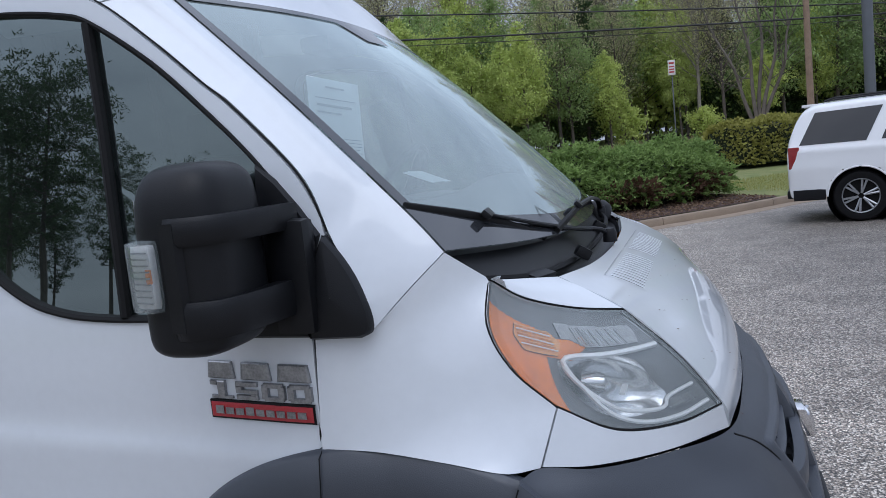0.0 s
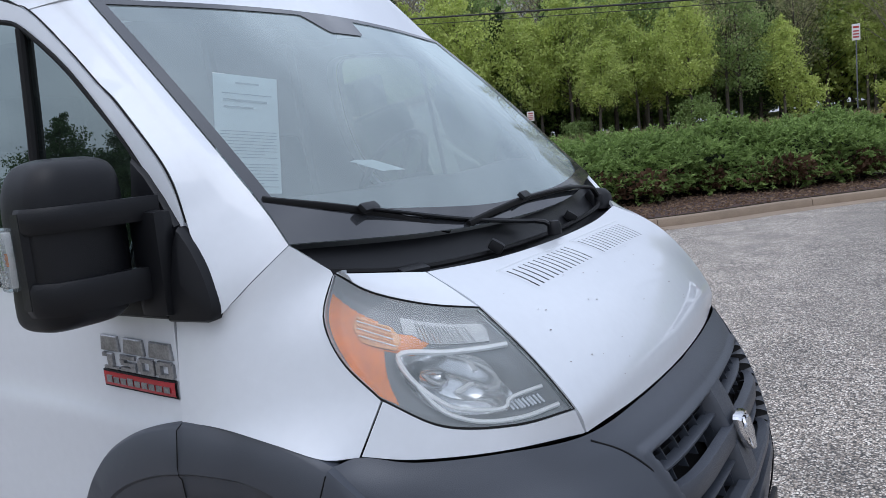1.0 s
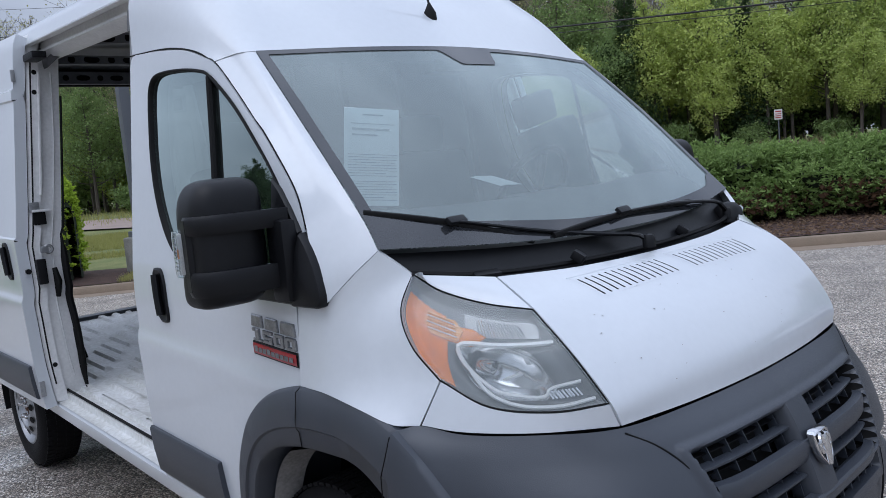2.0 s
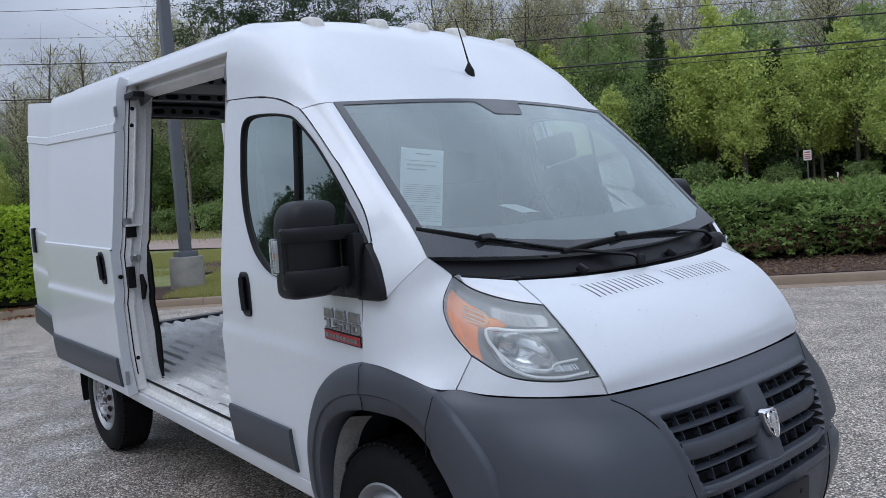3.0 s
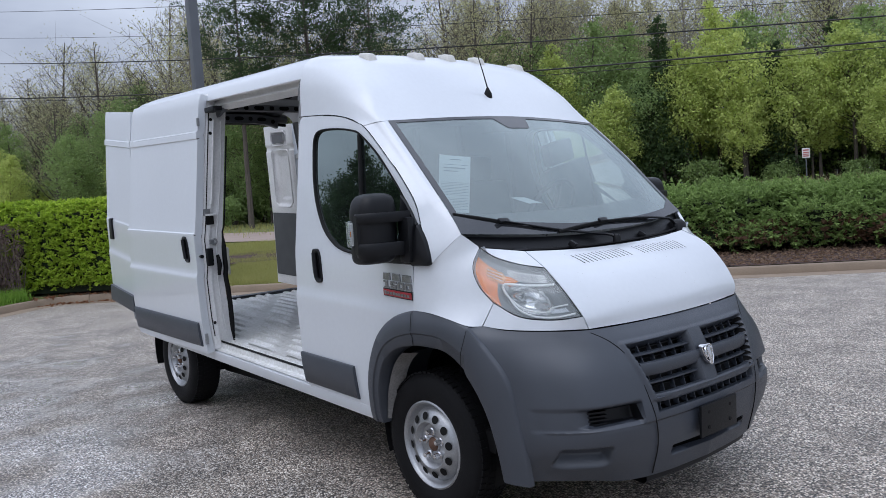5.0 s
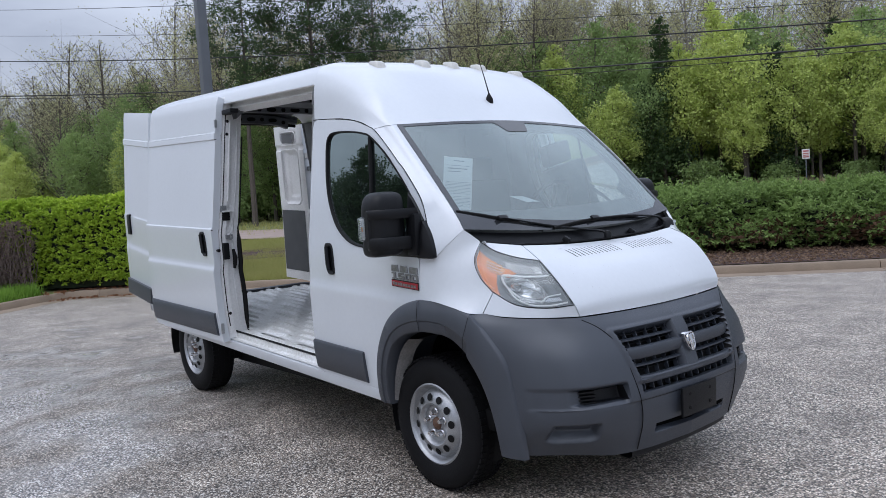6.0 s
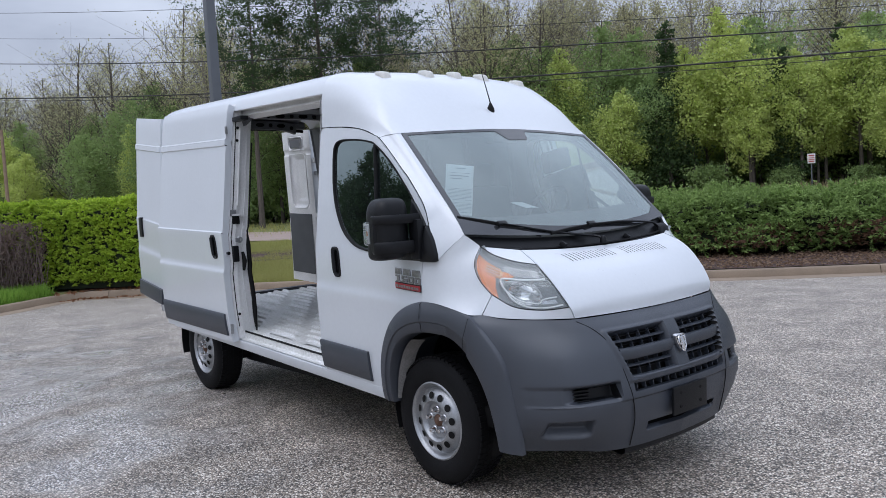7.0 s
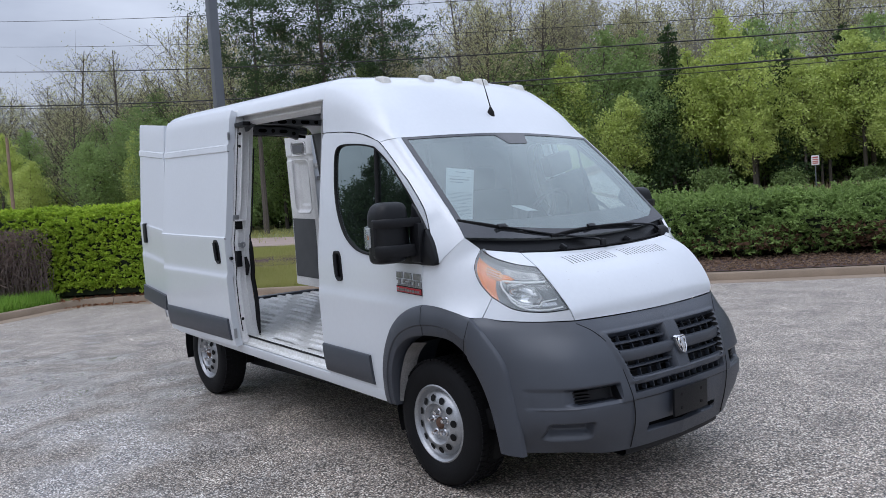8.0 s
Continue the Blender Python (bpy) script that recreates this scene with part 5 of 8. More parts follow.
# rear doors
def rear_door(hinge, angle, outer_sign, label, L_, tuck=0.6, thick=0.055, lift=0.0, drop=0.0, ztop=2.37):
    """A rear door on its hinge; built along -x from the hinge, outside towards outer_sign * y."""
    us = np.linspace(0, 1, 14)
    zr = np.r_[np.linspace(0.56, 1.02, 10), (1.045, 1.060, 1.075), np.linspace(1.10, 1.34, 8), (1.362, 1.374, 1.382, 1.390), np.linspace(1.42, 2.04, 14), (2.050, 2.057, 2.104, 2.111), np.linspace(2.14, ztop, 8)]
    out_rows, in_rows = [], []
    for z in zr:
        lean = float(np.interp(z, PROFILE[:, 0], PROFILE[:, 1])) - 1.0
        row, rin = [], []
        for u_ in us:
            px_ = -L_ * u_
            py_ = outer_sign * (lean * tuck + panel_out(z))
            row.append((px_, py_, z + 0.215 + lift - drop * (1 - u_)))
            rin.append((px_, py_ - outer_sign * (thick if 0.03 < u_ < 0.97 else thick - 0.015), z + 0.215 + lift - drop * (1 - u_)))
        out_rows.append(row)
        in_rows.append(rin)
    m = Matrix.Translation(hinge) @ Matrix.Rotation(angle, 4, "Z")
    tr = lambda rows_: np.array([[tuple(m @ Vector(q)) for q in r] for r in rows_])
    O, I = tr(out_rows), tr(in_rows)
    g_ = Geo().grid(O)
    for a_, b_ in ((O[0], I[0]), (O[-1], I[-1]), (O[:, 0], I[:, 0]), (O[:, -1], I[:, -1])):
        g_.grid([a_, b_])
    dr = part("rear_door", g_, WHITE, van, label, sharp=24)
    inside_ = np.stack([curve(r, 45) for r in I])
    inside_ = np.stack([curve(inside_[:, k], 120) for k in range(45)], 1)
    un, zn = np.meshgrid(np.linspace(0, 1, 45), np.linspace(0.56, ztop, 120))
    press = rounded(np.abs(un - 0.46), zn, -1, 0.27 + 0.03 * smoothstep(1.5, 1.9, zn), 1.44, 2.05, 0.022) + 1.6 * rounded(np.abs(un - 0.47), zn, -1, 0.27, 2.12, 2.25, 0.014)
    press = press + 0.45 * rounded(np.abs(un - 0.42), zn, -1, 0.17, 1.52, 2.00, 0.012)
    nrm_ = normals(inside_)
    flip = 1 if np.dot(nrm_[60, 22], I[20, 7] - O[20, 7]) < 0 else -1
    inside_ = inside_ + nrm_ * flip * 0.027 * press[:, :, None]
    part("inner_sheet", Geo().grid(inside_), JAMB, dr)
    if outer_sign > 0:
        for z in (1.05, 2.02):
            part("hinge", Geo().box(tuple(tr([[(0.03, -0.03, z)]])[0, 0]), (0.09, 0.05, 0.05), 0.012), STEEL, dr)
        part("buffer", Geo().lathe([(0.0, 0.012), (0.028, 0.010), (0.032, 0.0)], tuple(tr([[(0.004, -0.03, 1.36)]])[0, 0]), "x", 14, 1), RUBBER, dr)
        part("warning_label", Geo().box(tuple(tr([[(0.003, -0.03, 1.22)]])[0, 0]), (0.003, 0.05, 0.07), 0.0), PAPER, dr)
    lean_at = lambda z: (float(np.interp(z, PROFILE[:, 0], PROFILE[:, 1])) - 1.0) * tuck
    tp = tr([[(-L_ * u_, outer_sign * (lean_at(z) - 0.004 - thick), z + 0.215 + lift - drop * (1 - u_)) for u_ in (0.10, 0.93)] for z in (0.66, 1.36)])
    part("trim_panel", Geo().grid(tp), material("dark_fibreboard", (0.09, 0.095, 0.10), 0.75, vary=0.3, scale=5, fine=200), dr, "dark fibreboard lining")
    on_in = lambda u_, z, up_: tuple(tr([[(-L_ * u_, outer_sign * (lean_at(z) - thick - up_), z + 0.215 + lift - drop * (1 - u_))]])[0, 0])
    for u0, u1, z0, z1 in ((0.16, 0.76, 1.43, 2.06), (0.20, 0.74, 2.11, 2.26)):
        ring_ = [(u0, z0 + 0.05), (u0, z1 - 0.03), (u0 + 0.06, z1), (u1 - 0.06, z1), (u1, z1 - 0.03), (u1, z0 + 0.05), (u1 - 0.10, z0), (u0 + 0.10, z0), (u0, z0 + 0.05)]
        part("pressing_edge", Geo().tube(line([on_in(a_, b_, 0.002) for a_, b_ in ring_], 60), 0.006, 6), JAMB, dr)
    if outer_sign > 0:
        for hz in (0.80, 1.32, 1.95):
            g_h = Geo().box(tuple(tr([[(0.012, -thick * 0.7, hz + 0.215)]])[0, 0]), (0.075, 0.035, 0.055), 0.008)
            g_h.tube([tuple(tr([[(0.045, -thick * 0.7, hz + 0.18)]])[0, 0]), tuple(tr([[(0.045, -thick * 0.7, hz + 0.25)]])[0, 0])], 0.012, 8)
            part("hinge", g_h, JAMB, dr)
    part("door_opening", Geo().face([on_in(a_, b_, 0.004) for a_, b_ in ((0.30, 2.135), (0.68, 2.135), (0.68, 2.235), (0.30, 2.235))]), INSIDE, dr)
    return dr, tr, L_


RA = radians(-1.0)
rd, tr_r, L_ = rear_door((-4.02, -0.992, 0.0), RA, -1, "white rear door swung open behind the flank", 0.72, 0.6, 0.055, 0.055, 0.092)
part("side_moulding", Geo().box(tuple(tr_r([[(-0.39, -0.008, 0.888)]])[0, 0]), (0.66, 0.03, 0.145), 0.006, Euler((0, 0.128, RA)).to_matrix()), GREY, rd)
part("door_handle", Geo().box(tuple(tr_r([[(-0.57, 0.002, 1.53)]])[0, 0]), (0.085, 0.04, 0.20), 0.018, Euler((0, 0, RA)).to_matrix()), BLACK, rd)
rear_door((-4.47, 1.035, 0.0), radians(-1.0), 1, "white rear door swung open, its lining showing", 0.66, 0.25, 0.085, 0.0, 0.03, 2.33)

# roof marker lamps and aerial
for y, dz in ((-0.611, 0.0), (-0.25, 0.026), (0.0, 0.03), (0.25, 0.026), (0.611, 0.0)):
    g = Geo()
    rr = []
    for k, h in ((1.0, -0.012), (1.0, 0.012), (0.9, 0.030), (0.7, 0.040), (0.05, 0.044)):
        rr.append([(-0.745 + 0.058 * k * math.copysign(abs(math.cos(a)) ** 0.6, math.cos(a)) - h * 0.5, y + 0.042 * k * math.copysign(abs(math.sin(a)) ** 0.6, math.sin(a)), 2.445 + dz + h - 0.55 * 0.058 * k * math.cos(a) * (1 if h < 0.02 else 0.3)) for a in np.arange(20) * 2 * math.pi / 20])
    part("roof_marker_lamp", g.grid(rr, wrap_v=True), CLOUDY, van, "weathered clear roof marker lamp")
aer = part("aerial_base", Geo().lathe([(0.026, -0.02), (0.024, 0.012), (0.012, 0.035), (0.005, 0.05), (0.0, 0.052)], (-0.395, 0, 2.205), "z", 14), RUBBER, van, "short black roof aerial")
part("aerial_mast", Geo().tube([(-0.395, 0, 2.25), (-0.43, 0, 2.36), (-0.47, 0, 2.475)], [0.0045, 0.0035, 0.002], 6), RUBBER, aer)

# wipers and washer nozzles
def wiper(arm_pts, blade_pts, clip):
    w_ = part("wiper", Geo().tube(curve(arm_pts, 22), np.linspace(0.011, 0.0065, 22), 8, 0.7), BLACK, van, "black windscreen wiper")
    part("blade", Geo().tube(curve(blade_pts, 16), 0.0075, 8, 1.25), RUBBER, w_)
    part("blade_clip", Geo().box(clip, (0.024, 0.075, 0.014), 0.005, Euler((0, radians(45), 0.15)).to_matrix()), BLACK, w_)
    part("pivot_cap", Geo().lathe([(0.0, 0.022), (0.014, 0.019), (0.020, 0.006), (0.021, -0.02)], arm_pts[0], "z", 14), BLACK, w_)


wiper([(0.512, 0.0, 1.338), (0.480, -0.022, 1.362), (0.452, -0.060, 1.366), (0.412, -0.35, 1.412), (0.330, -0.63, 1.474)], [(0.216, -0.862, 1.524), (0.319, -0.63, 1.468), (0.402, -0.41, 1.392)], (0.323, -0.63, 1.478))
wiper([(0.400, 0.700, 1.350), (0.398, 0.655, 1.392), (0.396, 0.585, 1.406), (0.420, 0.30, 1.428), (0.424, 0.0, 1.430)], [(0.422, -0.345, 1.398), (0.426, -0.18, 1.414), (0.422, 0.0, 1.424), (0.412, 0.22, 1.424), (0.404, 0.43, 1.420)], (0.426, 0.0, 1.436))
for x, y in ((0.478, -0.309), (0.440, 0.312)):
    part("washer_nozzle", Geo().box((x, y, 1.332), (0.04, 0.034, 0.03), 0.010, Euler((0, 0.6, 0.4)).to_matrix()), BLACK, van)
part("cowl_clip", Geo().box((0.432, -0.640, 1.334), (0.035, 0.075, 0.012), 0.004, Euler((0, 0.25, -0.4)).to_matrix()), BLACK, van)
part("cowl_bulge", Geo().lathe([(0.0, 0.055), (0.03, 0.05), (0.05, 0.03), (0.058, -0.02)], (0.385, 0.735, 1.335), "z", 16), BLACK, van)
part("cowl_seal", Geo().tube(hr + np.array((-0.055, 0, 0.004)), 0.008, 6), RUBBER, van)

# cab: dashboard, wheel, seats, roof
dash = coons(ws_bot + np.array((-0.03, 0, -0.045)), curve([(-0.32, -0.86, 1.36), (-0.26, 0, 1.36), (-0.32, 0.86, 1.36)], 41), line([ws_bot[0] + np.array((-0.03, 0.02, -0.045)), (-0.32, -0.86, 1.36)], 13), line([ws_bot[-1] + np.array((-0.03, -0.02, -0.045)), (-0.32, 0.86, 1.36)], 13))
dash[:, :, 2] += 0.15 * np.sin(np.linspace(0, np.pi, 13))[:, None] ** 0.8
dg = Geo().grid(dash)
dg.grid([dash[-1], dash[-1] + np.array((0.03, 0, -0.20)), dash[-1] + np.array((0.16, 0, -0.42))])
ds = part("dashboard", dg, INSIDE, van, "grey moulded dashboard")
part("instrument_hood", Geo().box((-0.20, 0.38, 1.44), (0.20, 0.38, 0.10), 0.04), INSIDE, ds)
a = np.arange(41) * 2 * math.pi / 40
tilt = Matrix.Rotation(radians(-58), 3, "Y")
rimw = np.array([tuple(Vector((-0.30, 0.40, 1.50)) + tilt @ Vector((0.19 * math.cos(t), 0.19 * math.sin(t), 0))) for t in a])
sw = part("steering_wheel", Geo().tube(rimw, 0.016, 8), BLACK, van)
sp = Geo()
for t in (0.3, math.pi - 0.3, -math.pi / 2):
    sp.tube([tuple(Vector((-0.27, 0.40, 1.49)) + tilt @ Vector((0.19 * math.sin(t + 1.57) * k, 0.19 * math.cos(t + 1.57) * k, 0))) for k in (0.1, 1.0)], 0.018, 6)
part("spokes", sp, BLACK, sw)
for y in (-0.48, 0.48):
    st = part("seat", Geo().box((-0.75, y, 0.98), (0.52, 0.50, 0.16), 0.05), CLOTH, van, "grey cloth cab seat")
    part("seat_back", Geo().box((-1.02, y, 1.36), (0.16, 0.48, 0.70), 0.06, Euler((0, radians(-10), 0)).to_matrix()), CLOTH, st)
    part("headrest", Geo().box((-1.10, y, 1.80), (0.10, 0.28, 0.18), 0.04), CLOTH, st)
    part("seat_base", Geo().box((-0.78, y, 0.78), (0.45, 0.45, 0.25), 0.02), INSIDE, st)
part("cab_floor", Geo().box((-0.75, 0, 0.64), (0.60, 1.7, 0.04), 0.01), INSIDE, van)
part("firewall", Geo().box((0.20, 0, 1.06), (0.04, 1.06, 0.44), 0.01), INSIDE, van)
lin = half[:, 4:] * (1, 1, 1) - np.array((0.03, 0, 0.045))
part("cab_roof_lining", Geo().grid(np.concatenate([lin * (1, -1, 1), lin[:, -2::-1]], 1)), INSIDE, van)
part("mirror_console", Geo().box((-0.32, 0, 2.00), (0.10, 0.22, 0.05), 0.02), INSIDE, van)

# papers behind the glass: a printed form and a loose sheet on the dashboard
pt = thing("printed_form", "white printed form with small text taped inside the windscreen", "paper")
c0, c1 = np.array((-0.057, -0.692, 1.832)), np.array((-0.007, -0.522, 1.812))
down = np.array((0.018, -0.052, -0.295))
sheet = Geo().grid([[c0 + (c1 - c0) * a + down * b + np.array((0, 0, 0.004 * math.sin(7 * b))) for a in np.linspace(0, 1, 6)] for b in np.linspace(0, 1, 12)])
part("sheet", sheet, PAPER, pt)
nr = np.cross(c1 - c0, down)
nr = nr / np.linalg.norm(nr) * (0.0015 if nr[0] > 0 else -0.0015) * (1 if nr[2] * nr[0] >= 0 else 1)
if nr[0] < 0:
    nr = -nr
rng = random.Random(4)
def text_bar(a0, a1, b0, b1):
    part("text_line", Geo().face([c0 + (c1 - c0) * a + down * b + nr for a, b in ((a0, b0), (a1, b0), (a1, b1), (a0, b1))]), INK, pt)
text_bar(0.33, 0.70, 0.06, 0.075)
text_bar(0.12, 0.9, 0.155, 0.163)
text_bar(0.14, 0.82, 0.205, 0.225)
text_bar(0.14, 0.60, 0.265, 0.28)
for k in range(17):
    b = 0.47 + 0.027 * k + (0.03 if k > 8 else 0)
    text_bar(0.07, 0.95 - 0.25 * rng.random() * (k % 4 == 3), b, b + 0.006)
lo = thing("loose_paper", "white loose paper lying on the dashboard", "paper")
part("sheet", Geo().grid([[np.array((-0.035 + 0.060 * a, -0.215 + 0.085 * a + 0.070 * b, 1.582 - 0.040 * a)) + np.array((0.035 * b, 0, 0.002 * math.sin(5 * b))) for a in np.linspace(0, 1, 6)] for b in np.linspace(0, 1, 4)]), PAPER, lo)

# ---- ground ----
KERB = [(40.0, 47.0), (16.0, 27.5), (8.0, 20.4), (2.9, 15.4), (1.75, 14.1), (1.0, 13.2), (-0.37, 11.85), (-1.5, 10.5), (-2.8, 9.35), (-4.1, 8.35), (-7.5, 6.2), (-11.1, 3.85), (-12.6, 2.25), (-13.6, 1.35), (-14.05, 0.75), (-13.75, 0.0), (-13.0, -1.0), (-9.0, -7.0), (-4.0, -16.0), (0.0, -24.0)]
kp = np.array(KERB)


def kerb_distance(x, y):
    """Metres behind the kerb (0 on the parking side)."""
    x, y = np.asarray(x, float), np.asarray(y, float)
    best = np.full(x.shape, 1e9)
    inside = np.zeros(x.shape, bool)
    ring_ = np.vstack([kp, [(400, -24), (400, 41)]])
    for a, b in zip(ring_, np.roll(ring_, -1, 0)):
        hit_ = ((a[1] > y) != (b[1] > y)) & (x < (b[0] - a[0]) * (y - a[1]) / (b[1] - a[1] + 1e-12) + a[0])
        inside ^= hit_
    for a, b in zip(kp[:-1], kp[1:]):
        d = b - a
        t = np.clip(((x - a[0]) * d[0] + (y - a[1]) * d[1]) / (d @ d), 0, 1)
        best = np.minimum(best, np.hypot(x - a[0] - t * d[0], y - a[1] - t * d[1]))
    return np.where(inside, 0.0, best)


def ground_z(x, y):
    x, y = np.asarray(x, float), np.asarray(y, float)
    d = kerb_distance(x, y)
    up = y > -6
    east = np.clip((x + 30) / 34, 0, 1.3)
    z = np.where(d > 0, 0.12, -0.06) + 0.028 * np.clip(d - 0.3, 0, 9.5)
    z = z + np.where(up, (0.02 + 0.085 * east) * np.clip(d - 17.5, 0, 16), 0)
    return z


def noisy(x, y, s, k):
    return np.array([noise.noise((a * s, b * s, k)) for a, b in zip(np.ravel(x), np.ravel(y))]).reshape(np.shape(x))


ASPHALT = bpy.data.materials.new("worn_asphalt")
ASPHALT.use_nodes = True
n, l = ASPHALT.node_tree.nodes, ASPHALT.node_tree.links
b = n["Principled BSDF"]
co = n.new("ShaderNodeTexCoord")
vor, big, mid = n.new("ShaderNodeTexVoronoi"), n.new("ShaderNodeTexNoise"), n.new("ShaderNodeTexNoise")
vor.inputs["Scale"].default_value = 92.0
big.inputs["Scale"].default_value, big.inputs["Detail"].default_value = 0.28, 5.0
mid.inputs["Scale"].default_value, mid.inputs["Detail"].default_value = 30.0, 6.0
for q in (vor, big, mid):
    l.new(co.outputs["Object"], q.inputs["Vector"])
stone = n.new("ShaderNodeValToRGB")
stone.color_ramp.elements[0].position, stone.color_ramp.elements[0].color = 0.0, (0.12, 0.103, 0.086, 1)
stone.color_ramp.elements[1].position, stone.color_ramp.elements[1].color = 0.95, (0.80, 0.735, 0.65, 1)
stone.color_ramp.elements.new(0.55).color = (0.41, 0.34, 0.273, 1)
sep = n.new("ShaderNodeSeparateColor")
l.new(vor.outputs["Color"], sep.inputs[0])
mx = n.new("ShaderNodeMath")
mx.operation = "MULTIPLY_ADD"
l.new(mid.outputs["Fac"], mx.inputs[0])
mx.inputs[1].default_value = 0.9
add_ = n.new("ShaderNodeMath")
add_.operation = "SUBTRACT"
add_.inputs[1].default_value = 0.45
l.new(sep.outputs[0], add_.inputs[0])
l.new(add_.outputs[0], mx.inputs[2])
l.new(mx.outputs[0], stone.inputs["Fac"])
gap_ = n.new("ShaderNodeMapRange")
gap_.inputs["From Min"].default_value, gap_.inputs["From Max"].default_value = 0.42, 0.80
l.new(vor.outputs["Distance"], gap_.inputs["Value"])
bind = n.new("ShaderNodeMix")
bind.data_type = "RGBA"
bind.inputs[7].default_value = (0.034, 0.032, 0.030, 1)
l.new(gap_.outputs["Result"], bind.inputs[0])
l.new(stone.outputs["Color"], bind.inputs[6])
# damp patches: loose ones over the lot, and one large shallow patch beside the van's tail
pm = n.new("ShaderNodeMapping")
pm.inputs["Location"].default_value, pm.inputs["Scale"].default_value = (4.3 / 2.4, 2.4 / 1.2, 0), (1 / 2.4, 1 / 1.2, 0)
pl_, pa, pb = n.new("ShaderNodeVectorMath"), n.new("ShaderNodeMath"), n.new("ShaderNodeMath")
pl_.operation, pa.operation, pb.operation = "LENGTH", "MULTIPLY_ADD", "MAXIMUM"
l.new(co.outputs["Object"], pm.inputs["Vector"])
l.new(pm.outputs["Vector"], pl_.inputs[0])
l.new(pl_.outputs["Value"], pa.inputs[0])
pa.inputs[1].default_value = -0.13
edge_n = n.new("ShaderNodeTexNoise")
edge_n.inputs["Scale"].default_value, edge_n.inputs["Detail"].default_value = 1.3, 7.0
l.new(co.outputs["Object"], edge_n.inputs["Vector"])
pe = n.new("ShaderNodeMath")
pe.operation = "ADD"
pe.inputs[1].default_value = 0.27
l.new(edge_n.outputs["Fac"], pe.inputs[0])
l.new(pe.outputs[0], pa.inputs[2])
l.new(pa.outputs[0], pb.inputs[0])
lo_ = n.new("ShaderNodeMath")
lo_.operation = "SUBTRACT"
lo_.inputs[1].default_value = 0.125
l.new(big.outputs["Fac"], lo_.inputs[0])
l.new(lo_.outputs[0], pb.inputs[1])
wet = n.new("ShaderNodeValToRGB")
wet.color_ramp.elements[0].position, wet.color_ramp.elements[0].color = 0.58, (0, 0, 0, 1)
wet.color_ramp.elements[1].position, wet.color_ramp.elements[1].color = 0.72, (1, 1, 1, 1)
l.new(pb.outputs[0], wet.inputs["Fac"])
tone = n.new("ShaderNodeMix")
tone.data_type, tone.blend_type = "RGBA", "MULTIPLY"
# sky reflected in the wet patches, put into their colour: paler and bluer
tone.inputs[7].default_value = (1.10, 1.14, 1.22, 1)
l.new(wet.outputs["Color"], tone.inputs[0])
mot, mr = n.new("ShaderNodeTexNoise"), n.new("ShaderNodeMapRange")
mot.inputs["Scale"].default_value, mot.inputs["Detail"].default_value = 2.2, 8.0
mr.inputs["From Min"].default_value, mr.inputs["From Max"].default_value, mr.inputs["To Min"].default_value, mr.inputs["To Max"].default_value = 0.3, 0.7, 0.77, 1.28
l.new(co.outputs["Object"], mot.inputs["Vector"])
l.new(mot.outputs["Fac"], mr.inputs["Value"])
mm = n.new("ShaderNodeVectorMath")
mm.operation = "SCALE"
# scattered larger pebbles, pale and dark
vor2, sep2, pal, drk, near2 = n.new("ShaderNodeTexVoronoi"), n.new("ShaderNodeSeparateColor"), n.new("ShaderNodeMath"), n.new("ShaderNodeMath"), n.new("ShaderNodeMath")
vor2.inputs["Scale"].default_value = 58.0
pal.operation, drk.operation, near2.operation = "GREATER_THAN", "LESS_THAN", "LESS_THAN"
pal.inputs[1].default_value, drk.inputs[1].default_value, near2.inputs[1].default_value = 0.86, 0.20, 0.36
l.new(co.outputs["Object"], vor2.inputs["Vector"])
l.new(vor2.outputs["Color"], sep2.inputs[0])
l.new(sep2.outputs[0], pal.inputs[0])
l.new(sep2.outputs[0], drk.inputs[0])
l.new(vor2.outputs["Distance"], near2.inputs[0])
last_mix = bind
for mask, tone_ in ((pal, (0.86, 0.80, 0.70, 1)), (drk, (0.045, 0.041, 0.038, 1))):
    both, pm_ = n.new("ShaderNodeMath"), n.new("ShaderNodeMix")
    both.operation, pm_.data_type = "MULTIPLY", "RGBA"
    l.new(mask.outputs[0], both.inputs[0])
    l.new(near2.outputs[0], both.inputs[1])
    l.new(both.outputs[0], pm_.inputs[0])
    l.new(last_mix.outputs[2], pm_.inputs[6])
    pm_.inputs[7].default_value = tone_
    last_mix = pm_
l.new(last_mix.outputs[2], mm.inputs[0])
l.new(mr.outputs["Result"], mm.inputs["Scale"])
# soft dark ellipse: less sky sheen towards the lot's street end, put into colour
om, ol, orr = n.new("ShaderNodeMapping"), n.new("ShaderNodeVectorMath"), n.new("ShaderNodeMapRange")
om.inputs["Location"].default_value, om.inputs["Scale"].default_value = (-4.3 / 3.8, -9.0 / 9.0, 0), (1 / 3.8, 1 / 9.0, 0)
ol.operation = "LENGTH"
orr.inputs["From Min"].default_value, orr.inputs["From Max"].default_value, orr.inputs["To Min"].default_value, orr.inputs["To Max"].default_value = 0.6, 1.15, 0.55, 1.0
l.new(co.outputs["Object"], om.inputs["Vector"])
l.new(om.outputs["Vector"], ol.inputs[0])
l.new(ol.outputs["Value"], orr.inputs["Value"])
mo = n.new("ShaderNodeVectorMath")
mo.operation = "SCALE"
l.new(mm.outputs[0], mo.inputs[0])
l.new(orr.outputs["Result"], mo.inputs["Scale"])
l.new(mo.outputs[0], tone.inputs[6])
rr_ = n.new("ShaderNodeMapRange")
rr_.inputs["To Min"].default_value, rr_.inputs["To Max"].default_value = 0.58, 0.26
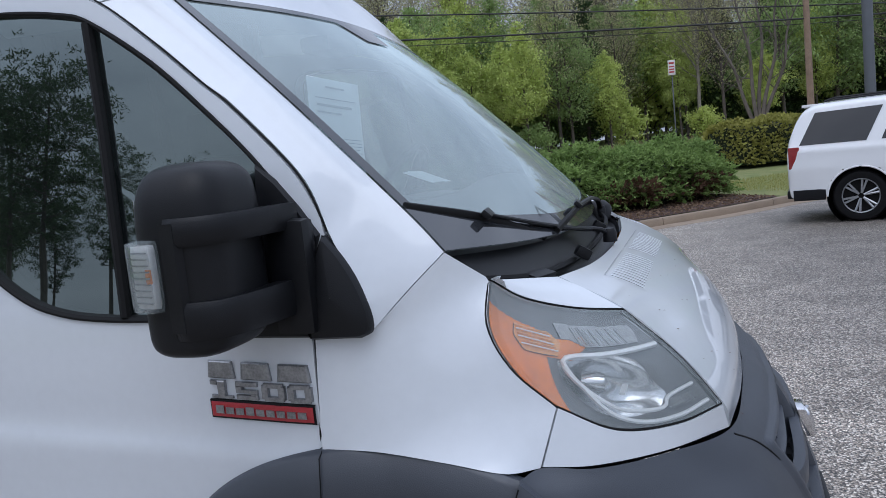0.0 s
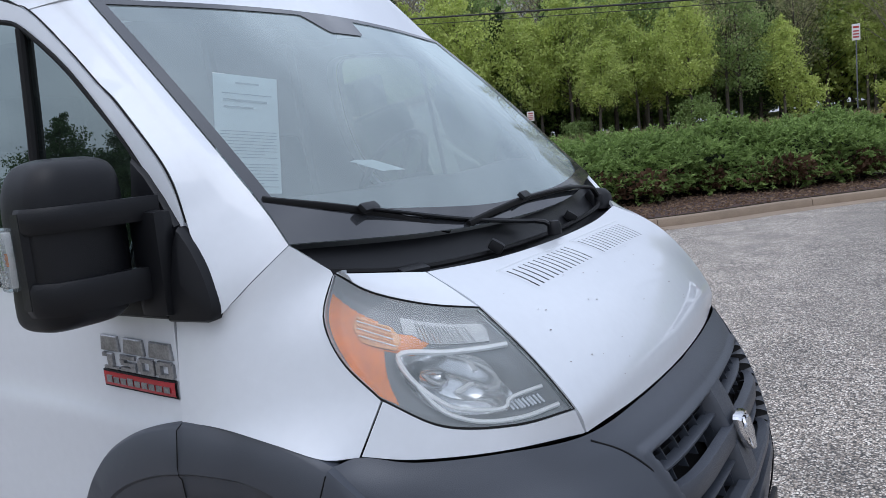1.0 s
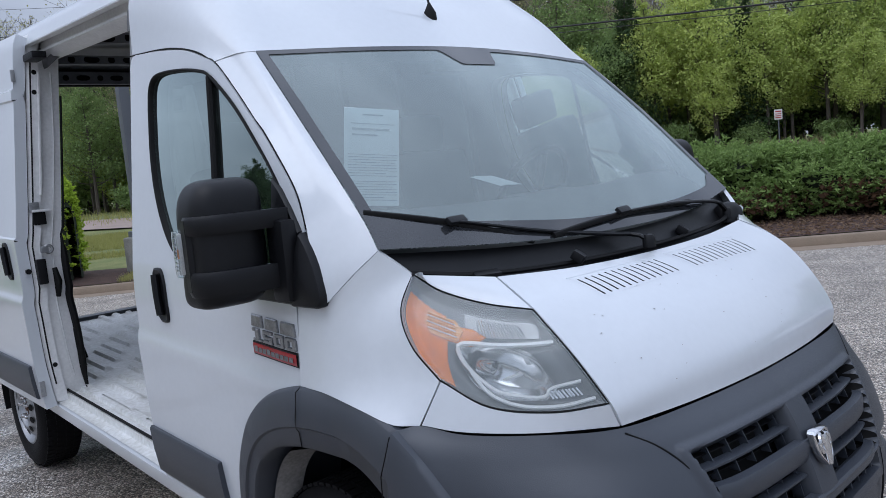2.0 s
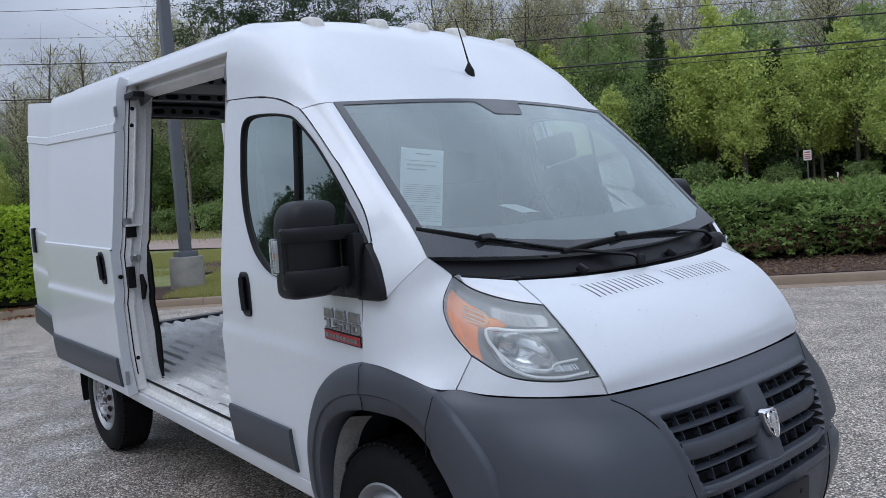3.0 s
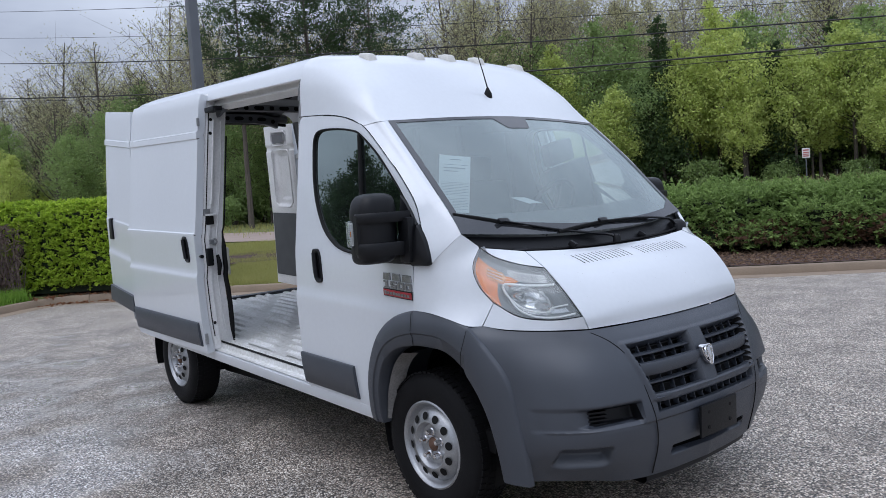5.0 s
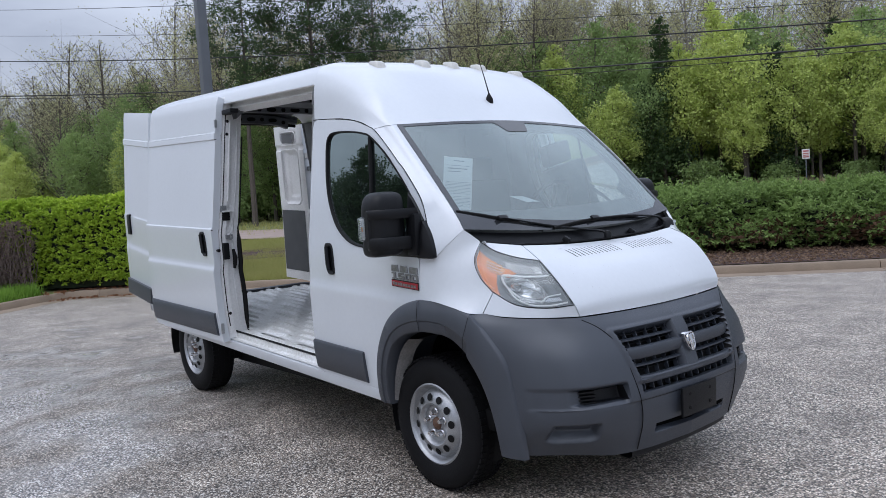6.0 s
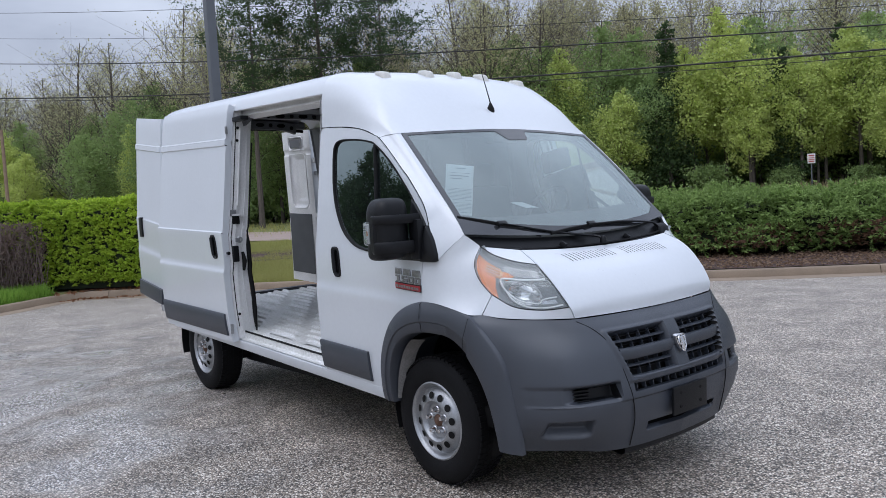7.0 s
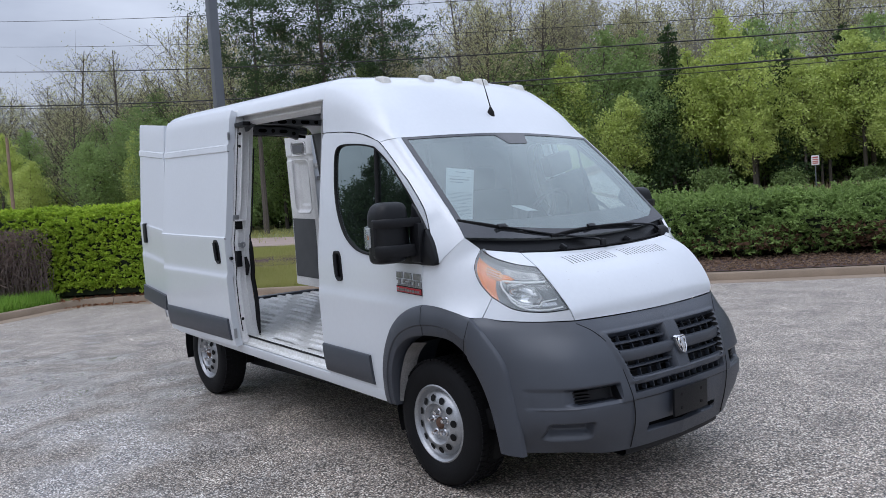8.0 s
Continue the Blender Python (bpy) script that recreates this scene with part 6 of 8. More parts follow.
l.new(wet.outputs["Color"], rr_.inputs["Value"])
l.new(rr_.outputs["Result"], b.inputs["Roughness"])
film = n.new("ShaderNodeMapRange")
film.inputs["To Min"].default_value, film.inputs["To Max"].default_value = 0.65, 1.0
l.new(wet.outputs["Color"], film.inputs["Value"])
l.new(film.outputs["Result"], b.inputs["Specular IOR Level"])
dampr = n.new("ShaderNodeValToRGB")
dampr.color_ramp.elements[0].position, dampr.color_ramp.elements[0].color = 0.47, (1, 1, 1, 1)
dampr.color_ramp.elements[1].position, dampr.color_ramp.elements[1].color = 0.72, (0.95, 0.95, 0.95, 1)
dampr.color_ramp.elements.new(0.56).color = (0.78, 0.78, 0.78, 1)
dampr.color_ramp.elements.new(0.62).color = (0.82, 0.82, 0.82, 1)
l.new(pb.outputs[0], dampr.inputs["Fac"])
dm = n.new("ShaderNodeVectorMath")
dm.operation = "SCALE"
l.new(tone.outputs[2], dm.inputs[0])
l.new(dampr.outputs["Color"], dm.inputs["Scale"])
l.new(dm.outputs[0], b.inputs["Base Color"])
bp_ = n.new("ShaderNodeBump")
bp_.inputs["Strength"].default_value, bp_.inputs["Distance"].default_value = 0.8, 0.008
flat_ = n.new("ShaderNodeMapRange")
flat_.inputs["To Min"].default_value, flat_.inputs["To Max"].default_value = 0.85, 0.10
l.new(wet.outputs["Color"], flat_.inputs["Value"])
l.new(flat_.outputs["Result"], bp_.inputs["Strength"])
bp_.invert = True
l.new(vor.outputs["Distance"], bp_.inputs["Height"])
l.new(bp_.outputs["Normal"], b.inputs["Normal"])
GRASS = material("grass_and_soil", (0.10, 0.14, 0.035), 0.95, vary=0.4, scale=2.2, fine=30, bump=0.05, tint=(0.22, 0.21, 0.08))
MULCH = material("bark_mulch", (0.075, 0.038, 0.026), 0.95, vary=0.6, scale=6, fine=45, bump=0.05, tint=(0.03, 0.017, 0.013))
CONCRETE = material("weathered_concrete", (0.30, 0.23, 0.165), 0.85, vary=0.35, scale=2.5, fine=70, bump=0.02, random_tone=0.25)
DRUM = material("stained_concrete", (0.30, 0.29, 0.26), 0.85, vary=0.4, scale=4, fine=60, bump=0.02)
ROADM = material("pale_road", (0.36, 0.28, 0.24), 0.85, vary=0.2, scale=1.0, fine=60)
POLE = material("grey_painted_steel", (0.13, 0.14, 0.16), 0.5, 0.2, vary=0.15, scale=3)
TIMBER = material("weathered_timber", (0.34, 0.24, 0.17), 0.85, vary=0.4, scale=5, fine=60)

gx = np.r_[-420, -260, np.arange(-150, -62, 12), np.arange(-60, -24, 2.0), np.arange(-24, 14, 0.5), np.arange(14, 62, 2.0), np.arange(64, 150, 12), 260, 420]
gy = np.r_[-420, -260, np.arange(-150, -40, 12), np.arange(-40, -4, 2.0), np.arange(-4, 22, 0.5), np.arange(22, 62, 1.5), np.arange(64, 150, 12), 260, 420]
X, Y = np.meshgrid(gx, gy)
Z = np.where(kerb_distance(X, Y) > 0.95, ground_z(X, Y), -0.06)
ground = new("ground", Geo().grid(np.stack([X, Y, Z], 2)).mesh("ground", GRASS))
tagged(ground, "rough spring grass on a bank rising to woods", "ground", kind="structure")
inner_ring = [(p[0], p[1], 0.0) for p in KERB] + [(0, -90, 0), (90, -90, 0), (90, 41, 0)]
pv_ = Geo().face(inner_ring)
# a low swell of the lot under the van's tail
sw_r, sw_a = np.linspace(0.0, 1.0, 25), np.linspace(0, 2 * np.pi, 65)[:-1]
pv_.grid([[(-3.5 + 3.1 * k * math.cos(a), -0.1 + 3.4 * k * math.sin(a), 0.050 * (0.5 + 0.5 * math.cos(math.pi * k)) ** 0.8 - 0.0015 * k) for a in sw_a] for k in sw_r], wrap_v=True)
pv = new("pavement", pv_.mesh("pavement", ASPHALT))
tagged(pv, "worn grey asphalt parking lot with damp patches", "asphalt", kind="structure")

# kerb stones
def offset(pts, d):
    t = np.gradient(pts, axis=0)
    t /= np.linalg.norm(t, axis=1)[:, None]
    return pts + d * np.stack([t[:, 1], -t[:, 0]], 1)


kc = curve(KERB, 900)
kerb = thing("kerb", "weathered concrete kerb stones with dark joints", "kerb")
kerb["kind"] = "structure"
seg = np.r_[0, np.cumsum(np.linalg.norm(np.diff(kc, axis=0), axis=1))]
stone_len = 2.95
k_i = 0
while (k_i + 1) * stone_len < seg[-1]:
    w_ = np.linspace(k_i * stone_len + 0.006, (k_i + 1) * stone_len - 0.006, 9)
    pl = np.stack([np.interp(w_, seg, kc[:, 0]), np.interp(w_, seg, kc[:, 1])], 1)
    rows = []
    for d, z in ((-0.35, -0.02), (-0.33, 0.006), (0.0, 0.012), (0.015, 0.11), (0.035, 0.135), (0.15, 0.14), (0.165, 0.12), (0.165, -0.05)):
        q = offset(pl, d)
        rows.append([(a_, b_, z) for a_, b_ in q])
    g = Geo().grid(rows)
    g.face([r[0] for r in rows])
    g.face([r[-1] for r in rows][::-1])
    part("kerb_stone", g, CONCRETE, kerb)
    k_i += 1

# mulch beds
def strip(name, d0, d1, s0, s1, lift, mat, label, cat, n_=80, m_=10):
    """A band of ground between two distances behind the kerb, between two lengths along it."""
    w_ = np.linspace(s0, s1, n_)
    pl = np.stack([np.interp(w_, seg, kc[:, 0]), np.interp(w_, seg, kc[:, 1])], 1)
    rows_ = np.array([offset(pl, d) for d in np.linspace(d0, d1, m_)])
    z_ = np.maximum(ground_z(rows_[:, :, 0], rows_[:, :, 1]), 0.11) + lift
    ob_ = new(name, Geo().grid(np.concatenate([rows_, z_[:, :, None]], 2)).mesh(name, mat))
    return tagged(ob_, label, cat, kind="structure")


def along(x, y):
    k = np.argmin(np.hypot(kc[:, 0] - x, kc[:, 1] - y))
    return seg[k]


strip("verge", 0.155, 1.75, 1.0, seg[-1] - 1.0, 0.008, GRASS, "strip of grass along the back of the kerb", "grass", 400, 6)
s_hedge0, s_hedge1 = along(2.3, 14.75), along(-7.6, 6.2)
strip("mulch_bed", 0.17, 4.6, s_hedge0, s_hedge1, 0.03, MULCH, "dark bark mulch bed behind the kerb", "mulch")
strip("mulch_bed", 0.17, 2.3, along(-12.0, 2.9), along(-14.05, 0.75), 0.03, MULCH, "dark bark mulch bed behind the kerb", "mulch", 24)
across = np.array([[np.array((-17.2, 6.6)) + a_ * np.array((0.44, 0.89)) + b_ * np.array((-0.89, 0.44)) for b_ in np.linspace(-1.7, 1.7, 9)] for a_ in np.linspace(-1.2, 5.0, 12)])
mulch_strip = new("mulch_bed", Geo().grid(np.concatenate([across, (ground_z(across[:, :, 0], across[:, :, 1]) + 0.05)[:, :, None]], 2)).mesh("mulch_bed", MULCH))
tagged(mulch_strip, "strip of bark mulch across the grass", "mulch", kind="structure")
# the public road behind
ro = curve([(-95, -22), (-60, -2.5), (-40, 8.5), (-21, 16), (-8, 24), (6, 33.5), (25, 47), (60, 72)], 120)
road_rows = np.array([offset(ro, d) for d in np.linspace(-3.2, 3.2, 9)])
rz = np.repeat(ground_z(ro[:, 0], ro[:, 1])[None], 9, 0)
rz = np.maximum(ground_z(road_rows[:, :, 0], road_rows[:, :, 1]), rz) + 0.02
road = new("road", Geo().grid(np.concatenate([road_rows, rz[:, :, None]], 2)).mesh("road", ROADM))
tagged(road, "pale two-lane road behind the hedges", "road", kind="structure")

# a second road on the open side of the lot, mirrored in the side windows
ro2 = curve([(-90, -14), (-45, -22), (-18, -24.5), (12, -24.0), (60, -20)], 60)
r2 = np.array([offset(ro2, d) for d in np.linspace(-4.5, 4.5, 5)])
r2z = np.maximum(ground_z(r2[:, :, 0], r2[:, :, 1]), 0.0) + 0.03
tagged(new("road", Geo().grid(np.concatenate([r2, r2z[:, :, None]], 2)).mesh("road", ROADM)), "pale road on the open side of the lot", "road", kind="structure")

# ---- foliage tools ----


def leaf_material(name, a, b_, gloss=0.55):
    m = material(name, a, gloss, vary=0.4, scale=2.0, fine=25, tint=b_, island=0.7, random_tone=0.5, spec=0.10)
    n_, l_ = m.node_tree.nodes, m.node_tree.links
    bs, out_ = n_["Principled BSDF"], n_["Material Output"]
    tl, mx_ = n_.new("ShaderNodeBsdfTranslucent"), n_.new("ShaderNodeMixShader")
    l_.new(bs.inputs["Base Color"].links[0].from_socket, tl.inputs["Color"])
    mx_.inputs["Fac"].default_value = 0.4
    l_.new(bs.outputs[0], mx_.inputs[1])
    l_.new(tl.outputs[0], mx_.inputs[2])
    l_.new(mx_.outputs[0], out_.inputs["Surface"])
    return m


LEAF_LIGHT = leaf_material("young_leaf", (0.66, 0.73, 0.21), (0.34, 0.42, 0.135))
LEAF_MID = leaf_material("green_leaf", (0.40, 0.51, 0.185), (0.15, 0.23, 0.09))
LEAF_OLIVE = leaf_material("budding_leaf", (0.52, 0.53, 0.24), (0.42, 0.38, 0.25))
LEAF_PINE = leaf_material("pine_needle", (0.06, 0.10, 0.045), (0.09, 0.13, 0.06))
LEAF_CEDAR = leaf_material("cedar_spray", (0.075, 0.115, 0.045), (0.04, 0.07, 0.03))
LEAF_BOX = leaf_material("bright_hedge_leaf", (0.66, 0.80, 0.09), (0.12, 0.24, 0.03))
LEAF_JUNI = leaf_material("juniper_spray", (0.36, 0.49, 0.15), (0.06, 0.105, 0.035))
TWIG_DEAD = leaf_material("dry_twig", (0.24, 0.18, 0.15), (0.12, 0.085, 0.07))
BARK = material("bark", (0.12, 0.10, 0.085), 0.9, vary=0.4, scale=4, fine=40, bump=0.03)
BARK_PALE = material("pale_bark", (0.32, 0.285, 0.245), 0.9, vary=0.4, scale=4, fine=40)


def leaves(centres, size, rng_, long=1.0, flat=0.0, normal=None):
    """A cloud of small folded leaf clumps, one quad pair each."""
    c = np.asarray(centres, float)
    k = len(c)
    d1 = rng_.normal(size=(k, 3))
    if normal is not None:
        d1 = d1 + normal
    d1[:, 2] *= 1 - flat
    d1 /= np.linalg.norm(d1, axis=1)[:, None] + 1e-9
    d2 = np.cross(d1, rng_.normal(size=(k, 3)))
    d2 /= np.linalg.norm(d2, axis=1)[:, None] + 1e-9
    s = size * rng_.uniform(0.6, 1.4, (k, 1))
    a = d1 * s * long
    w = d2 * s * 0.5
    v = np.stack([c - 0.15 * a, c + 0.35 * a + w, c + a, c + 0.35 * a - w], 1).reshape(-1, 3)
    f = np.arange(4 * k).reshape(-1, 4)
    return v, f


def leaf_mesh(name, v, f, mat):
    me = bpy.data.meshes.new(name)
    me.from_pydata(v.tolist(), [], f.tolist())
    me.materials.append(mat)
    me.update()
    return me


def tree_parts(rng_, height, spread, first, limbs, n_leaf, leaf_size, shape, twigs=2, trunk_r=0.16, lean=0.04, rise=(0.25, 0.75), top=0.96, leaf_long=1.0, scatter=0.17, layer=0.75):
    """Trunk, limbs and leaf places. shape(t): crown radius factor at height fraction t."""
    wood = Geo()
    bend = rng_.normal(size=2) * lean * height
    tz = np.linspace(0, 1, 12)
    axis = np.stack([bend[0] * tz**2, bend[1] * tz**2, tz * height * top], 1)
    axis[:, :2] += np.cumsum(rng_.normal(size=(12, 2)) * 0.012 * height / 12, 0)
    wood.tube(axis, trunk_r * (1 - 0.93 * tz) + 0.012, 7)
    spots, weights = [], []
    for k in range(limbs):
        t = first + (0.97 - first) * ((k + rng_.uniform(0, 1)) / limbs)
        base = np.array([np.interp(t, tz, axis[:, q]) for q in range(3)])
        ang = k * 2.4 + rng_.uniform(-0.5, 0.5)
        ln = spread * shape(t) * rng_.uniform(0.75, 1.15)
        lift = rng_.uniform(*rise) * ln
        tip = base + np.array((math.cos(ang) * ln, math.sin(ang) * ln, lift))
        midp = (base + tip) / 2 + rng_.normal(size=3) * 0.08 * ln - np.array((0, 0, 0.08 * ln))
        ln_pts = curve([base, midp, tip], 7)
        wood.tube(ln_pts, np.linspace(max(0.012, trunk_r * 0.36 * (1.1 - t)), 0.006, 7), 5, caps=False)
        for q in range(twigs):
            s_ = rng_.uniform(0.35, 1.0)
            b0 = ln_pts[int(s_ * 6)]
            tp = b0 + rng_.normal(size=3) * 0.30 * ln + np.array((0, 0, 0.18 * ln))
            wood.tube(line([b0, (b0 + tp) / 2 + rng_.normal(size=3) * 0.03 * ln, tp], 4), np.array((0.010, 0.008, 0.005, 0.003)), 4, caps=False)
            spots.append(tp)
            weights.append(ln)
            spots.append((b0 + tp) / 2)
            weights.append(ln)
        spots.append(tip)
        weights.append(ln)
        spots.append(ln_pts[4])
        weights.append(ln)
    spots, weights = np.array(spots), np.array(weights)
    pick = rng_.choice(len(spots), n_leaf, p=weights / weights.sum())
    cen = spots[pick] + rng_.normal(size=(n_leaf, 3)) * (scatter * weights[pick] + 0.05)[:, None] * np.array((1, 1, layer))
    v, f = leaves(cen, leaf_size, rng_, leaf_long)
    return wood, v, f


SPECIES = {}


def species(key, name, label, seed, mat, bark, cat="tree", **kw):
    rng_ = np.random.default_rng(seed)
    wood, v, f = tree_parts(rng_, **kw)
    t_ = thing(name, label, cat, "woodland plants: " + name.replace("_", " "))
    part("trunk", wood, bark, t_)
    cr = new("crown", leaf_mesh("crown", v, f, mat))
    cr.parent = t_
    SPECIES.setdefault(key, []).append(t_)


oval = lambda t: max(0.15, math.sin(math.pi * min(1, max(0, (t - 0.05) / 0.95)) ** 0.8))
cone = lambda t: max(0.08, 1.15 - t)
pine_top = lambda t: 0.35 + 0.9 * math.sin(math.pi * min(1, max(0.0, (t - 0.45) / 0.6)))
for k in range(4):
    species("light", "leafy_tree", "young broadleaf tree with bright yellow-green spring leaves", 10 + k, LEAF_LIGHT, BARK, height=9.0 + k, spread=1.55, rise=(0.5, 1.1), top=0.88, first=0.27, limbs=44, n_leaf=9500, leaf_size=0.112, shape=oval, trunk_r=0.11)
for k in range(4):
    species("mid", "leafy_tree", "broadleaf tree with full mid-green leaves", 30 + k, LEAF_MID, BARK, height=10 + k, spread=2.4, rise=(0.4, 0.9), top=0.90, first=0.22, limbs=50, n_leaf=11000, leaf_size=0.12, shape=oval, trunk_r=0.15)
for k in range(4):
    species("bare", "budding_tree", "tall tree with bare twigs and sparse olive buds", 50 + k, LEAF_OLIVE, BARK_PALE if k % 2 else BARK, height=16 + k, spread=2.6, rise=(0.9, 1.7), top=0.76, first=0.28, limbs=74, n_leaf=5400, leaf_size=0.085, scatter=0.095, shape=oval, twigs=8, trunk_r=0.14)
for k in range(4):
    species("winter", "bare_tree", "tall tree with dark bare branches and few buds", 150 + k, LEAF_OLIVE, BARK, height=15 + k, spread=3.1, rise=(0.8, 1.6), top=0.78, first=0.20, limbs=52, n_leaf=2600, leaf_size=0.085, scatter=0.10, shape=oval, twigs=9, trunk_r=0.19)
for k in range(3):
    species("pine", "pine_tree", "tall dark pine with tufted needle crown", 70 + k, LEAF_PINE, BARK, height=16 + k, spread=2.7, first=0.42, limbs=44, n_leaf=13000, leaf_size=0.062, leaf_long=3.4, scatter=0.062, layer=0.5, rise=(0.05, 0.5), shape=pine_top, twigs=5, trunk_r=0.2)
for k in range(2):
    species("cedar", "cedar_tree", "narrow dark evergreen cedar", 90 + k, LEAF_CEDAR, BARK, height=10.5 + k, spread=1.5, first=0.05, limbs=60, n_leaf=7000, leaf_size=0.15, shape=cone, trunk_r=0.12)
for k in range(2):
    species("shrub", "wild_shrub", "low green shrub at the wood's edge", 110 + k, LEAF_MID, BARK, cat="shrub", height=2.6, spread=1.5, first=0.05, limbs=26, n_leaf=3200, leaf_size=0.13, shape=oval, trunk_r=0.04)
for k in range(2):
    species("thicket", "wild_shrub", "low bright shrub at the wood's edge", 120 + k, LEAF_LIGHT, BARK, cat="shrub", height=3.4, spread=1.6, first=0.05, limbs=26, n_leaf=3000, leaf_size=0.14, shape=oval, trunk_r=0.04)
species("screen", "pine_tree", "dense dark pine across the lot", 140, LEAF_PINE, BARK, height=16, spread=2.8, first=0.18, limbs=60, n_leaf=26000, leaf_size=0.105, leaf_long=2.0, shape=oval, twigs=3, trunk_r=0.2)
species("screen", "pine_tree", "dense dark pine across the lot", 141, LEAF_PINE, BARK, height=14, spread=2.6, first=0.22, limbs=56, n_leaf=24000, leaf_size=0.105, leaf_long=2.0, shape=oval, twigs=3, trunk_r=0.2)
used = set()


def plant(key, x, y, scale_=1.0, rng_=random):
    src_ = SPECIES[key][rng_.randrange(len(SPECIES[key]))]
    z = float(ground_z(x, y)) - 0.05
    m = pose(x, y, z, 0, 0, rng_.uniform(0, 360))
    if src_ not in used:
        used.add(src_)
        src_.matrix_world = m
        src_.scale = (scale_,) * 3
        return src_
    ob_ = copy_thing(src_, m)
    ob_.scale = (scale_,) * 3
    return ob_


pr_ = random.Random(8)
# the wood's edge, along the far side of the road
edge = curve([(-86, 6), (-58, 12), (-42, 19), (-30, 26), (-18, 35), (-6, 42), (8, 49), (26, 58), (50, 74)], 240)
el = np.r_[0, np.cumsum(np.linalg.norm(np.diff(edge, axis=0), axis=1))]


def wood_row(back, gap, mix, lo, hi, s0=0.0, s1=1.0):
    s_ = el[-1] * s0
    while s_ < el[-1] * s1:
        p = np.array((np.interp(s_, el, edge[:, 0]), np.interp(s_, el, edge[:, 1])))
        k = min(len(edge) - 2, int(np.searchsorted(el, s_)))
        t_ = edge[k + 1] - edge[k]
        t_ = t_ / np.linalg.norm(t_)
        nrm_ = np.array((-t_[1], t_[0]))
        q = p + nrm_ * (back + pr_.uniform(-1.5, 1.5)) + t_ * pr_.uniform(-0.8, 0.8)
        plant(pr_.choice(mix), q[0], q[1], pr_.uniform(lo, hi), pr_)
        s_ += gap * pr_.uniform(0.7, 1.3)


wood_row(0, 1.7, ["light", "light", "mid", "light", "light", "mid"], 0.62, 0.95, 0.42, 0.57)
wood_row(0, 1.8, ["mid", "light", "mid", "bare"], 0.60, 0.90, 0.57, 1.0)
wood_row(3.0, 1.9, ["mid", "light", "light", "mid"], 0.75, 1.05, 0.40, 0.57)
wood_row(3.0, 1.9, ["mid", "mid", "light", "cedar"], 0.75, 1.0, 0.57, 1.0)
# cedars mixed in behind, added to darken the wood as if shaded inside
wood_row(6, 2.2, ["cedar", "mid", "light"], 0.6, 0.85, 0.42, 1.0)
wood_row(7, 3.4, ["bare"], 0.85, 1.1, 0.42, 1.0)
wood_row(11, 3.8, ["bare", "bare", "light"], 0.95, 1.15, 0.42, 1.0)
wood_row(16, 4.2, ["bare"], 0.95, 1.1, 0.42, 1.0)
wood_row(6, 3.4, ["winter"], 0.95, 1.2, 0.0, 0.42)
wood_row(11, 3.4, ["winter", "bare", "mid"], 1.05, 1.25, 0.0, 0.42)
wood_row(0, 3.0, ["winter", "mid", "bare", "light"], 0.70, 1.0, 0.0, 0.42)
wood_row(4, 3.0, ["winter", "mid", "mid"], 0.75, 1.0, 0.0, 0.42)
# cedars again added for a shaded depth behind the bare trees
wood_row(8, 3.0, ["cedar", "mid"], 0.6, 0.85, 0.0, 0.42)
wood_row(-1.5, 5.0, ["shrub", "thicket", "shrub"], 0.4, 0.75, 0.0, 1.0)
wood_row(6, 2.2, ["shrub", "shrub", "thicket"], 1.0, 1.7, 0.0, 1.0)
wood_row(13, 2.4, ["shrub"], 1.5, 2.0, 0.0, 1.0)
wood_row(20, 2.6, ["shrub", "mid"], 1.0, 1.3, 0.0, 0.42)
wood_row(20, 2.4, ["shrub", "shrub", "mid"], 0.7, 1.0, 0.42, 1.0)
wood_row(25, 1.9, ["shrub"], 1.5, 2.2, 0.0, 1.0)
wood_row(14, 2.6, ["mid", "bare"], 0.95, 1.2, 0.36, 0.48)
wood_row(-1.5, 2.2, ["light"], 0.62, 0.80, 0.485, 0.56)
# pines that show above the van
for x, y, s_ in ((-37.7, 16.6, 0.84), (-36.2, 20.2, 0.97), (-34.3, 23.0, 0.82)):
    plant("pine", x, y, s_, pr_)
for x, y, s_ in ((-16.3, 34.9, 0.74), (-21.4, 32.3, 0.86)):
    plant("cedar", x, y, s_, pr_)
# trees on the open side of the lot, seen mirrored in the windows
for k in range(34):
    plant("pine", -52 + 2.7 * k + pr_.uniform(-1.0, 1.0), -33 - pr_.uniform(0, 9), pr_.uniform(0.52, 0.72), pr_)
for k in (0, 1, 4, 5, 6, 9, 12, 13, 15):
    plant("screen" if k > 1 else "pine", -15.5 - 2.4 * k + pr_.uniform(-0.8, 0.8), -15.5 - 0.75 * k - pr_.uniform(0, 3), pr_.uniform(0.50, 0.66), pr_)
for k in range(14):
    plant("shrub", -48 + 6.0 * k, -44 - pr_.uniform(0, 3), pr_.uniform(0.5, 0.9), pr_)
FORKBARK = material("grey_brown_bark", (0.19, 0.165, 0.135), 0.9, vary=0.5, scale=4, fine=40)
fk = thing("forked_tree", "pale leafless tree forking into crooked stems", "tree", at=(2.75, 30.8, float(ground_z(2.75, 30.8)) - 0.2))
stem = part("trunk", Geo().tube(curve([(0, 0, 0), (0.05, -0.05, 0.6), (0.0, 0.0, 1.3)], 8), np.linspace(0.19, 0.14, 8), 9), FORKBARK, fk)
fr_ = np.random.default_rng(77)
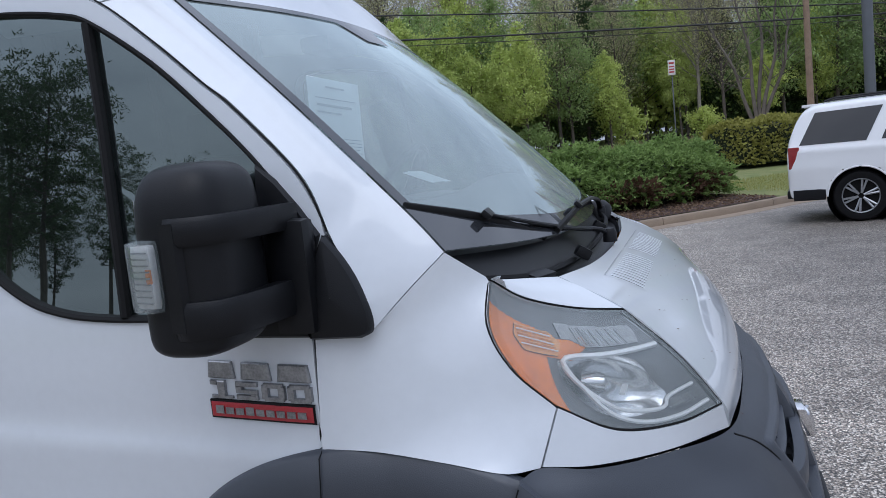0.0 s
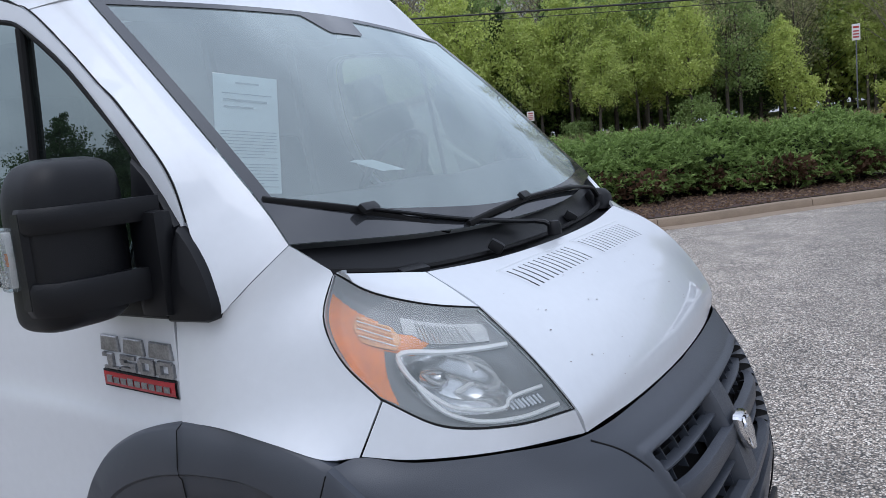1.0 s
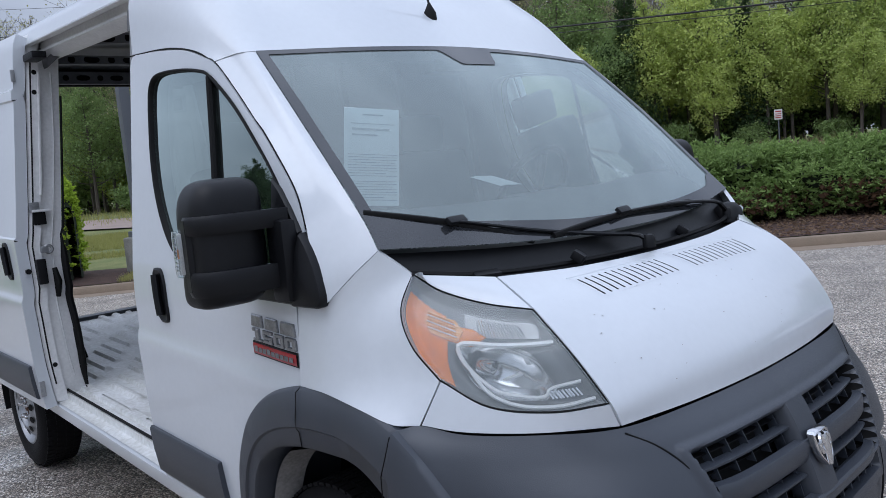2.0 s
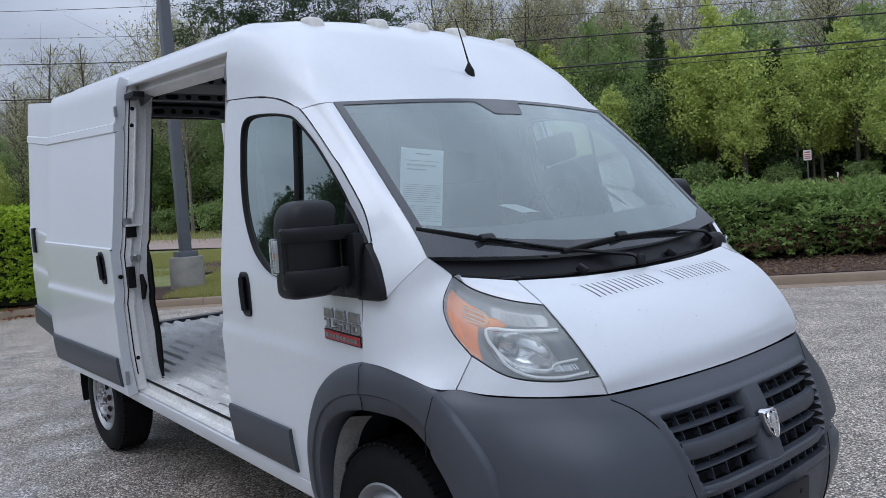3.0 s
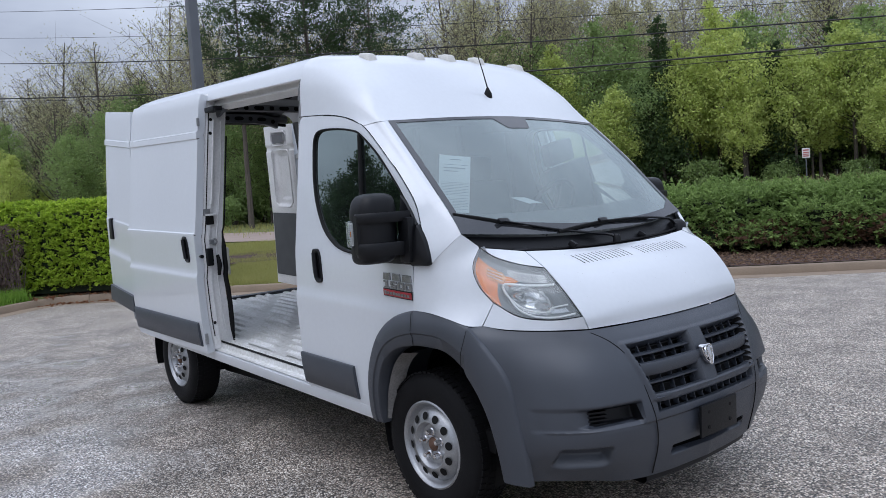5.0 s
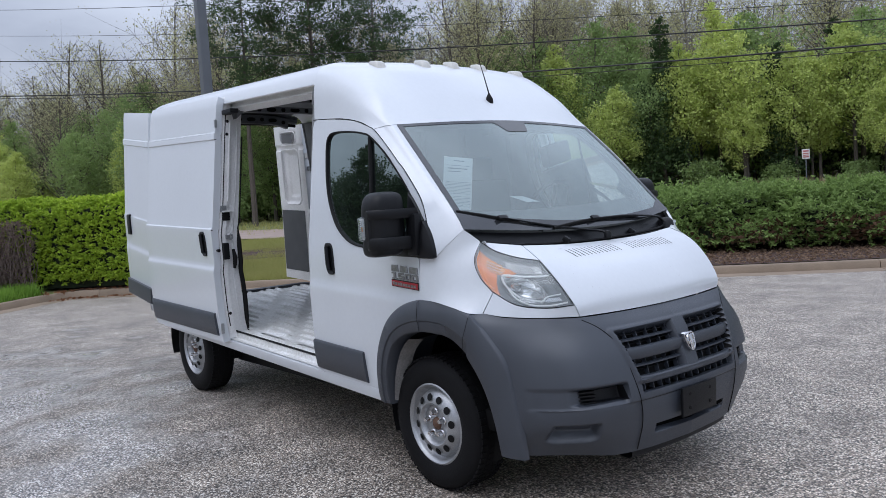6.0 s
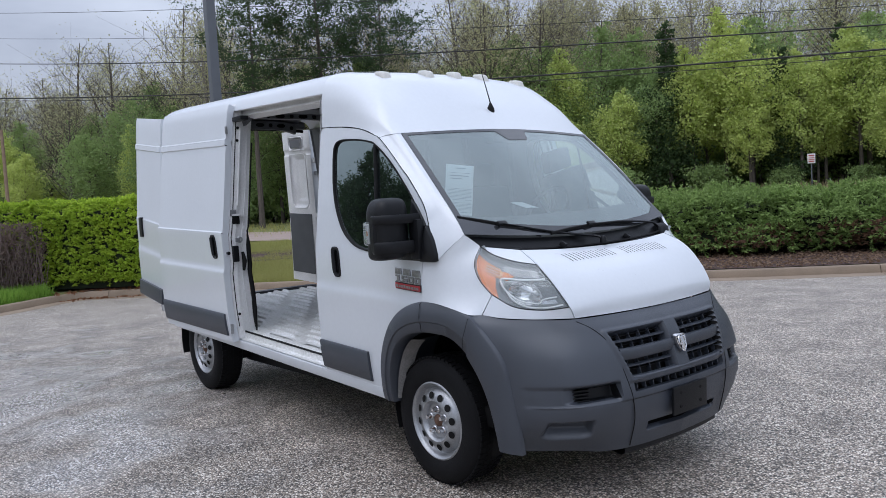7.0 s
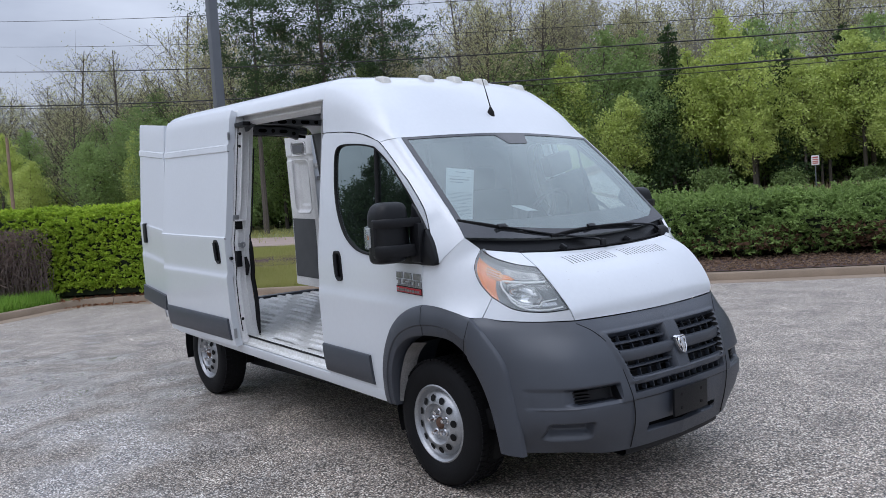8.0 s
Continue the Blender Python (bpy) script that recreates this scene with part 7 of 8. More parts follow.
for ax, ay, hh in ((-1.5, 0.3, 5.4), (-0.55, -0.3, 6.6), (0.25, 0.2, 7.2), (0.95, -0.1, 6.2), (1.45, 0.3, 5.2)):
    limb_pts = curve([(0, 0, 1.0), (ax * 0.30, ay * 0.3, 1.0 + hh * 0.24), (ax * 0.62 + 0.12, ay * 0.6, 1.0 + hh * 0.5), (ax * 0.9 - 0.1, ay, 1.0 + hh * 0.75), (ax * 1.25, ay * 1.3, 1.0 + hh)], 22)
    lb = part("limb", Geo().tube(limb_pts, np.linspace(0.085, 0.018, 22), 8), FORKBARK, fk)
    for k in range(14):
        b0 = limb_pts[fr_.integers(7, 21)]
        d_ = np.array((fr_.uniform(-0.9, 0.9), fr_.uniform(-0.6, 0.6), fr_.uniform(0.4, 1.3))) * fr_.uniform(0.6, 1.2)
        part("twig", Geo().tube(curve([b0, b0 + d_ * 0.5 + fr_.normal(size=3) * 0.08, b0 + d_ + fr_.normal(size=3) * 0.12], 6), np.linspace(0.024, 0.006, 6), 5), FORKBARK, lb)

# ---- hedges ----


def hedge(name, label, path, half_w, height, base, n_leaf, size, mat, core_mat, seed, boxy=0.5, long=1.3, bumps=0.12, out_bias=1.0, spray=0.0):
    """A clipped or mounded hedge along a line: dark core for its shaded inside, and many leaf sprays."""
    rng_ = np.random.default_rng(seed)
    p = curve(path, 60)
    t = np.gradient(p, axis=0)
    t /= np.linalg.norm(t, axis=1)[:, None]
    nr_ = np.stack([t[:, 1], -t[:, 0]], 1)
    fa = np.linspace(0, np.pi, 2000)
    ar = np.r_[0, np.cumsum(np.hypot(np.diff(np.sign(np.cos(fa)) * abs(np.cos(fa)) ** boxy * half_w), np.diff(np.sin(fa) ** boxy * height)))]
    ph = np.interp(np.linspace(0, ar[-1], 22), ar, fa)
    cx, cz = np.sign(np.cos(ph)) * abs(np.cos(ph)) ** boxy, np.sin(ph) ** boxy
    zg = ground_z(p[:, 0], p[:, 1])

    def surf(i, a, k=1.0):
        i0 = np.clip(i.astype(int), 0, 58)
        f_ = i - i0
        pp, nn = p[i0] * (1 - f_)[:, None] + p[i0 + 1] * f_[:, None], nr_[i0]
        c_, s_ = np.sign(np.cos(a)) * abs(np.cos(a)) ** boxy, np.sin(a) ** boxy
        wob = 1 + bumps * np.array([noise.noise((x * 0.9, y * 0.9, z_ * 2.0)) for x, y, z_ in zip(pp[:, 0], pp[:, 1], a)]) * 1.6
        wob = wob + 0.7 * bumps * np.array([noise.noise((x * 3.1, y * 3.1, z_ * 5.0)) for x, y, z_ in zip(pp[:, 0], pp[:, 1], a)])
        endf = np.minimum(1, np.minimum(i, 59 - i) / 2.5) ** 0.5
        endf = np.maximum(endf, 0.2)
        w_ = half_w * wob * k * endf
        return np.stack([pp[:, 0] + nn[:, 0] * c_ * w_, pp[:, 1] + nn[:, 1] * c_ * w_, zg[i0] + base + height * s_ * wob * k * (0.75 + 0.25 * endf)], 1), np.stack([nn[:, 0] * c_, nn[:, 1] * c_, s_], 1)

    h_ = thing(name, label, "hedge")
    ii, aa = np.meshgrid(np.linspace(0, 59, 70), ph, indexing="ij")
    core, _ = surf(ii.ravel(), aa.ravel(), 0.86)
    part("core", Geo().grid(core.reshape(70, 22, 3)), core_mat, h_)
    i = rng_.uniform(0, 59, n_leaf)
    fine_a = np.linspace(0.0, np.pi, 2000)
    px_, pz_ = np.sign(np.cos(fine_a)) * abs(np.cos(fine_a)) ** boxy * half_w, np.sin(fine_a) ** boxy * height
    arc = np.r_[0, np.cumsum(np.hypot(np.diff(px_), np.diff(pz_)))]
    a = np.interp(rng_.uniform(0, arc[-1], n_leaf), arc, fine_a)
    q, nrm_ = surf(i, a, 1.0)
    q = q - nrm_ * rng_.exponential(0.06, n_leaf)[:, None]
    if spray:
        # feathery sprays: leaves strung along short shoots, with gaps between the shoots
        n_c = n_leaf // 22
        c_i, c_a = rng_.uniform(0, 59, n_c), np.interp(rng_.uniform(0, arc[-1], n_c), arc, fine_a)
        cq, cn = surf(c_i, c_a, 0.93)
        cd = cn * 0.7 + rng_.normal(size=(n_c, 3)) * np.array((0.75, 0.75, 0.35))
        cd /= np.linalg.norm(cd, axis=1)[:, None]
        cl = spray * rng_.uniform(0.5, 1.5, n_c)
        who = rng_.integers(0, n_c, n_leaf)
        tt = rng_.uniform(0, 1, n_leaf)
        q = cq[who] + cd[who] * (tt * cl[who])[:, None] + rng_.normal(size=(n_leaf, 3)) * (0.024 * (1.15 - tt))[:, None]
        nrm_ = cd[who] * 1.6 / out_bias
    v, f = leaves(q, size, rng_, long, 0.35, nrm_ * out_bias)
    lv = new("foliage", leaf_mesh("foliage", v, f, mat))
    lv.parent = h_
    return h_, surf


# near-black sheets: the shade between the leaves, put into a solid colour
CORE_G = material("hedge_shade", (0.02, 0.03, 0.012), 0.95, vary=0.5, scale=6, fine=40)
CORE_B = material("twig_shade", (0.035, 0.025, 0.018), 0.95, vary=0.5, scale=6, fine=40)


def at_kerb(s_, d):
    return tuple(offset(np.stack([np.interp([s_ - 0.2, s_, s_ + 0.2], seg, kc[:, 0]), np.interp([s_ - 0.2, s_, s_ + 0.2], seg, kc[:, 1])], 1), d)[1])


sh = np.linspace(along(2.5, 14.95), s_hedge1, 8)
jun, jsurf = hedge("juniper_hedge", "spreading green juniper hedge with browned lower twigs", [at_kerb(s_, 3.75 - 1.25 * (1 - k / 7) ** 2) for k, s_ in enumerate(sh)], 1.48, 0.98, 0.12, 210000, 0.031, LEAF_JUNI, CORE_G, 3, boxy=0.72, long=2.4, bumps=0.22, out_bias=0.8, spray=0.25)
rg = np.random.default_rng(12)
brown_i = np.concatenate([rg.normal(c_, s_, n_) for c_, s_, n_ in ((6, 1.2, 450), (13, 1.6, 550), (20, 1.0, 300), (27, 2.0, 500), (36, 2.5, 320), (47, 2.5, 250))])
brown_i = np.clip(brown_i, 0.5, 58)
qb, nb_ = jsurf(brown_i, np.pi - 0.30 * rg.uniform(0.0, 1.0, len(brown_i)) ** 2 - 0.02, 1.0)
vb, fb_ = leaves(qb + nb_ * rg.uniform(-0.08, 0.09, (len(qb), 1)), 0.055, rg, 1.8, 0.2, nb_)
BROWN = leaf_material("browned_spray", (0.15, 0.085, 0.05), (0.07, 0.045, 0.03))
bt = new("browned_foliage", leaf_mesh("browned_foliage", vb, fb_, BROWN))
bt.parent = jun
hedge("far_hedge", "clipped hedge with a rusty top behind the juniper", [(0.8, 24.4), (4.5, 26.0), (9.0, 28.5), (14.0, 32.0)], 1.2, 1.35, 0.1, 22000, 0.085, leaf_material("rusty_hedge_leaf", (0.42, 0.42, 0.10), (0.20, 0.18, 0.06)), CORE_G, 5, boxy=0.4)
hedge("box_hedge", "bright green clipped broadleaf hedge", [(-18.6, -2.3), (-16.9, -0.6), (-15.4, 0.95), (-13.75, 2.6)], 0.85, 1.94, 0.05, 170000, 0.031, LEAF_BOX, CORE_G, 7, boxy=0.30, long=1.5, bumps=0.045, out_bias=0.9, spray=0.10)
# leafless bush beside it
tb = thing("dry_bush", "leafless brown clipped bush on the verge", "bush")
rg = np.random.default_rng(21)
tw = Geo()
for k in range(420):
    b0 = np.array((-15.25 + rg.uniform(-0.75, 0.75), -0.55 + rg.uniform(-0.75, 0.75), 0.15))
    tip = b0 + np.array((rg.normal() * 0.25, rg.normal() * 0.25, rg.uniform(0.8, 1.55)))
    tw.tube(line([b0, (b0 + tip) / 2 + rg.normal(size=3) * 0.08, tip], 4), np.array((0.010, 0.008, 0.006, 0.004)), 3, caps=False)
part("brushwood", tw, material("dry_bark", (0.25, 0.19, 0.165), 0.9, vary=0.5, scale=5), tb)
vd, fd = leaves(np.array((-15.25, -0.55, 0.95)) + rg.uniform(-1, 1, (5200, 3)) * np.array((0.8, 0.8, 0.72)), 0.024, rg, 6.0)
v_ = new("dry_leaves", leaf_mesh("dry_leaves", vd, fd, TWIG_DEAD))
v_.parent = tb


# grass and litter
def blades(name, pts, h, seed, mat, label, cat):
    rng_ = np.random.default_rng(seed)
    k = len(pts)
    z = ground_z(pts[:, 0], pts[:, 1])
    c = np.stack([pts[:, 0], pts[:, 1], z], 1)
    a = rng_.uniform(0, 2 * np.pi, k)
    w = np.stack([np.cos(a), np.sin(a), a * 0], 1) * 0.006 * (h / 0.12)
    hh = h * rng_.uniform(0.4, 1.3, k)
    tip = c + np.stack([rng_.normal(size=k) * 0.3 * hh, rng_.normal(size=k) * 0.3 * hh, hh], 1)
    v = np.stack([c - w, c + w, tip], 1).reshape(-1, 3)
    me = leaf_mesh(name, v, np.arange(3 * k).reshape(-1, 3), mat)
    return tagged(new(name, me), label, cat, kind="stuff")


BLADE = leaf_material("grass_blade", (0.27, 0.30, 0.075), (0.46, 0.42, 0.18))
STRAW = leaf_material("dry_grass_blade", (0.42, 0.34, 0.20), (0.28, 0.24, 0.12))
rg = np.random.default_rng(31)


def band_points(n_, s0, s1, d0, d1):
    s_ = rg.uniform(min(s0, s1), max(s0, s1), n_)
    d = rg.uniform(d0, d1, n_)
    pl = np.stack([np.interp(s_, seg, kc[:, 0]), np.interp(s_, seg, kc[:, 1])], 1)
    pl2 = np.stack([np.interp(s_ + 0.05, seg, kc[:, 0]), np.interp(s_ + 0.05, seg, kc[:, 1])], 1)
    t_ = pl2 - pl
    t_ /= np.linalg.norm(t_, axis=1)[:, None] + 1e-9
    return pl + d[:, None] * np.stack([t_[:, 1], -t_[:, 0]], 1)


blades("lawn_grass", band_points(70000, along(-7.6, 6.2), along(-12.2, 2.7), 0.2, 4.4), 0.12, 1, BLADE, "short lawn grass behind the kerb", "grass")
blades("lawn_grass", band_points(50000, along(-7.6, 6.2), along(-12.2, 2.7), 5.0, 11.0), 0.10, 2, BLADE, "short lawn grass before the road", "grass")
far_lawn = np.stack([rg.uniform(-26, -12, 90000), rg.uniform(3.5, 13, 90000)], 1)
far_d = kerb_distance(far_lawn[:, 0], far_lawn[:, 1])
far_lawn = far_lawn[(far_d > 4.6) & (abs(far_d - float(kerb_distance(np.array([-17.1]), np.array([6.6]))[0])) > 0.55) & (far_d < float(kerb_distance(np.array([-23.9]), np.array([10.1]))[0]))]
blades("lawn_grass", far_lawn, 0.13, 8, BLADE, "short lawn grass up to the road", "grass")
LUSH = leaf_material("lush_grass_blade", (0.34, 0.52, 0.09), (0.16, 0.30, 0.05))
blades("verge_grass", band_points(16000, along(-13.95, 0.4), along(-11.0, -4.0), 0.2, 1.3), 0.24, 3, LUSH, "lush tufts of grass behind the kerb", "grass")
blades("lawn_grass", band_points(30000, along(2.9, 15.4), along(12.0, 24.0), 0.2, 4.0), 0.08, 6, BLADE, "short grass beside the kerb near the parked car", "grass")
litter = band_points(260, along(-13.2, 1.75), along(-13.9, 0.3), -0.32, 0.35)
lit3 = np.concatenate([litter, np.where(kerb_distance(litter[:, 0], litter[:, 1]) > 0, 0.155, 0.02)[:, None]], 1)
vl, fl2 = leaves(lit3, 0.045, rg, 1.3, 0.8)
tagged(new("fallen_leaves", leaf_mesh("fallen_leaves", vl, fl2, leaf_material("dead_leaf", (0.30, 0.15, 0.08), (0.16, 0.08, 0.05)))), "dead brown leaves gathered at the kerb joint", "leaf litter", kind="stuff")
ex_, ey_ = edge[:, 0], edge[:, 1]
k_ = rg.integers(90, 238, 16000)
dry_pts = np.stack([ex_[k_], ey_[k_]], 1) + rg.normal(size=(16000, 2)) * 1.3 + np.array((2.2, -3.4))
blades("dry_grass", dry_pts, 0.60, 4, STRAW, "tall straw-coloured grass before the woods", "grass")
k_ = rg.integers(0, 238, 14000)
blades("bank_grass", np.stack([ex_[k_], ey_[k_]], 1) + rg.normal(size=(14000, 2)) * 2.5 + np.array((3.0, -5.0)), 0.35, 5, BLADE, "rough grass on the bank", "grass")
chips = band_points(9000, s_hedge0, s_hedge1, 0.2, 3.2)
chips3 = np.concatenate([chips, (np.maximum(ground_z(chips[:, 0], chips[:, 1]), 0.11) + 0.045)[:, None]], 1)
vc, fc = leaves(chips3, 0.035, rg, 1.6, 0.85)
tagged(new("bark_chips", leaf_mesh("bark_chips", vc, fc, leaf_material("bark_chip", (0.12, 0.06, 0.04), (0.30, 0.22, 0.15)))), "loose bark chips and dead leaves in the bed", "mulch", kind="stuff")

# ---- lamp post, signs, poles and wires ----
lp = thing("parking_lamp_post", "grey square steel lamp post on a round concrete footing", "lamp post", at=(-13.6, 3.85, 0))
part("footing", Geo().lathe([(0.0, 0.0), (0.35, 0.0), (0.345, 0.76), (0.33, 0.79), (0.0, 0.795)], (0, 0, 0.05), "z", 32), DRUM, lp)
part("base_plate", Geo().box((0, 0, 0.895), (0.38, 0.38, 0.12), 0.01), POLE, lp)
part("shaft", Geo().box((0, 0, 5.1), (0.20, 0.20, 8.5), 0.012), POLE, lp)
part("hand_hole", Geo().box((0.101, -0.02, 1.32), (0.012, 0.07, 0.14), 0.004), POLE, lp)
part("lamp_head", Geo().box((0.35, 0, 9.35), (0.75, 0.40, 0.16), 0.03), POLE, lp)
lp2 = thing("lamp_post", "slim dark lamp post beyond the lot", "lamp post", at=(5.78, 26.0, 0.3))
part("shaft", Geo().lathe([(0.17, 0.0), (0.15, 9.0), (0.0, 9.0)], (0, 0, 0), "z", 16), POLE, lp2)
part("lamp_head", Geo().box((0.4, 0, 9.0), (0.8, 0.35, 0.15), 0.03), POLE, lp2)


def sign(x, y, ztop, w, h, post_h, turn, label):
    s_ = thing("parking_sign", label, "sign", at=(x, y, ztop - h / 2 - 0.02), turn=turn)
    part("panel", Geo().box((0, 0, 0.0), (w, 0.012, h), 0.004), material("sign_white", (0.75, 0.74, 0.73), 0.5), s_)
    redm = material("sign_red", (0.45, 0.06, 0.06), 0.5)
    for zz, hh in ((0.30, 0.12), (0.06, 0.08), (-0.12, 0.08), (-0.30, 0.10)):
        part("text_line", Geo().box((0, -0.009, zz * h), (w * 0.72, 0.004, hh * h), 0.0), redm, s_)
    part("post", Geo().box((0, 0.03, -post_h / 2 + h * 0.45), (0.05, 0.03, post_h), 0.004), POLE, s_)


sign(-14.5, 33.6, 2.80, 0.34, 0.46, 2.4, 30, "small white parking sign with red lines on a post")
sign(-0.5, 35.3, 4.90, 0.31, 0.66, 3.4, 10, "white parking sign with red lines on a leaning post")

A_, B_ = np.array((4.45, 29.5)), np.array((-55.0, 7.0))
for (x, y), hgt, arm_ in ((A_, 8.6, True), (B_, 7.0, False), (A_ + 1.5 * (B_ - A_), 19.0, True), (2 * A_ - B_, 9.0, True)):
    up_ = thing("utility_pole", "weathered wooden utility pole", "pole", "utility poles", at=(x, y, float(ground_z(x, y)) - 0.3))
    part("shaft", Geo().lathe([(0.13, 0.0), (0.095, hgt + 0.5), (0.0, hgt + 0.5)], (0, 0, 0), "z", 14), TIMBER, up_)
    if arm_:
        part("crossarm", Geo().box((0, 0, hgt - 0.3), (0.12, 2.2, 0.12), 0.01), TIMBER, up_)
CABLE = material("black_cable", (0.02, 0.02, 0.022), 0.6)
for z0, z1, sag, r_, side in ((5.65, 12.21, 0.625, 0.027, 0.0), (5.20, 9.97, 0.62, 0.034, 0.0), (5.05, 9.83, 0.66, 0.014, 0.3), (7.26, 15.53, 0.56, 0.015, 0.6), (6.13, 13.9, 0.56, 0.011, 0.9)):
    wr = thing("overhead_cable", "black overhead cable strung between poles", "cable", "overhead cables")
    g = Geo()
    ts_ = np.linspace(-0.55, 1.5, 60)
    g.tube([(A_[0] + (B_[0] - A_[0]) * t, A_[1] + (B_[1] - A_[1]) * t + side, z0 + (z1 - z0) * t - sag * (1 - (2 * t - 1) ** 2)) for t in ts_], r_, 6)
    part("wire", g, CABLE, wr)

# ---- vehicles ----
CARWHITE = material("white_car_paint", (0.78, 0.79, 0.80), 0.25, vary=0.04, scale=2, coat=0.7)
CARRED = material("dark_red_car_paint", (0.22, 0.015, 0.03), 0.25, vary=0.15, scale=2, coat=0.8)
CARGLASS = material("dark_privacy_glass", (0.012, 0.013, 0.015), 0.05, vary=0.1, coat=0.3)
TAILRED = material("tail_lamp_red", (0.28, 0.02, 0.02), 0.15, vary=0.2, scale=20, coat=0.6)


def vehicle(name, label, at, turn, paint, stations, glass_quads, wheels_at, wr_, trim_h, tails):
    """stations: (x, z_sill, z_belt, z_roof, w_sill, w_belt, w_roof) along the length."""
    v_ = thing(name, label, "car", at=at, turn=turn)
    st_ = curve(stations, 150)
    rows_ = []
    for x, zs, zb, zr, w0, w1, w2 in st_:
        half_ = [(w0 * 0.97, zs), (w0, zs + 0.04), (w0 + 0.012, zs + 0.25 * (zb - zs)), (w1 + 0.015, zs + 0.62 * (zb - zs)), (w1 + 0.004, zs + 0.82 * (zb - zs)), (w1, zb), (w1 - 0.02, zb + 0.03 * (zr > zb + 0.05)),
                 (w1 + (w2 - w1) * 0.55, zb + 0.55 * (zr - zb)), (w2 + 0.02, zb + 0.92 * (zr - zb)), (w2 - 0.06, zb + 0.985 * (zr - zb)), (w2 * 0.5, zr + 0.012), (0, zr + 0.018)]
        half_ = line(half_, 60)
        rows_.append([(x, -w, z) for w, z in half_] + [(x, w, z) for w, z in half_[-2::-1]])
    g_ = Geo()
    R = np.array(rows_)
    g_.v = [tuple(q) for q in R.reshape(-1, 3)]
    c_ = R.shape[1]
    for i in range(R.shape[0] - 1):
        for j in range(c_ - 1):
            m_ = R[i:i + 2, j:j + 2].reshape(-1, 3).mean(0)
            if abs(m_[1]) > 0.5 and any((m_[0] - x) ** 2 + (m_[2] - wr_) ** 2 < (wr_ + 0.07) ** 2 for x in wheels_at):
                continue
            g_.f.append((i * c_ + j, i * c_ + j + 1, (i + 1) * c_ + j + 1, (i + 1) * c_ + j))
    g_.f.append(tuple(range(c_)))
    g_.f.append(tuple((R.shape[0] - 1) * c_ + k for k in reversed(range(c_))))
    body = part("body", g_, paint, v_, sharp=50)

    def flank(x, z):
        k = np.argmin(abs(st_[:, 0] - x))
        r = R[k]
        h_ = r[: c_ // 2 + 1]
        return float(np.interp(z, h_[:, 2], -h_[:, 1]))

    for quad in glass_quads:
        for sg_ in (-1, 1):
            q = np.array(quad)
            rows2 = [[(x, sg_ * (flank(x, z) + 0.006), z) for x, z in line([q[0] * (1 - t) + q[3] * t, q[1] * (1 - t) + q[2] * t], 7)] for t in np.linspace(0, 1, 5)]
            part("side_window", Geo().grid(rows2), CARGLASS, body)
    for x in wheels_at:
        for sg_ in (-1, 1):
            c = np.array((x, sg_ * (stations[len(stations) // 2][4] - 0.01), wr_))
            wl_ = part("wheel", Geo().lathe([(wr_ * 0.66, -0.22), (wr_ * 0.9, -0.24), (wr_, -0.20), (wr_, -0.05), (wr_ * 0.93, -0.005), (wr_ * 0.8, 0.004), (wr_ * 0.68, -0.01), (wr_ * 0.64, -0.05)], c, "y", 40, sg_), TYRE, v_)
            part("rim", Geo().lathe([(wr_ * 0.68, -0.01), (wr_ * 0.64, -0.008), (wr_ * 0.62, -0.06), (0.0, -0.07)], c, "y", 40, sg_), RUBBER, wl_)
            sp_ = Geo()
            for k in range(6):
                a = 2 * math.pi * k / 6 + 0.3
                for da in (-0.13, 0.13):
                    sp_.tube([c + np.array((0.10 * wr_ * math.cos(a), -sg_ * 0.03, 0.10 * wr_ * math.sin(a))), c + np.array((0.64 * wr_ * math.cos(a + da), -sg_ * 0.015, 0.64 * wr_ * math.sin(a + da)))], 0.018, 5)
            sp_.lathe([(wr_ * 0.68, -0.012), (wr_ * 0.66, 0.0), (wr_ * 0.63, -0.012)], c, "y", 40, sg_)
            part("spokes", sp_, STEEL, wl_)
        for sg_ in (-1, 1):
            part("wheel_well", Geo().lathe([(wr_ + 0.078, 0.95), (wr_ + 0.078, 0.55), (0.0, 0.55)], (x, 0, wr_), "y", 32, sg_), RUBBER, body)
    for sg_ in (-1, 1):
        a_, b_ = wheels_at[0] + wr_ + 0.10, wheels_at[1] - wr_ - 0.10
        part("lower_trim", Geo().grid([[(x, sg_ * (flank(x, trim_h - 0.10) + o_), z) for x in np.linspace(a_, b_, 12)] for z, o_ in ((trim_h - 0.16, -0.01), (trim_h - 0.15, 0.012), (trim_h - 0.02, 0.012), (trim_h, -0.01))]), BLACK, body)
        for x in wheels_at:
            an_ = np.linspace(0.05, math.pi - 0.05, 24)
            part("arch_lip", Geo().tube([(x + (wr_ + 0.065) * math.cos(a), sg_ * (flank(x, wr_ + 0.2) + 0.002), wr_ + (wr_ + 0.065) * math.sin(a)) for a in an_], 0.016, 6), paint, body)
    for (x, y0, y1, z0, z1) in tails:
        for sg_ in (-1, 1):
            part("tail_lamp", Geo().box((x, sg_ * (y0 + y1) / 2, (z0 + z1) / 2), (0.16, y1 - y0, z1 - z0), 0.02), TAILRED, body)
    return v_, body


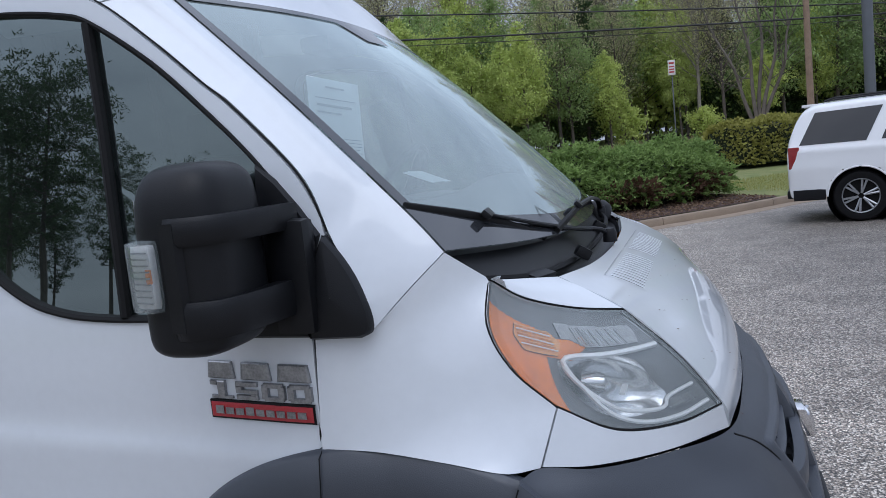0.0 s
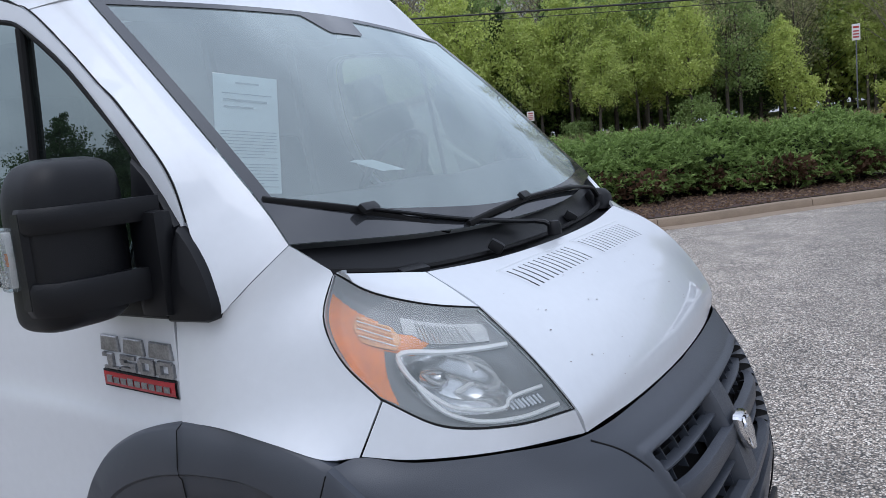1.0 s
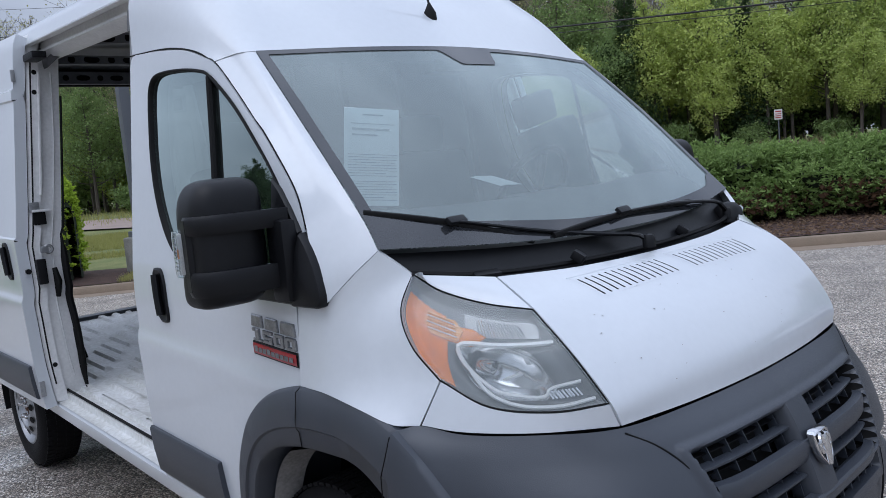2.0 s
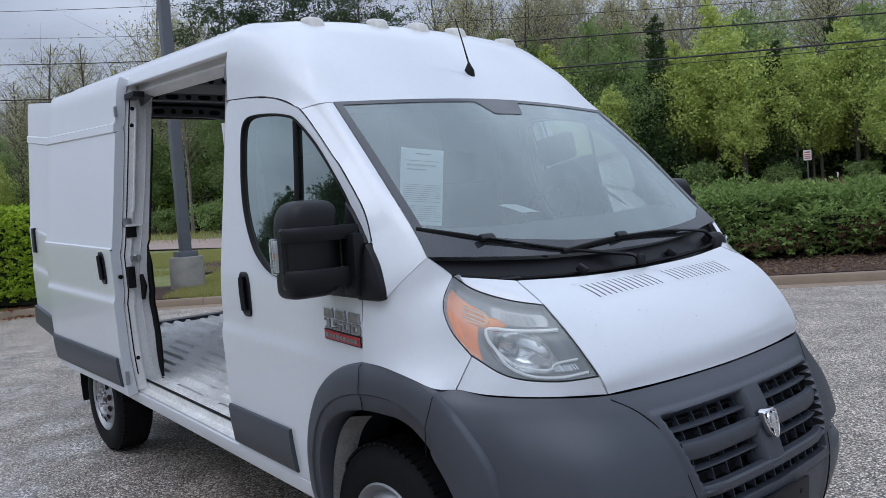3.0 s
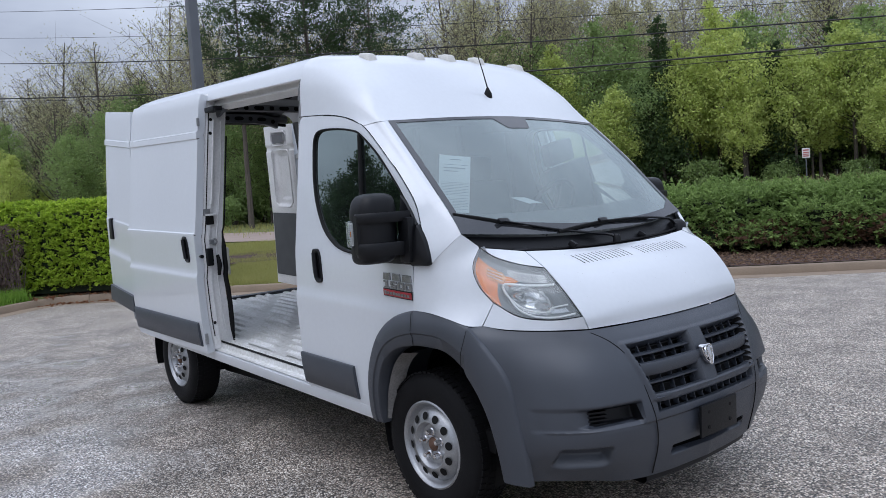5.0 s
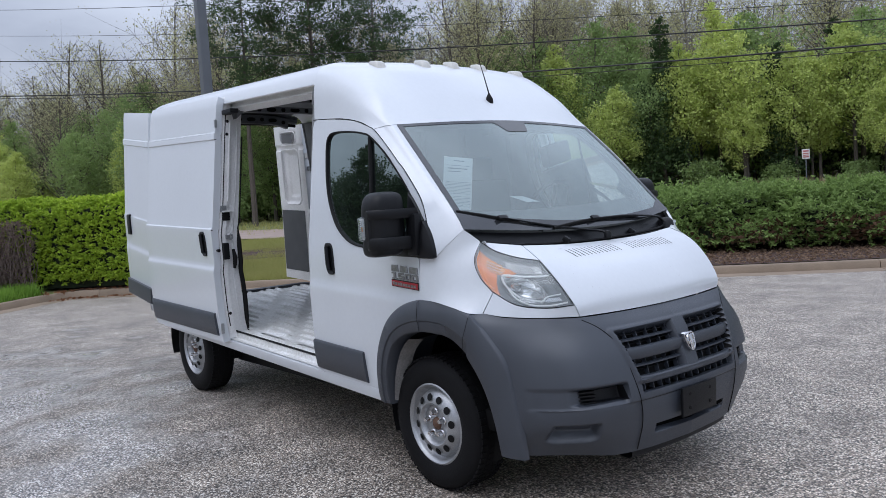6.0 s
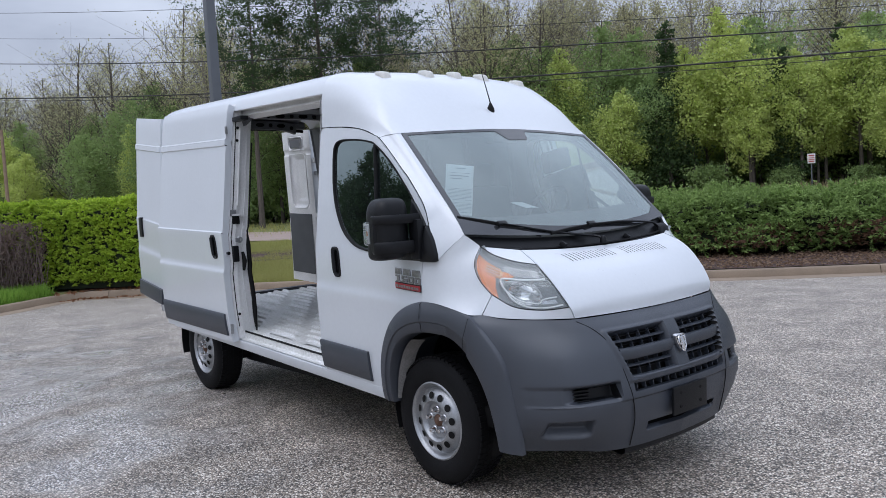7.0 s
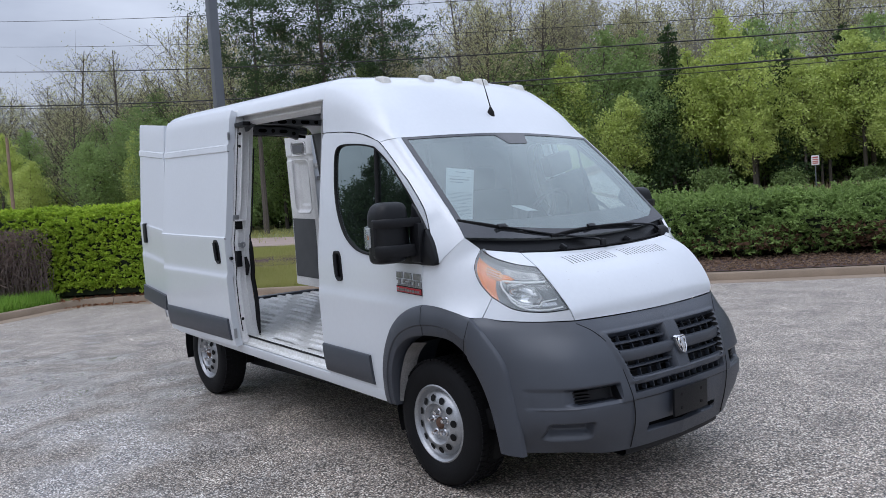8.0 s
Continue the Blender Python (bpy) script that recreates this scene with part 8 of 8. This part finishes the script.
hd_ = -9.0
suv, sb = vehicle("suv", "white large sport utility vehicle parked at the kerb", (2.95 + 0.156 * 0.97, 10.94 + 0.988 * 0.97, 0.0), hd_, CARWHITE,
                  [(-1.00, 0.55, 1.08, 1.20, 0.88, 0.92, 0.72), (-0.96, 0.42, 1.12, 1.34, 0.94, 0.97, 0.78), (-0.84, 0.38, 1.14, 1.62, 0.97, 0.99, 0.78), (-0.68, 0.37, 1.14, 1.79, 0.98, 1.0, 0.78), (-0.4, 0.36, 1.14, 1.84, 0.99, 1.0, 0.79), (0.6, 0.32, 1.13, 1.86, 0.99, 1.0, 0.80), (1.6, 0.32, 1.12, 1.85, 0.99, 1.0, 0.80), (2.4, 0.32, 1.11, 1.72, 0.99, 1.0, 0.78), (2.95, 0.33, 1.12, 1.25, 0.99, 0.99, 0.85), (3.6, 0.34, 1.08, 1.16, 0.98, 0.97, 0.80), (4.15, 0.40, 0.98, 1.05, 0.92, 0.90, 0.70)],
                  [[(-0.82, 1.22), (0.10, 1.22), (0.34, 1.72), (-0.58, 1.70)], [(0.30, 1.22), (0.98, 1.22), (0.98, 1.75), (0.52, 1.74)], [(1.05, 1.22), (1.95, 1.22), (1.85, 1.72), (1.05, 1.74)]], (0.0, 3.07), 0.39, 0.5, [(-0.90, 0.85, 0.990, 0.86, 1.20)])
part("rear_bumper", Geo().box((-0.90, 0, 0.46), (0.26, 1.80, 0.14), 0.05), BLACK, sb)
for sg_ in (-1, 1):
    part("bumper_corner", Geo().grid([[(x, sg_ * (w_ + 0.012), z) for x in (-0.93, -0.80, -0.62, -0.475)] for z, w_ in ((0.36, 0.94), (0.38, 0.975), (0.50, 0.99), (0.53, 0.985))]), BLACK, sb)
part("spoiler", Geo().box((-0.62, 0, 1.815), (0.30, 1.45, 0.045), 0.02), CARWHITE, sb)
for y in (-0.68, 0.68):
    part("roof_rail", Geo().tube([(-0.45, y, 1.86), (-0.3, y, 1.90), (1.6, y, 1.91), (1.8, y, 1.87)], 0.018, 6), BLACK, sb)
